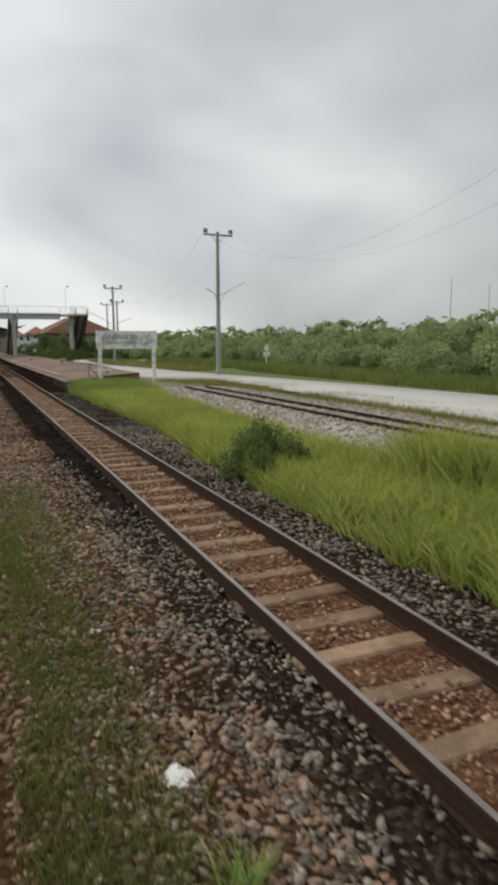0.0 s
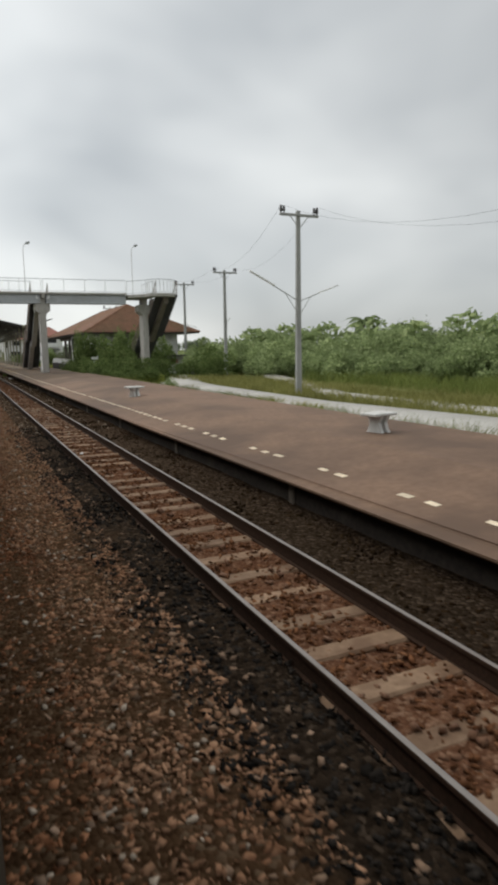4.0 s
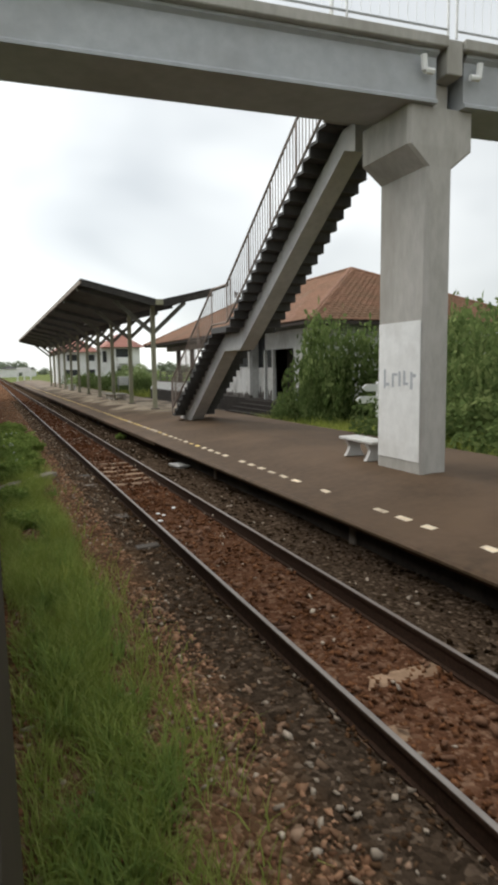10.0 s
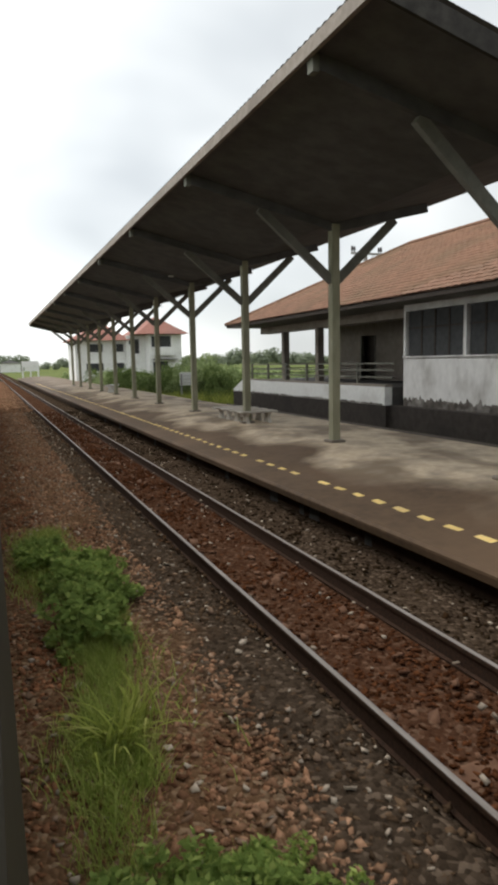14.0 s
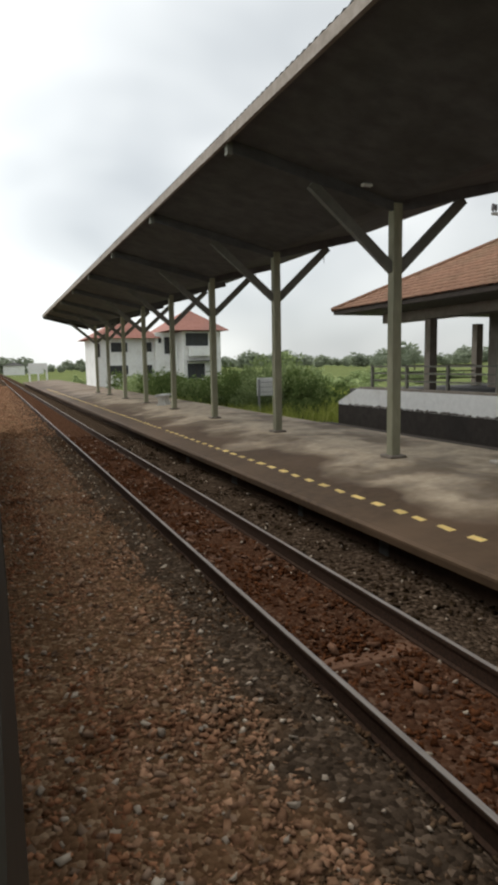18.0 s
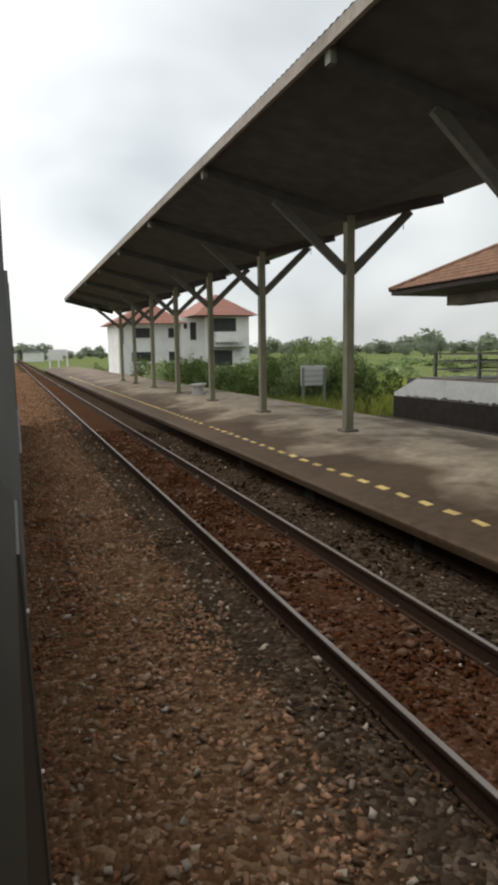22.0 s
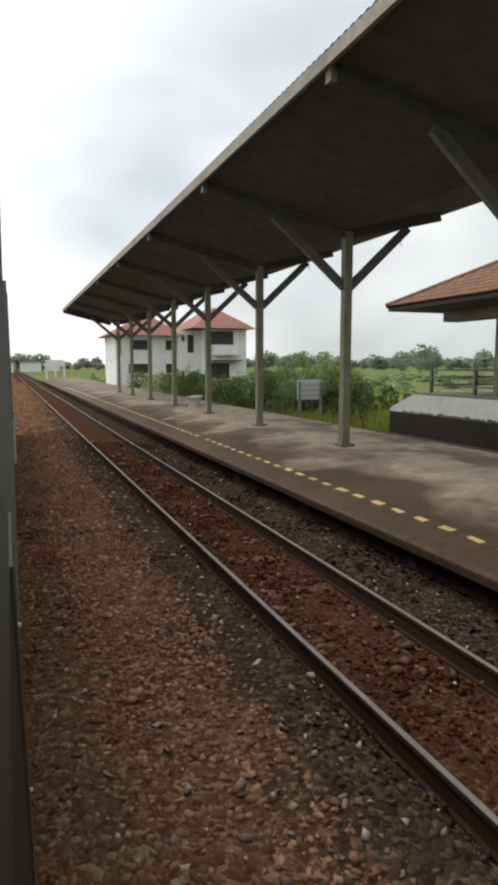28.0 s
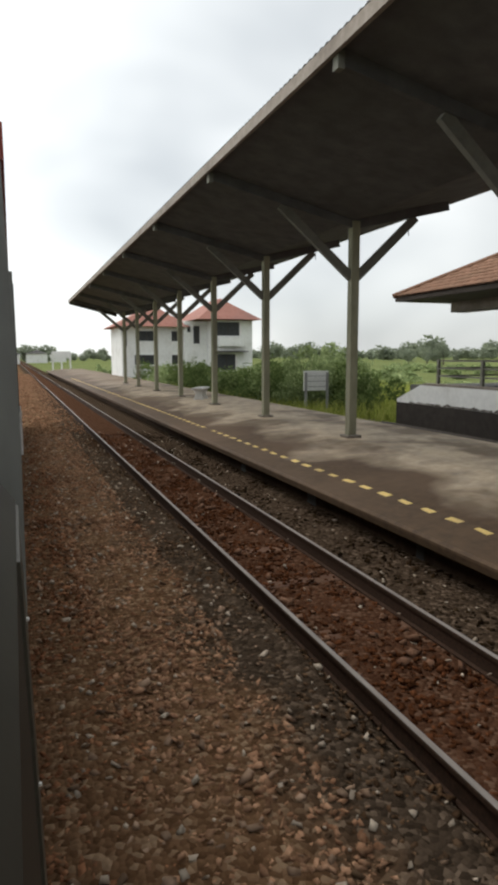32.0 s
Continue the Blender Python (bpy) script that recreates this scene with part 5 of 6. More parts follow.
# ---- roof tiles of the station ----
def tile_rows():
    """Courses of tiles on the slopes facing the track and the near end; the nearest 300 are pieces of their own."""
    tl = bmesh.new()
    w, ln = 0.30, 0.36
    prof = [(-w / 2, 0.0), (-w / 4, 0.022), (0, 0.028), (w / 4, 0.022), (w / 2, 0.0)]
    a = [tl.verts.new((p, 0, q + 0.024)) for p, q in prof]
    b = [tl.verts.new((p, ln, q)) for p, q in prof]
    c = [tl.verts.new((p, 0, q)) for p, q in prof]
    for k in range(4):
        tl.faces.new((a[k], a[k + 1], b[k + 1], b[k]))
        tl.faces.new((c[k], c[k + 1], a[k + 1], a[k]))
    tile_me = bpy.data.meshes.new("tile")
    tl.to_mesh(tile_me)
    V0 = np.array([v.co[:] for v in tl.verts])
    F0 = np.array([[v.index for v in f.verts] for f in tl.faces])
    tl.free()
    tile_me.materials.append(M_TILE)
    spots = []
    rise = RZ - EZ
    for face in ("track", "end"):
        run = RX - EX0 if face == "track" else RY0 - EY0
        slope = math.atan2(rise, run)
        length = math.hypot(rise, run)
        n = int(length / 0.30)
        for r in range(n):
            f = r * 0.30 / length
            if face == "track":
                lo, hi = EY0 + (RY0 - EY0) * f, EY1 - (EY1 - RY1) * f
            else:
                lo, hi = EX0 + (RX - EX0) * f, EX1 - (EX1 - RX) * f
            for q in range(int((hi - lo) / w)):
                u = lo + (q + 0.5) * w + random.uniform(-0.006, 0.006)
                if face == "track":
                    m = pose(EX0 + run * f, u, EZ + rise * f + random.uniform(-0.005, 0.005), 0, 0, -90) @ pose(0, 0, 0, math.degrees(slope), 0, random.uniform(-1.5, 1.5))
                else:
                    m = pose(u, EY0 + run * f, EZ + rise * f + random.uniform(-0.005, 0.005)) @ pose(0, 0, 0, math.degrees(slope), 0, random.uniform(-1.5, 1.5))
                spots.append((abs(u - 62) + r * 0.4 if face == "track" else 60 + r, m))
    spots.sort(key=lambda s: s[0])
    for _, m in spots[:300]:
        shared("tile", tile_me, station, m)
    rest = [np.array(m) for _, m in spots[300:]]
    V = np.concatenate([V0 @ m[:3, :3].T + m[:3, 3] for m in rest])
    F = np.concatenate([F0 + k * len(V0) for k in range(len(rest))])
    o = shared("tiles", np_mesh("tiles", V, F, M_TILEJOIN), station, pose(0, 0, 0))
    tagged(o, "courses of red-brown clay tiles", kind="stuff")
    for p, q in (((EX0, EY0, EZ), (RX, RY0, RZ)), ((EX1, EY0, EZ), (RX, RY0, RZ)), ((EX0, EY1, EZ), (RX, RY1, RZ)), ((RX, RY0, RZ), (RX, RY1, RZ))):
        part("ridge_tile", rod(bmesh.new(), Vector(p) + Vector((0, 0, 0.03)), Vector(q) + Vector((0, 0, 0.03)), 0.09, n=8), M_TILE, station)


M_TILEJOIN = surface("roof_tile_course", (0.192, 0.100, 0.061), (0.254, 0.136, 0.085), (0.142, 0.099, 0.057), grain=6, big=0.5, bump=0.2, island=0.08, rough=0.85, stain_lo=0.45, stain_hi=0.7)
tile_rows()


# ---- small things on the platform ----
def bench(x, y, z, yaw=0, length=1.2, low=1.0, mat=None, label="white concrete bench with curved legs"):
    mat = mat or M_WHITEDIRTY
    top = tagged(empty("bench", pose(x, y, z, 0, 0, yaw) @ Matrix.Diagonal((1, 1, low, 1))), label, "bench", "platform benches")
    part("seat", boxed(-length / 2, length / 2, -0.2, 0.2, 0.37, 0.44, bevel=0.015), mat, top)
    for s in (-1, 1):
        bm = bmesh.new()
        out = [(-0.17, 0.37), (-0.10, 0.22), (-0.15, 0.06), (-0.19, 0.0), (0.19, 0.0), (0.15, 0.06), (0.10, 0.22), (0.17, 0.37)]
        prism(bm, out, s * (length / 2 - 0.22) - 0.04, s * (length / 2 - 0.22) + 0.04, "x")
        part("leg", bm, mat, top)
    return top


bench(5.75, 10.8, 0.465, 20, 0.62, 0.85)
bench(7.2, -2.05, 0.52, 15, 0.62, 0.85)
bench(6.12, 41.56, 0.52, 88, 1.15, 0.8)
for y in (68.45, 67.80, 67.17, 66.55):
    bench(6.50, y, 0.52, random.uniform(-5, 1), 1.05, 0.72, M_BENCHOLD, "weathered brownish concrete bench beside a canopy post")
bench(6.6, 88.0, 0.52, 60)
bench(6.25, -25.05, 0.52, 3, 1.0, 0.68)

notice = tagged(empty("notice_board"), "grey wooden notice board on two legs", "notice board")
part("panel", boxed(10.18, 11.19, 86.52, 86.60, 0.82, 1.56, bevel=0.01), M_WHITE, notice)
for x in (10.24, 11.13):
    part("leg", boxed(x - 0.05, x + 0.05, 86.48, 86.518, -0.35, 1.50), M_POLE, notice)
for k in range(3):
    part("slat", boxed(10.292, 11.078, 86.505, 86.518, 0.96 + 0.2 * k, 0.98 + 0.2 * k), M_POLE, notice)

direction = tagged(empty("direction_sign"), "white post with two pointed boards beside the bushes", "sign")
part("post", boxed(12.13, 12.27, 50.24, 50.36, -0.35, 1.62, bevel=0.01), M_WHITE, direction)
for z, x0 in ((1.30, 11.55), (0.90, 11.30)):
    bm = bmesh.new()
    prism(bm, [(12.126, z), (x0 + 0.15, z), (x0, z + 0.12), (x0 + 0.15, z + 0.24), (12.126, z + 0.24)], 50.27, 50.33)
    part("board", bm, M_WHITE, direction)

cross = tagged(empty("crossing_sign"), "white railway marker post with round and square plates", "sign")
part("post", boxed(26.12, 26.20, -2.5, -2.42, -0.35, 2.2), M_WHITE, cross)
part("plate", prism(bmesh.new(), [(26.16 + 0.26 * math.cos(a * math.tau / 14), 1.72 + 0.26 * math.sin(a * math.tau / 14)) for a in range(14)], -2.55, -2.505), M_WHITE, cross)
part("plate", boxed(25.83, 26.49, -2.55, -2.505, 0.98, 1.40), M_WHITE, cross)

mural = tagged(empty("painted_wall"), "low plastered wall with worn coloured paintwork", "wall")
part("panel", boxed(18.9, 21.6, 49.2, 49.4, -0.4, 1.50, bevel=0.02), M_WHITEDIRTY, mural)
for k, (a, b, c, d, m) in enumerate(((19.2, 19.9, 0.8, 1.2, M_TILEFAR), (19.7, 20.3, 0.2, 0.7, M_CONCMID), (20.4, 21.2, 0.6, 1.1, M_CONCDARK), (21.1, 21.5, 0.2, 0.9, M_TILEFAR))):
    part("patch", boxed(a, b, 49.185, 49.197, c, d), m, mural)
part("roof_slab", boxed(18.6, 21.9, 48.6, 50.0, 1.504, 1.62, bevel=0.02), M_CONCDARK, mural)

# worn lettering on the name board
def lettering(text, x0, x1, z0, z1, y, material):
    """A line of letters fitted into a field facing the track's near end."""
    cu = bpy.data.curves.new("lettering", "FONT")
    cu.body, cu.size, cu.extrude, cu.offset = text, 1.0, 0.004, 0.012
    tmp = bpy.data.objects.new("lettering", cu)
    scene.collection.objects.link(tmp)
    bpy.context.view_layer.update()
    me = bpy.data.meshes.new_from_object(tmp.evaluated_get(bpy.context.evaluated_depsgraph_get()))
    bpy.data.objects.remove(tmp)
    bpy.data.curves.remove(cu)
    xs = [v.co.x for v in me.vertices]
    zs = [v.co.y for v in me.vertices]
    for v in me.vertices:
        v.co = Vector((x0 + (v.co.x - min(xs)) / (max(xs) - min(xs)) * (x1 - x0), y - v.co.z, z0 + (v.co.y - min(zs)) / (max(zs) - min(zs)) * (z1 - z0)))
    me.materials.clear()
    me.materials.append(material)
    o = new("lettering", me)
    o.parent = sign
    o["label"] = "faded black painted letters"


lettering("คลองแขวง", 6.22, 7.96, 2.40, 2.63, -25.743, M_LETTER)
lettering("กลั่น", 8.00, 8.62, 2.40, 2.70, -25.743, M_LETTERPALE)
lettering("KHLONG KHWAENG", 6.42, 8.02, 2.15, 2.28, -25.743, M_LETTER)
lettering("KLAN", 8.12, 8.58, 2.15, 2.28, -25.743, M_LETTER)

# steps and rails at the platform's end
ramp = tagged(empty("platform_steps"), "short timber steps at the platform end", "steps")
for y, z in ((PY0 - 0.14, 0.14), (PY0 - 0.52, -0.11)):
    part("tread", boxed(4.52, 5.52, y - 0.13, y + 0.13, z - 0.035, z, bevel=0.006), M_FASCIA, ramp)
for x in (4.495, 5.545):
    part("string", bar(bmesh.new(), (x, PY0 - 0.03, 0.15), (x, PY0 - 1.0, -0.56), 0.045, 0.10), M_FASCIA, ramp)
barrier = tagged(empty("pipe_barrier"), "rusty slanted pipe barrier on the platform end", "barrier")
for p, q in (((5.55, -25.35, 0.45), (5.55, -25.35, 1.15)), ((5.55, -25.35, 1.1), (6.1, -25.55, 0.28))):
    part("pipe", rod(bmesh.new(), p, q, 0.03), M_RAILOLD, barrier)

# worn pale joint lines across the platform
for x0, y0, x1, y1 in ((4.45, 28.69, 5.69, 28.85), (4.50, 33.37, 5.93, 33.65)):
    bm = bmesh.new()
    for k in range(6):
        f, g = k / 6, (k + 0.88) / 6
        xa, xb = x0 + (x1 - x0) * f, x0 + (x1 - x0) * g
        bar(bm, (xa, y0 + (y1 - y0) * f, plat_z(xa) + 0.001), (xb, y0 + (y1 - y0) * g, plat_z(xb) + 0.001), 0.05 - 0.004 * k, 0.008)
    part("joint_line", bm, M_CONCMID, platform, "pale worn joint line")

# ribs and patches on the platform face
for k in range(34):
    y = -25.2 + 5.35 * k + random.uniform(-0.2, 0.2)
    part("rib", boxed(PX0 + 0.010 + edge_shift(y), PX0 + 0.046 + edge_shift(y), y - 0.07, y + 0.07, -0.35, 0.15, bevel=0.008), M_CONCMID, platform, "paler concrete rib")
for y, s in ((57.6, 0.16), (59.0, 0.30), (59.4, 0.14), (60.4, 0.3), (62.6, 0.2), (65.2, 0.25), (68.4, 0.2), (70.6, 0.15), (73.4, 0.3), (76.5, 0.25)):
    part("patch", boxed(PX0 - 0.030, PX0 + 0.047, y - s / 2, y + s / 2, -0.19, random.uniform(-0.02, 0.10), bevel=0.01), M_CONCDARK, platform, "bare broken concrete patch")

# painted panel and scrawl on the near pier
part("paint_panel", boxed(5.925, 5.932, 39.74, 40.82, 0.68, 2.80), M_WHITE, bridge, "white painted band")
bm = bmesh.new()
for y0, y1, z0, z1 in ((40.62, 40.67, 1.78, 2.08), (40.52, 40.62, 1.82, 1.87), (40.40, 40.45, 1.80, 2.02), (40.30, 40.40, 1.98, 2.02), (40.22, 40.27, 1.82, 2.05), (40.10, 40.15, 1.84, 2.06), (40.02, 40.10, 1.84, 1.88), (39.92, 39.97, 1.78, 2.04), (39.84, 39.92, 1.96, 2.01)):
    box(bm, 5.920, 5.924, y0, y1, z0, z1)
part("scrawl", bm, M_STEELGREY, bridge, "grey sprayed scrawl")
# drain pipes at the girder joint
for x, s in ((5.74, -1), (6.62, 1)):
    bm = bmesh.new()
    rod(bm, (x - s * 0.14, GY0 - 0.06, 5.98), (x, GY0 - 0.06, 5.98), 0.045, n=8)
    rod(bm, (x, GY0 - 0.06, 5.98), (x + s * 0.02, GY0 - 0.06, 6.18), 0.045, n=8)
    part("drain_pipe", bm, M_WHITE, bridge, "white elbow drain pipe").matrix_basis = ASKEW

# tube lamp and hanging wires under the canopy
tube = tagged(empty("tube_lamp"), "small white tube fitting under the canopy", "lamp")
part("body", boxed(5.42, 5.58, 70.83, 70.91, 4.78, 4.82), M_WHITE, tube)
for y, ln in ((71.5, 0.35), (76.3, 0.5), (80.6, 0.4)):
    w = tagged(new("hanging_wire"), "thin loose wire hanging from the canopy", "cable", "loose wires")
    part("strand", rod(bmesh.new(), (7.7, y, 5.05), (7.72, y, 5.05 - ln), 0.008, n=4), M_WIRE, w)

# far nameboard and huts beyond the platform end
far_sign = tagged(empty("station_name_board"), "distant white name board on posts", "sign")
part("panel", boxed(4.80, 7.21, 152.0, 152.12, 1.87, 2.74), M_WHITE, far_sign)
for x in (4.9, 6.0, 7.1):
    part("post", boxed(x - 0.1, x + 0.1, 151.88, 151.996, -0.5, 2.6), M_WHITE, far_sign)
for x, y, w, h in ((-3.0, 260, 5, 2.6), (4.5, 300, 7, 3.0), (14, 330, 6, 2.8)):
    hut = tagged(empty("hut"), "distant pale hut near the line", "hut", "far huts")
    part("wall", boxed(x, x + w, y, y + 5, -0.5, h), M_WHITE, hut)
    part("roof", hip(bmesh.new(), x - 0.5, x + w + 0.5, y - 0.5, y + 5.5, h, x + w / 2, y + 2, y + 3, h + 1.2), M_CONCDARK, hut)

# coach trim
for k in range(4):
    y1 = 66.0 - k * 20.6
    part("door_handrail", rod(bmesh.new(), (-0.03, y1 - 0.5, 0.8), (-0.03, y1 - 0.5, 1.8), 0.02), M_TRAINTRIM, train)
    part("footstep", boxed(-0.35, 0.0, y1 - 1.6, y1 - 0.7, 0.10, 0.14), M_TRAINTRIM, train)
    part("moulding", boxed(-0.02, 0.006, y1 - 20.2, y1 - 0.1, 0.98, 1.02), M_TRAINTRIM, train)

# jamb at the end of the near coach, with its screws
part("door_jamb", prism(bmesh.new(), [(-0.06, 0.36), (0.017, 0.36), (0.017, 1.0), (-0.003, 1.855), (-0.06, 1.86)], 65.62, 65.98), M_COACHJAMB, train, "worn grey-green door jamb")
for z, x in ((1.70, -0.012), (1.40, -0.005), (1.17, 0.001), (0.9, 0.004)):
    bm = bmesh.new()
    bmesh.ops.create_icosphere(bm, subdivisions=1, radius=0.0045)
    bmesh.ops.translate(bm, verts=bm.verts, vec=(x + 0.014, 65.80, z))
    part("screw", bm, M_WHITE, train, "pale screw head")

# masts far away
for x, y, h in ((221.5, 200, 34), (246, 200, 32)):
    mast = tagged(new("radio_mast"), "thin distant radio mast on the horizon", "mast", "radio masts")
    part("shaft", rod(bmesh.new(), (x, y, -0.5), (x, y, h), 0.22, 0.14, n=4), M_POLE, mast)

# ---- litter and loose things on the ballast ----
def scrap(name, x, y, z, s, material, label, cat):
    bm = bmesh.new()
    bmesh.ops.create_icosphere(bm, subdivisions=2, radius=1)
    for v in bm.verts:
        k = 1 + 0.5 * noise.noise(v.co * 1.7 + Vector((x * 3, y, 0)))
        v.co = Vector((v.co.x * s[0] * k, v.co.y * s[1] * k, v.co.z * s[2] * k))
    ob = tagged(part(name, bm, material), label, cat)
    ob.location = (x, y, z + s[2] * 0.6)
    return ob


scrap("plastic_bag", 0.45, 24.18, -0.16, (0.12, 0.15, 0.09), M_BLUE, "crumpled pale blue plastic bag on ballast", "litter")
for x, y, s in ((3.55, 28.7, 0.04), (4.09, 27.93, 0.035), (3.70, 26.76, 0.05), (4.07, 26.46, 0.045), (3.87, 25.37, 0.04), (3.74, 29.89, 0.035), (2.74, 42.03, 0.035), (2.40, 41.72, 0.032), (2.46, 41.58, 0.028), (2.31, 41.22, 0.042), (1.80, 67.05, 0.04), (3.63, 67.7, 0.05), (4.08, -20.2, 0.05), (4.08, -20.62, 0.035), (4.17, -21.23, 0.045), (4.20, -21.67, 0.055), (4.22, -22.12, 0.04), (4.20, -23.79, 0.05), (4.05, -20.9, 0.03), (1.15, -3.8, 0.05), (1.35, -3.9, 0.05), (4.0, 9.4, 0.06), (4.11, 2.4, 0.05), (2.39, 2.5, 0.04), (0.24, 5.55, 0.04), (0.60, -28.5, 0.05), (1.17, -29.6, 0.04), (2.67, -12.4, 0.05)):
    scrap("paper_scrap", x, y, -0.165, (s, s * 1.4, s * 0.35), M_WHITE, "small white scrap of litter on ballast", "litter")
for x, y, s in ((0.78, -53.8, 0.055), (0.87, -55.75, 0.085)):
    scrap("plastic_bag", x, y, -0.150, (s, s * 1.2, s * 0.28), M_WHITEDIRTY, "flattened white plastic bag on ballast", "litter")
slab = tagged(part("loose_slab", boxed(-0.16, 0.16, -0.22, 0.22, 0, 0.06, bevel=0.015), M_WHITEDIRTY), "loose pale concrete slab beside the rail", "slab")
slab.matrix_basis = pose(4.02, 46.15, -0.13, 3, 4, 20)
plank = tagged(part("old_sleeper", boxed(-0.13, 0.13, -1.0, 1.0, 0, 0.10, bevel=0.02), M_CONCMID), "broken concrete sleeper half sunk in ballast", "sleeper")
plank.matrix_basis = pose(0.55, 45.33, -0.15, 1.5, 0, -39.5)

# flat ends of old sleepers showing outside the near rail
end_me = bpy.data.meshes.new("sleeper_end")
bm = boxed(-0.15, 0.15, -0.11, 0.11, -0.08, 0.0, bevel=0.012)
bm.to_mesh(end_me)
bm.free()
end_me.materials.append(M_ENDDARK)
for k in range(200):
    y = -63.3 + 0.6 * k
    if y > 26 and random.random() < (0.9 if 44.5 < y < 46.8 else 0.14 if y < 52 else 0.05):
        shared("sleeper_end", end_me, track, pose(1.79 + random.uniform(-0.04, 0.03), y + random.uniform(-0.05, 0.05), -0.126 + random.uniform(-0.012, 0.004), random.uniform(-3, 3), random.uniform(-4, 2), random.uniform(-6, 6)))

# ---- loose stones ----
def spread(n, x0, x1, y0=-62.0, y1=84.0):
    return np.stack([rng.uniform(x0, x1, n), rng.uniform(y0, y1, n)], -1)


def lay(name, n, x0, x1, z, lo, hi, material, label, y0=-62.0, y1=84.0, cut=None):
    xy = spread(n, x0, x1, y0, y1)
    if cut is not None:
        xy = xy[np.array([noise.noise(Vector((a * 2.6, b * 1.9, 5.0))) > cut + rng.uniform(-0.12, 0.12) for a, b in xy])]
        n = len(xy)
    s = rng.uniform(lo, hi, n) * rng.uniform(0.7, 1.2, n)
    zz = z + s * rng.uniform(-0.10, 0.28, n)
    return tagged(stones(name, xy, zz, s, material), label, "stones", kind="stuff")


lay("ballast_stones", 17000, 0.02, 1.50, BED + 0.024, 0.024, 0.066, M_STONEFLAKE, "pale brown broken ballast stones", -62, -43)
lay("ballast_stones", 24000, 0.02, 1.32, BED + 0.024, 0.022, 0.060, M_STONEDIM, "duller brown broken ballast stones", -44, -14)
lay("ballast_stones", 80000, 0.45, 1.50, BED + 0.026, 0.018, 0.056, M_STONE, "brown broken ballast stones", -14, 84)
lay("ballast_stones", 42000, 0.02, 0.62, BED + 0.026, 0.016, 0.052, M_STONERUST, "rusty brown broken ballast stones", -14, 84)
lay("ballast_stones", 10000, -0.4, 2.0, BED + 0.03, 0.05, 0.09, M_STONE, "brown broken ballast stones", 84, 150)
lay("grey_stones", 3000, 1.25, 2.03, BED + 0.026, 0.024, 0.058, M_STONESIDE, "greyish ballast stones beside the rail", -62, -50)
lay("grey_stones", 16000, 1.16, 2.03, BED + 0.028, 0.024, 0.058, M_STONEOIL, "black oily ballast stones", -51, 8)
lay("grey_stones", 6000, 1.08, 2.03, BED + 0.034, 0.022, 0.05, M_STONEOIL, "black oily ballast stones", -47, 6, -0.05)
lay("grey_stones", 24000, 1.20, 2.03, BED + 0.024, 0.018, 0.050, M_STONEGREY, "dark grey oily ballast stones", 6, 84)
lay("tan_stones", 9000, 2.12, 3.09, BED - 0.018, 0.024, 0.058, M_STONETAN, "tan dusty ballast stones", -62, -10)
lay("red_stones", 9000, 2.12, 3.09, BED - 0.018, 0.024, 0.058, M_STONEORANGE, "rust-orange dusty ballast stones", -10, 44)
lay("red_stones", 7500, 2.12, 3.09, BED - 0.018, 0.022, 0.052, M_STONERED, "rust-red dusty ballast stones", 42, 84)
lay("tan_stones", 9000, 2.12, 3.09, -0.166, 0.024, 0.054, M_STONETAN, "tan ballast strewn over the sleepers", -62, -10, 0.02)
lay("red_stones", 9000, 2.12, 3.09, -0.166, 0.024, 0.054, M_STONEORANGE, "rust-orange ballast strewn over the sleepers", -10, 48, 0.05)
lay("red_stones", 9000, 2.12, 3.09, -0.186, 0.024, 0.054, M_STONERED, "rust-red ballast strewn over the sleepers", 48, 84, -0.12)
lay("rust_flakes", 1200, 2.15, 3.06, BED, 0.04, 0.10, M_SLEEPERDUST, "larger dusty flakes between the rails", -10, 84)
lay("side_stones", 15000, 3.18, 4.9, BED + 0.028, 0.026, 0.06, M_STONESIDE, "grey-brown ballast beside the grass", -62, -41)
lay("side_stones", 9000, 3.18, 4.7, BED + 0.026, 0.022, 0.05, M_STONESLATE, "dark grey ballast beside the grass", -42, -27)
lay("pale_stones", 900, 3.9, 5.0, BED + 0.045, 0.03, 0.07, M_STONEPALE, "scattered pale ballast stones", -62, -40, 0.05)
lay("side_stones", 21000, 3.18, 4.25, BED + 0.024, 0.026, 0.06, M_STONESHADED, "brown-black ballast by the platform, shade in its colour", -27)
lay("pale_stones", 1500, 0.1, 1.25, BED + 0.040, 0.022, 0.055, M_STONEPALE, "scattered pale ballast stones", -62, 6)
lay("pale_stones", 3600, 0.1, 2.0, BED + 0.040, 0.018, 0.052, M_STONEPALE, "scattered pale ballast stones", 6)
lay("pale_stones", 900, 2.12, 4.15, BED + 0.040, 0.018, 0.050, M_STONEPALE, "scattered pale ballast stones", 6)
lay("pale_stones", 3400, 0.35, 1.7, BED + 0.035, 0.03, 0.062, M_STONESIDE, "greyish pale stones beside the rail", -62, -46)
lay("flake_stones", 6500, 0.02, 1.75, BED + 0.036, 0.028, 0.062, M_STONEFLAKE, "larger brown flakes of ballast", -20, 84)
lay("siding_stones", 10000, 6.6, 13.0, -0.12, 0.05, 0.11, M_STONEPALE, "pale siding gravel stones", -62, -27)

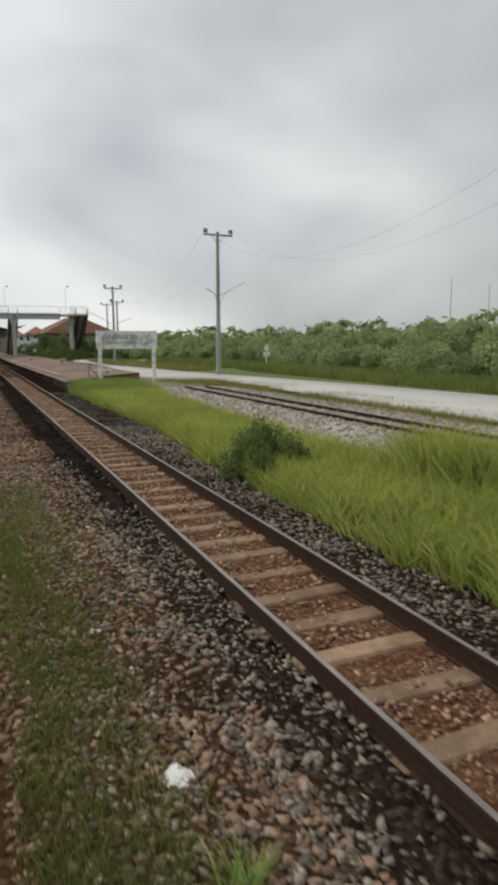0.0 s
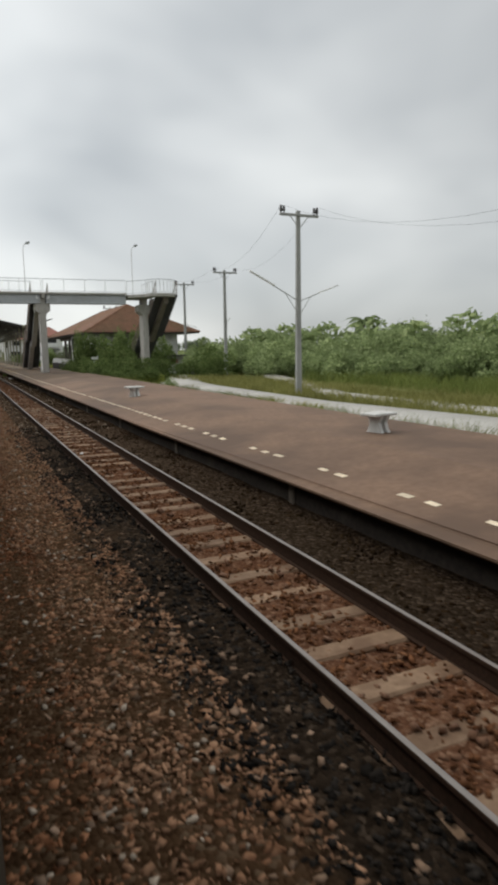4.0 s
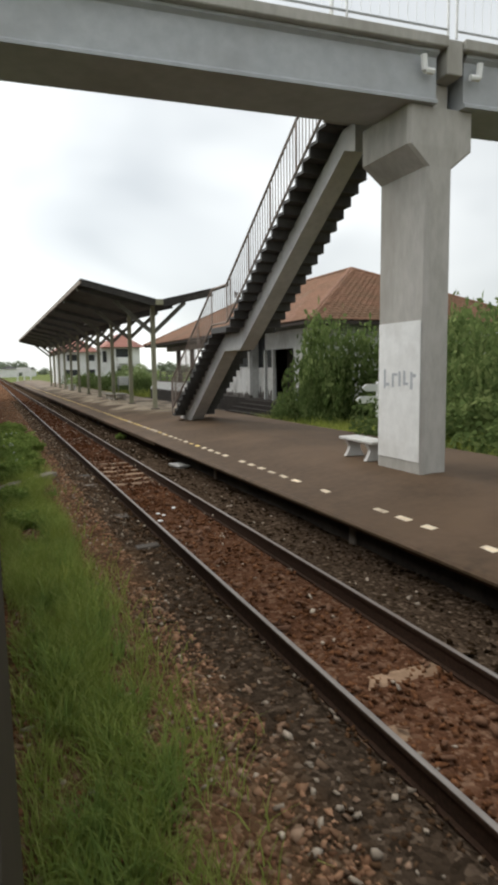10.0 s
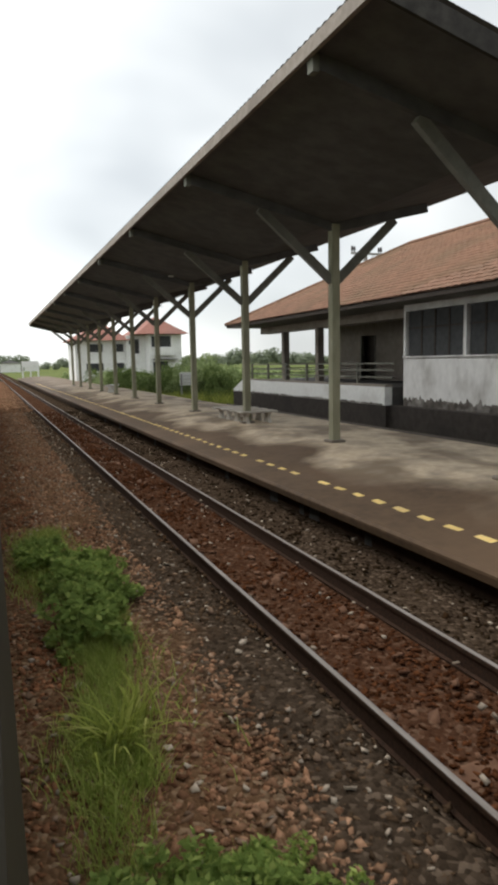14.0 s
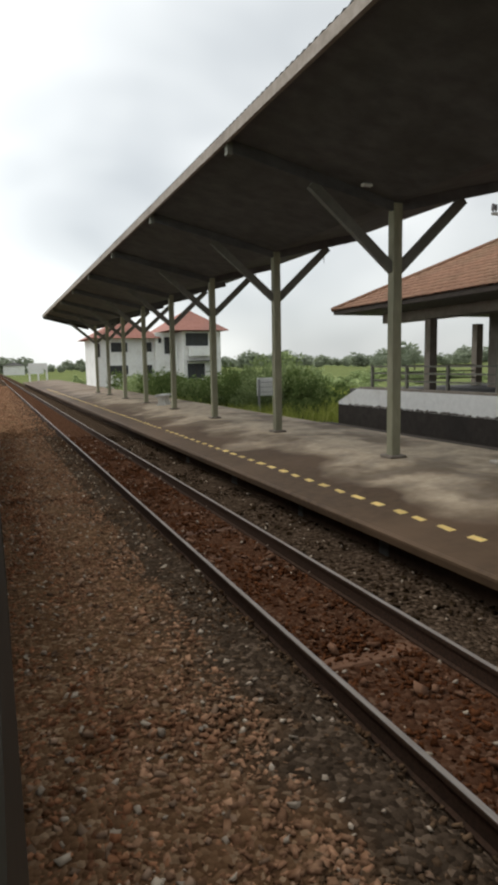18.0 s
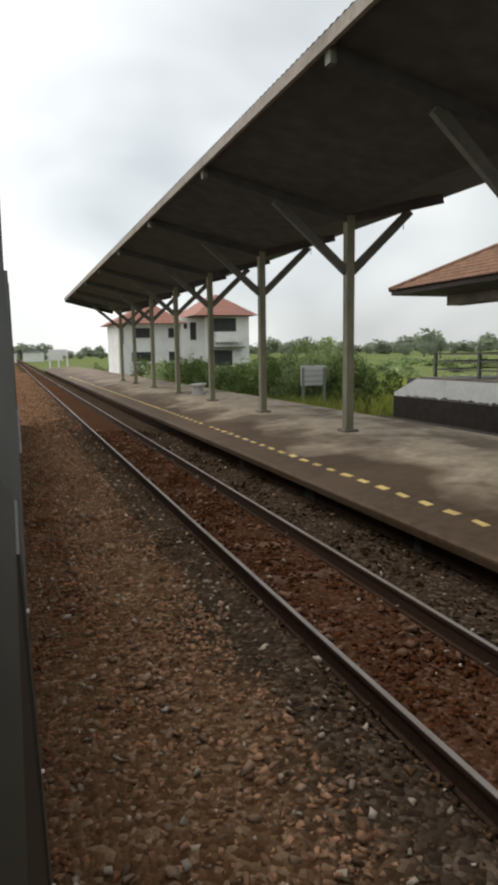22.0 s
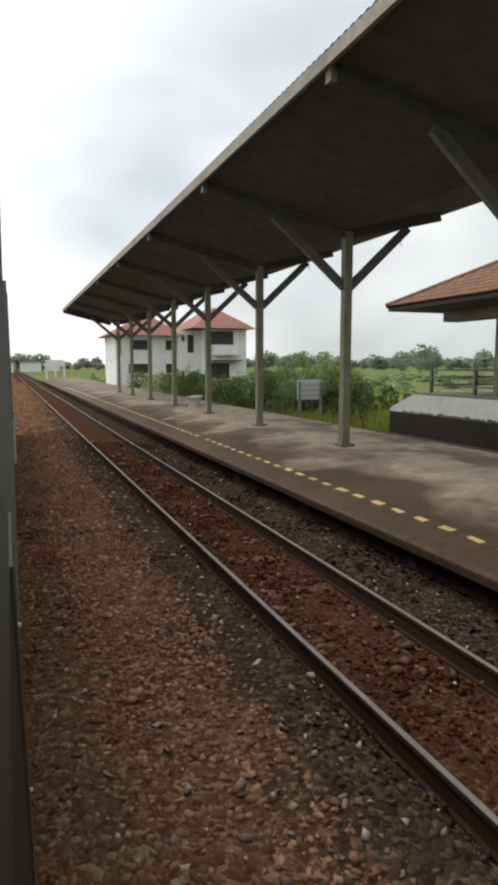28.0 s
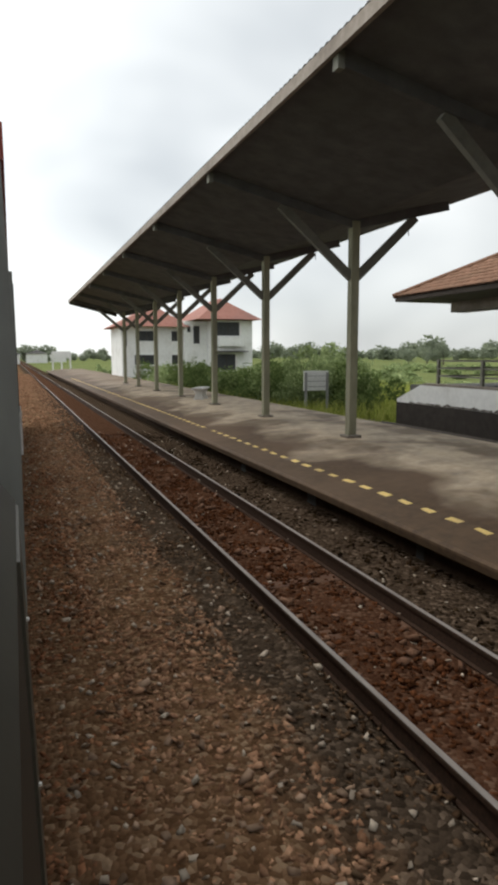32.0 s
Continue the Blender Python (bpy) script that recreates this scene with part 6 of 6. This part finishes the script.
# ---- vegetation ----
M_WEEDNEAR = leafy("ballast_weed", (0.250, 0.315, 0.072), (0.380, 0.450, 0.112), (0.560, 0.585, 0.210), 0.5)
M_PETAL = leafy("white_petal", (0.6, 0.6, 0.56), (0.72, 0.72, 0.68), (0.8, 0.8, 0.76), 0.3)
BUSH = [bush_mesh("bush", 1.6, 2.2, 2600, 0.17, M_LEAF, s) for s in range(4)]
SHRUB = [bush_mesh("shrub", 0.55, 0.62, 2200, 0.082, M_LEAFNEAR, 40 + s, lumps=26, puff=0.55) for s in range(4)]
TREE = [bush_mesh("crown", 2.6, 3.6, 4200, 0.24, M_LEAFDARK, 20 + s, lumps=14) for s in range(3)]


STAIRBUSH = [bush_mesh("bush", 1.6, 2.2, 2600, 0.17, M_LEAFSTAIR, s) for s in range(4, 7)]
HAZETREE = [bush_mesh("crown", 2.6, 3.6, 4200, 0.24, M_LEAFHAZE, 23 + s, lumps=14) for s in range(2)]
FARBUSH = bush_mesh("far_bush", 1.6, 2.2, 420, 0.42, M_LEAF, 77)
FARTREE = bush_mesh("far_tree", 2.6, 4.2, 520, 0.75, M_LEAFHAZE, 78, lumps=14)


def joined(name, me, places, label, category):
    """Many copies of one crown as one mesh: (x, y, z, width, height)."""
    n = len(me.vertices)
    v = np.empty(n * 3, np.float32)
    me.vertices.foreach_get("co", v)
    v = v.reshape(-1, 3)
    out = []
    for x, y, z, s, h in places:
        a = random.uniform(0, math.tau)
        r = np.array(((math.cos(a), -math.sin(a), 0), (math.sin(a), math.cos(a), 0), (0, 0, 1)))
        out.append((v * (s, s, h)) @ r.T + (x, y, z))
    f = np.arange(n * len(places)).reshape(-1, 4)
    return tagged(new(name, np_mesh(name, np.concatenate(out), f, me.materials[0])), label, category, kind="stuff")


def bush(x, y, z, s, sz=None, label="dense green bush with uneven crown", group="roadside bushes", kinds=None):
    o = new("bush", random.choice(kinds or BUSH))
    o.matrix_basis = pose(x, y, z, 0, 0, random.uniform(0, 360)) @ Matrix.Diagonal((s, s, sz or s, 1))
    return tagged(o, label, "bush", group)


STEMS = bmesh.new()
for k in range(9):
    a = k * 2.4
    r = 0.10 + 0.035 * k
    rod(STEMS, (0.02 * math.cos(a), 0.02 * math.sin(a), 0), (r * math.cos(a), r * math.sin(a), 0.42 - 0.02 * k), 0.009, 0.004, n=4)
STEM_ME = bpy.data.meshes.new("stems")
STEMS.to_mesh(STEM_ME)
STEMS.free()
STEM_ME.materials.append(M_TRUNK)


def shrub(x, y, s, sz=None):
    top = empty("shrub", pose(x, y, BED - 0.03, 0, 0, random.uniform(0, 360)) @ Matrix.Diagonal((s, s, sz or s, 1)))
    shared("foliage", SHRUB[random.randrange(4)], top, pose(0, 0, 0))
    shared("stems", STEM_ME, top, pose(0, 0, 0))
    return tagged(top, "leafy green shrub growing through the ballast", "shrub", "ballast shrubs")


def tree(x, y, s, h=2.0, label="dark green broadleaf tree", crowns=None):
    top = tagged(empty("tree", pose(x, y, -0.4, 0, 0, random.uniform(0, 360)) @ Matrix.Diagonal((s, s, s, 1))), label, "tree", "trees on the plain")
    bm = bmesh.new()
    rod(bm, (0, 0, 0), (0.1, 0, h), 0.2, 0.13, n=7)
    for k in range(4):
        a = k * 1.6 + 0.3
        rod(bm, (0.1, 0, h - 0.2), (0.1 + math.cos(a) * 1.1, math.sin(a) * 1.1, h + 1.5), 0.10, 0.03, n=5)
    part("trunk", bm, M_TRUNK, top)
    shared("crown", random.choice(crowns or TREE), top, pose(0, 0, h - 0.9))
    return top


random.seed(11)
# thicket behind the road
y = -95.0
back = []
while y < 52:
    x = 29.5 + 2.5 * noise.noise(Vector((y * 0.06, 1, 0)))
    if y > 18:
        x -= min(7.0, (y - 18) * 0.28)
    bush(x + random.uniform(-1, 1), y, -0.4, random.uniform(1.0, 1.5), random.uniform(0.85, 1.3))
    bush(x + 3 + random.uniform(-1, 1), y + 0.7, -0.4, random.uniform(1.3, 1.8), random.uniform(1.25, 1.7))
    back.append((x + 7 + random.uniform(-2, 2), y, -0.4, random.uniform(1.6, 2.3), random.uniform(1.4, 2.0)))
    y += random.uniform(1.2, 2.0)
joined("thicket_back", FARBUSH, back, "dense green thicket behind the road", "bushes")
for x, y, s in ((38, -18, 0.85), (40, -14, 0.7), (36, 8, 0.7), (44, 30, 1.0), (52, 52, 1.1)):
    tree(x, y, s)
# bushes round the bridge stair and the platform's back edge
for x, y, s, sz in ((10.2, 33.5, 0.75, 0.5), (11.6, 34.6, 0.9, 0.6), (13.2, 35.2, 0.9, 0.7), (9.6, 36.2, 0.7, 0.5), (11.0, 37.2, 1.0, 0.75), (12.8, 37.5, 1.1, 0.85), (14.8, 36.8, 1.0, 0.8), (9.9, 39.6, 0.8, 0.6), (11.6, 40.2, 1.1, 0.9),
                    (13.4, 42.2, 1.1, 0.9), (11.2, 43.3, 1.15, 1.0), (10.2, 45.6, 0.9, 0.75), (12.9, 45.6, 1.1, 0.9), (14.6, 48.6, 1.25, 1.3), (10.9, 52.4, 0.66, 1.70), (11.6, 52.8, 0.8, 1.65), (11.4, 52.9, 0.85, 1.6), (12.7, 52.3, 0.9, 1.55), (10.2, 53.2, 0.5, 0.7), (13.4, 52.0, 1.1, 1.4), (15.2, 50.8, 1.3, 1.3), (10.9, 53.2, 0.7, 0.7), (18.6, 36.6, 1.2, 0.9), (17.0, 49.6, 1.1, 1.0), (12.2, 53.2, 0.8, 0.6), (20.9, 42.8, 1.05, 1.15), (23.0, 46.5, 1.4, 1.3), (13.5, 46.1, 0.95, 1.6), (14.5, 47.9, 0.95, 1.8), (13.9, 44.6, 0.7, 1.1), (16.4, 50.8, 1.3, 1.85), (18.2, 50.7, 1.3, 1.7), (17.4, 49.4, 1.1, 1.4)):
    bush(x, y, -0.4, s, sz, "green bush crowding the bridge stair", "bushes by the bridge", STAIRBUSH)
for x, y, s, sz in ((13.0, 86.9, 0.75, 0.95), (12.1, 85.9, 0.42, 0.6), (10.7, 88.3, 0.7, 0.8), (11.6, 88.0, 0.8, 1.2), (12.9, 88.6, 0.9, 1.25), (13.9, 89.6, 0.9, 1.1), (10.6, 90.5, 0.8, 0.9), (9.6, 89.2, 0.6, 0.7), (11.4, 92.5, 0.9, 0.9), (9.8, 94.5, 0.8, 0.8), (13.0, 94.0, 1.0, 0.85), (9.4, 98.0, 0.8, 0.8), (10.8, 100.0, 1.0, 0.9), (9.6, 103.0, 0.9, 0.85), (11.6, 104.5, 1.0, 0.95), (9.3, 106.5, 0.9, 0.8), (13.6, 99.0, 1.0, 0.8)):
    bush(x, y, -0.4, s, sz, "green bush beside the platform", "platform scrub", BUSH + STAIRBUSH * 2)
# scrub beyond the platform and behind the canopy
far = []
for k in range(150):
    y = random.uniform(85.5, 175)
    x = random.uniform(9.3, 14.5) + (y - 85) * random.uniform(0.0, 0.30)
    if 111 < y < 124 and 6.5 < x < 20 or y < 88 and x < 12.2:
        continue
    near = max(0.45, 1.0 - (y - 85) / 220)
    s, h = random.uniform(0.55, 1.0), random.uniform(0.35, 0.75) * near + 0.1
    if y < 112:
        bush(x, y, -0.4, s, h, "low green scrub beside the platform", "platform scrub", BUSH + STAIRBUSH * 2)
    else:
        far.append((x, y, -0.4, s, h))
for k in range(90):
    y, x = random.uniform(84, 170), random.uniform(17, 70)
    if 110 < y < 124 and x < 22:
        continue
    far.append((x, y, -0.4, random.uniform(0.8, 1.4), random.uniform(0.3, 0.65)))
for k in range(40):
    far.append((-6 - random.uniform(0, 30), 120 + k * 6, -0.4, random.uniform(1.0, 1.8), random.uniform(0.6, 1.0)))
joined("far_scrub", FARBUSH, far, "low green scrub on the plain", "bushes")
for x, y in ((9.0, 110.5), (10.3, 110.0), (11.8, 110.6), (13.2, 110.0), (14.6, 110.4), (16.0, 109.8), (17.4, 110.2), (18.8, 110.8), (20.2, 111.6)):
    bush(x, y, -0.4, random.uniform(0.85, 1.1), random.uniform(0.6, 0.85), "green bush before the house", "house bushes", BUSH + STAIRBUSH * 2)
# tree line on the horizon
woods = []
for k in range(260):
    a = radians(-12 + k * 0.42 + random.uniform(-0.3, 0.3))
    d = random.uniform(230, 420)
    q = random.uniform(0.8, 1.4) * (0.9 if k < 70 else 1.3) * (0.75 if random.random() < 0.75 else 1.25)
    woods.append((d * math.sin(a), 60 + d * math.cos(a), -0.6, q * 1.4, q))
joined("far_woods", FARTREE, woods, "distant line of trees in haze-paled green", "trees")
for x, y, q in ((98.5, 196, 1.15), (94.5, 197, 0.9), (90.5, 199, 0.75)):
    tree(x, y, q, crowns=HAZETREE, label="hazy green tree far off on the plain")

# palm in the thicket
palm = tagged(empty("coconut_palm", pose(36.0, 41.0, -0.4)), "coconut palm rising from the thicket", "palm")
bm = bmesh.new()
rod(bm, (0, 0, 0), (0.3, 0.1, 5.0), 0.2, 0.14, n=7)
part("trunk", bm, M_TRUNK, palm)
for k in range(16):
    a, el = k * 2.4, 0.9 - 0.09 * k
    V, F = [], []
    for i in range(9):
        f = i / 8
        c = Vector((0.3, 0.1, 5.0)) + Vector((math.cos(a), math.sin(a), 0)) * (2.3 * f * math.cos(el * (1 - f))) + Vector((0, 0, 2.0 * f * math.sin(el) - 1.5 * f * f))
        wv = Vector((-math.sin(a), math.cos(a), -0.3)) * 0.32 * math.sin(math.pi * min(0.97, f + 0.08))
        V += [c - wv, c, c + wv + Vector((0, 0, 0))]
        if i:
            b0 = 3 * i
            F += [(b0 - 3, b0 - 2, b0 + 1, b0), (b0 - 2, b0 - 1, b0 + 2, b0 + 1)]
    shared("frond", np_mesh("frond", V, F, M_LEAFDARK), palm, pose(0, 0, 0))

# shrubs on the ballast beside the train
for x, y, s in ((0.62, 52.0, 1.15), (0.78, 52.9, 1.0), (0.75, 53.5, 0.55), (0.45, 51.2, 1.0), (0.66, 56.6, 0.9), (0.60, 57.5, 0.85), (0.9, 58.2, 0.7), (0.55, 50.2, 0.85), (0.42, 48.8, 0.75), (0.5, 47.4, 0.7), (0.22, 44.3, 0.55), (0.40, 43.4, 0.7), (0.35, 41.8, 0.6), (0.5, 59.3, 0.55), (0.95, 52.2, 0.9), (0.35, 52.4, 1.0), (1.0, 51.0, 0.75), (0.3, 50.6, 0.9), (0.75, 49.6, 0.7), (0.95, 53.6, 0.45), (0.42, 53.6, 0.62), (0.72, 53.5, 0.6), (1.12, 53.3, 0.5)):
    shrub(x, y - 0.25, s, s * 0.85)
for x, y, s in ((0.55, 47.2, 0.95), (0.35, 46.6, 0.9), (0.75, 48.3, 0.85), (0.22, 46.2, 0.6), (0.62, 49.2, 0.9), (0.95, 57.3, 0.7), (0.5, 58.6, 0.7)):
    shrub(x, y - 0.25, s, s * 0.8)
o = shrub(3.90, 52.85, 0.42)
k = 16
pp = np.stack([rng.normal(size=k) * 0.14 + 0.48, rng.uniform(46.2, 52.4, k), rng.uniform(0.18, 0.40, k)], -1)
pp = np.repeat(pp, 4, axis=0) + rng.normal(size=(k * 4, 3)) * 0.014
v, f = leaves(pp, None, np.full(len(pp), 0.032), 0.9)
tagged(new("white_blossoms", np_mesh("white_blossoms", v, f, M_PETAL)), "small white blossoms on the shrubs", "flowers", kind="stuff")


def patchy(n, x0, x1, y0, y1, scale, cut, seed):
    """Places inside irregular patches."""
    p = np.stack([rng.uniform(x0, x1, n), rng.uniform(y0, y1, n)], -1)
    keep = [noise.noise(Vector((a * scale * 1.6, b * scale, seed))) > cut for a, b in p]
    return p[np.array(keep)]


def grass(name, p, z, h0, h1, w, lean, material, label):
    n = len(p)
    return tagged(blades(name, p, np.full(n, z), rng.uniform(h0, h1, n), np.full(n, w) * rng.uniform(0.7, 1.4, n), rng.uniform(0.15, lean, n), material), label, "grass", kind="stuff")


# tall grass beside the track before the platform
tuft = patchy(80000, 3.75, 6.7, -63, -37, 0.5, -0.5, 1.0)
tuft = tuft[np.array([a > 4.05 + 0.45 * min(1.0, max(0.0, (b + 50.0) / 8.0)) + 0.30 * noise.noise(Vector((b * 0.5, 3, 0))) + 0.12 * noise.noise(Vector((b * 3, 7, 0))) for a, b in tuft])]
grass("tall_grass", tuft, -0.32, 0.25, 0.72, 0.026, 1.1, M_GRASS, "tall yellow-green grass beside the track")
tuft = np.stack([6.7 + rng.normal(size=2500) * 0.30, -51.0 + rng.normal(size=2500) * 0.55], -1)
grass("tall_grass", tuft, -0.32, 0.6, 1.25, 0.026, 0.7, M_GRASS, "taller clump of yellow-green grass")
tuft = patchy(30000, 4.2, 7.5, -39, -25.7, 0.5, -0.5, 11.0)
tuft = tuft[(tuft[:, 1] > -33) | (tuft[:, 0] < 6.9)]
tuft = tuft[np.array([a > 4.40 + 0.25 * noise.noise(Vector((b * 0.9, 3, 0))) + max(0, (b + 27.6) * 0.55) for a, b in tuft])]
grass("tall_grass", tuft[tuft[:, 1] > -31], -0.32, 0.35, 0.90, 0.028, 1.0, M_GRASSDEEP, "tall green grass round the platform end")
grass("tall_grass", tuft[tuft[:, 1] <= -31], -0.32, 0.25, 0.70, 0.026, 1.0, M_GRASS, "tall yellow-green grass beside the track")
tuft = patchy(5000, 4.2, 6.2, -39, -25.8, 0.9, -0.35, 12.0)
tuft = tuft[np.array([4.3 + 0.3 * noise.noise(Vector((b * 0.9, 9, 0))) + max(0, (b + 27.4) * 0.5) < a < 5.2 + max(0, (b + 27.4) * 0.5) for a, b in tuft])]
grass("edge_grass", tuft, -0.30, 0.18, 0.60, 0.048, 1.5, M_GRASSDEEP, "broad arching grass blades at the ballast edge")
grass("verge_grass", patchy(26000, 12.6, 15.5, -62, -20, 0.3, -0.15, 2.0), -0.30, 0.15, 0.40, 0.022, 0.9, M_GRASSDRY, "short dull grass between siding and road")
grass("verge_grass", patchy(14000, 14.6, 20.5, -4, 36, 0.25, -0.1, 3.0), -0.30, 0.2, 0.65, 0.030, 0.9, M_GRASSDRY, "yellowish tall grass round the utility pole")
grass("verge_grass", patchy(7000, 10.6, 14.5, -24, -18.6, 0.4, -0.15, 3.2), -0.24, 0.06, 0.22, 0.022, 0.9, M_GRASSDRY, "short dry grass at the road edge")
grass("verge_grass", patchy(5000, 9.6, 11.8, 7, 14.5, 0.4, -0.25, 3.3), -0.26, 0.2, 0.5, 0.026, 0.9, M_GRASSDRY, "yellowish grass between platform and road")
grass("verge_grass", patchy(26000, 14.6, 20.5, -4, 36, 0.25, -0.3, 3.5), -0.30, 0.12, 0.45, 0.026, 0.9, M_GRASSDRY, "dry grass round the utility pole")
grass("verge_grass", patchy(16000, 9.0, 10.8, -8, 34, 0.4, 0.02, 4.0), -0.30, 0.3, 0.75, 0.022, 0.8, M_WEED, "weedy grass along the platform back")
grass("verge_grass", patchy(16000, 8.5, 14, 34, 55, 0.4, -0.3, 5.0), -0.32, 0.3, 0.8, 0.025, 0.8, M_GRASS, "grass under the bushes")
grass("thicket_edge", patchy(40000, 22.5, 28.5, -70, 30, 0.2, -0.4, 6.0), -0.35, 0.3, 1.0, 0.035, 0.9, M_GRASSMID, "rank grass in front of the thicket")
grass("scrub_grass", patchy(50000, 8.6, 24, 84, 125, 0.15, -0.35, 7.0), -0.35, 0.35, 0.95, 0.035, 0.9, M_GRASS, "rank grass beyond the platform")


def weed_strip(n, x, spread_x, y0, y1, seed):
    """Weeds thinning out to both sides of a line beside the train."""
    y = rng.uniform(y0, y1, n)
    p = np.stack([x + rng.normal(size=n) * spread_x, y], -1)
    keep = np.array([noise.noise(Vector((a * 2.2, b * 0.45, seed))) + 0.5 * noise.noise(Vector((a * 5, b * 1.6, seed))) > rng.uniform(-0.25, 0.55) for a, b in p])
    return p[keep & (p[:, 0] > 0.05)]


grass("ballast_weeds", weed_strip(26000, 0.40, 0.30, -60, -50, 28.0), BED + 0.01, 0.04, 0.15, 0.009, 1.1, M_WEED, "soft green weeds on the ballast")
grass("ballast_weeds", weed_strip(16000, 0.42, 0.25, -62, -48, 8.0), BED + 0.01, 0.04, 0.18, 0.007, 1.1, M_WEED, "sparse weeds on the ballast")
grass("ballast_weeds", weed_strip(100000, 0.45, 0.28, 34, 51, 19.0), BED + 0.01, 0.06, 0.28, 0.009, 1.1, M_WEEDNEAR, "soft green weeds on the ballast")
grass("ballast_weeds", weed_strip(110000, 0.48, 0.20, 14, 60, 9.0), BED + 0.01, 0.04, 0.18, 0.007, 1.1, M_WEEDNEAR, "sparse weeds on the ballast")
for x, y in ((0.35, 17.0), (0.6, 38.3), (0.5, 40.2), (0.72, 41.4), (0.8, 35.2), (0.4, 36.6), (0.9, -56.6), (0.7, -58.0)) + tuple((random.uniform(0.25, 0.85), random.uniform(34.2, 41.5)) for _ in range(34)) + tuple((random.uniform(0.3, 1.0), random.uniform(35.5, 45.0)) for _ in range(14)) + ((0.55, 33.0), (0.45, 34.8), (0.6, 32.4)) + ((0.34, 13.4),):
    arching("grass_tuft", x, y, 60, 0.22, 0.46, 0.014, M_LEAFNEAR, "green tuft of long grass in the ballast")
for x, y, m, h0, h1 in ((0.58, 54.6, 60, 0.35, 0.66), (0.76, 54.85, 34, 0.30, 0.58), (0.35, 17.0, 40, 0.25, 0.45), (0.62, 38.6, 46, 0.25, 0.5), (0.74, 40.4, 40, 0.25, 0.45)):
    arching("grass_tuft", x, y, m, h0, h1, 0.024, M_GRASS, "pale tuft of long arching grass in the ballast")
grass("ballast_weeds", weed_strip(9000, 0.62, 0.2, 54.2, 56.6, 31.0), BED + 0.01, 0.05, 0.2, 0.009, 1.1, M_WEEDNEAR, "soft green weeds on the ballast")
DARKBUSH = bush_mesh("dark_bush", 1.6, 2.2, 2400, 0.17, M_LEAFSTAIR, 91)
for x, y, s, h in ((4.00, -48.8, 0.28, 0.34), (4.30, -49.5, 0.30, 0.36), (4.50, -48.3, 0.34, 0.46), (4.85, -48.6, 0.34, 0.48), (4.35, -48.9, 0.32, 0.44), (5.05, -49.1, 0.30, 0.40)):
    o = new("bush", DARKBUSH)
    o.matrix_basis = pose(x, y, -0.35, 0, 0, random.uniform(0, 360)) @ Matrix.Diagonal((s, s, h, 1))
    tagged(o, "dark green bush in the tall grass", "bush", "verge bushes")
bush(10.4, 21.4, -0.25, 0.32, 0.42, "small grey-green plant by the platform", "verge bushes")
bush(9.0, -6.0, -0.35, 0.35, 0.3, "small grey-green plant by the platform", "verge bushes")
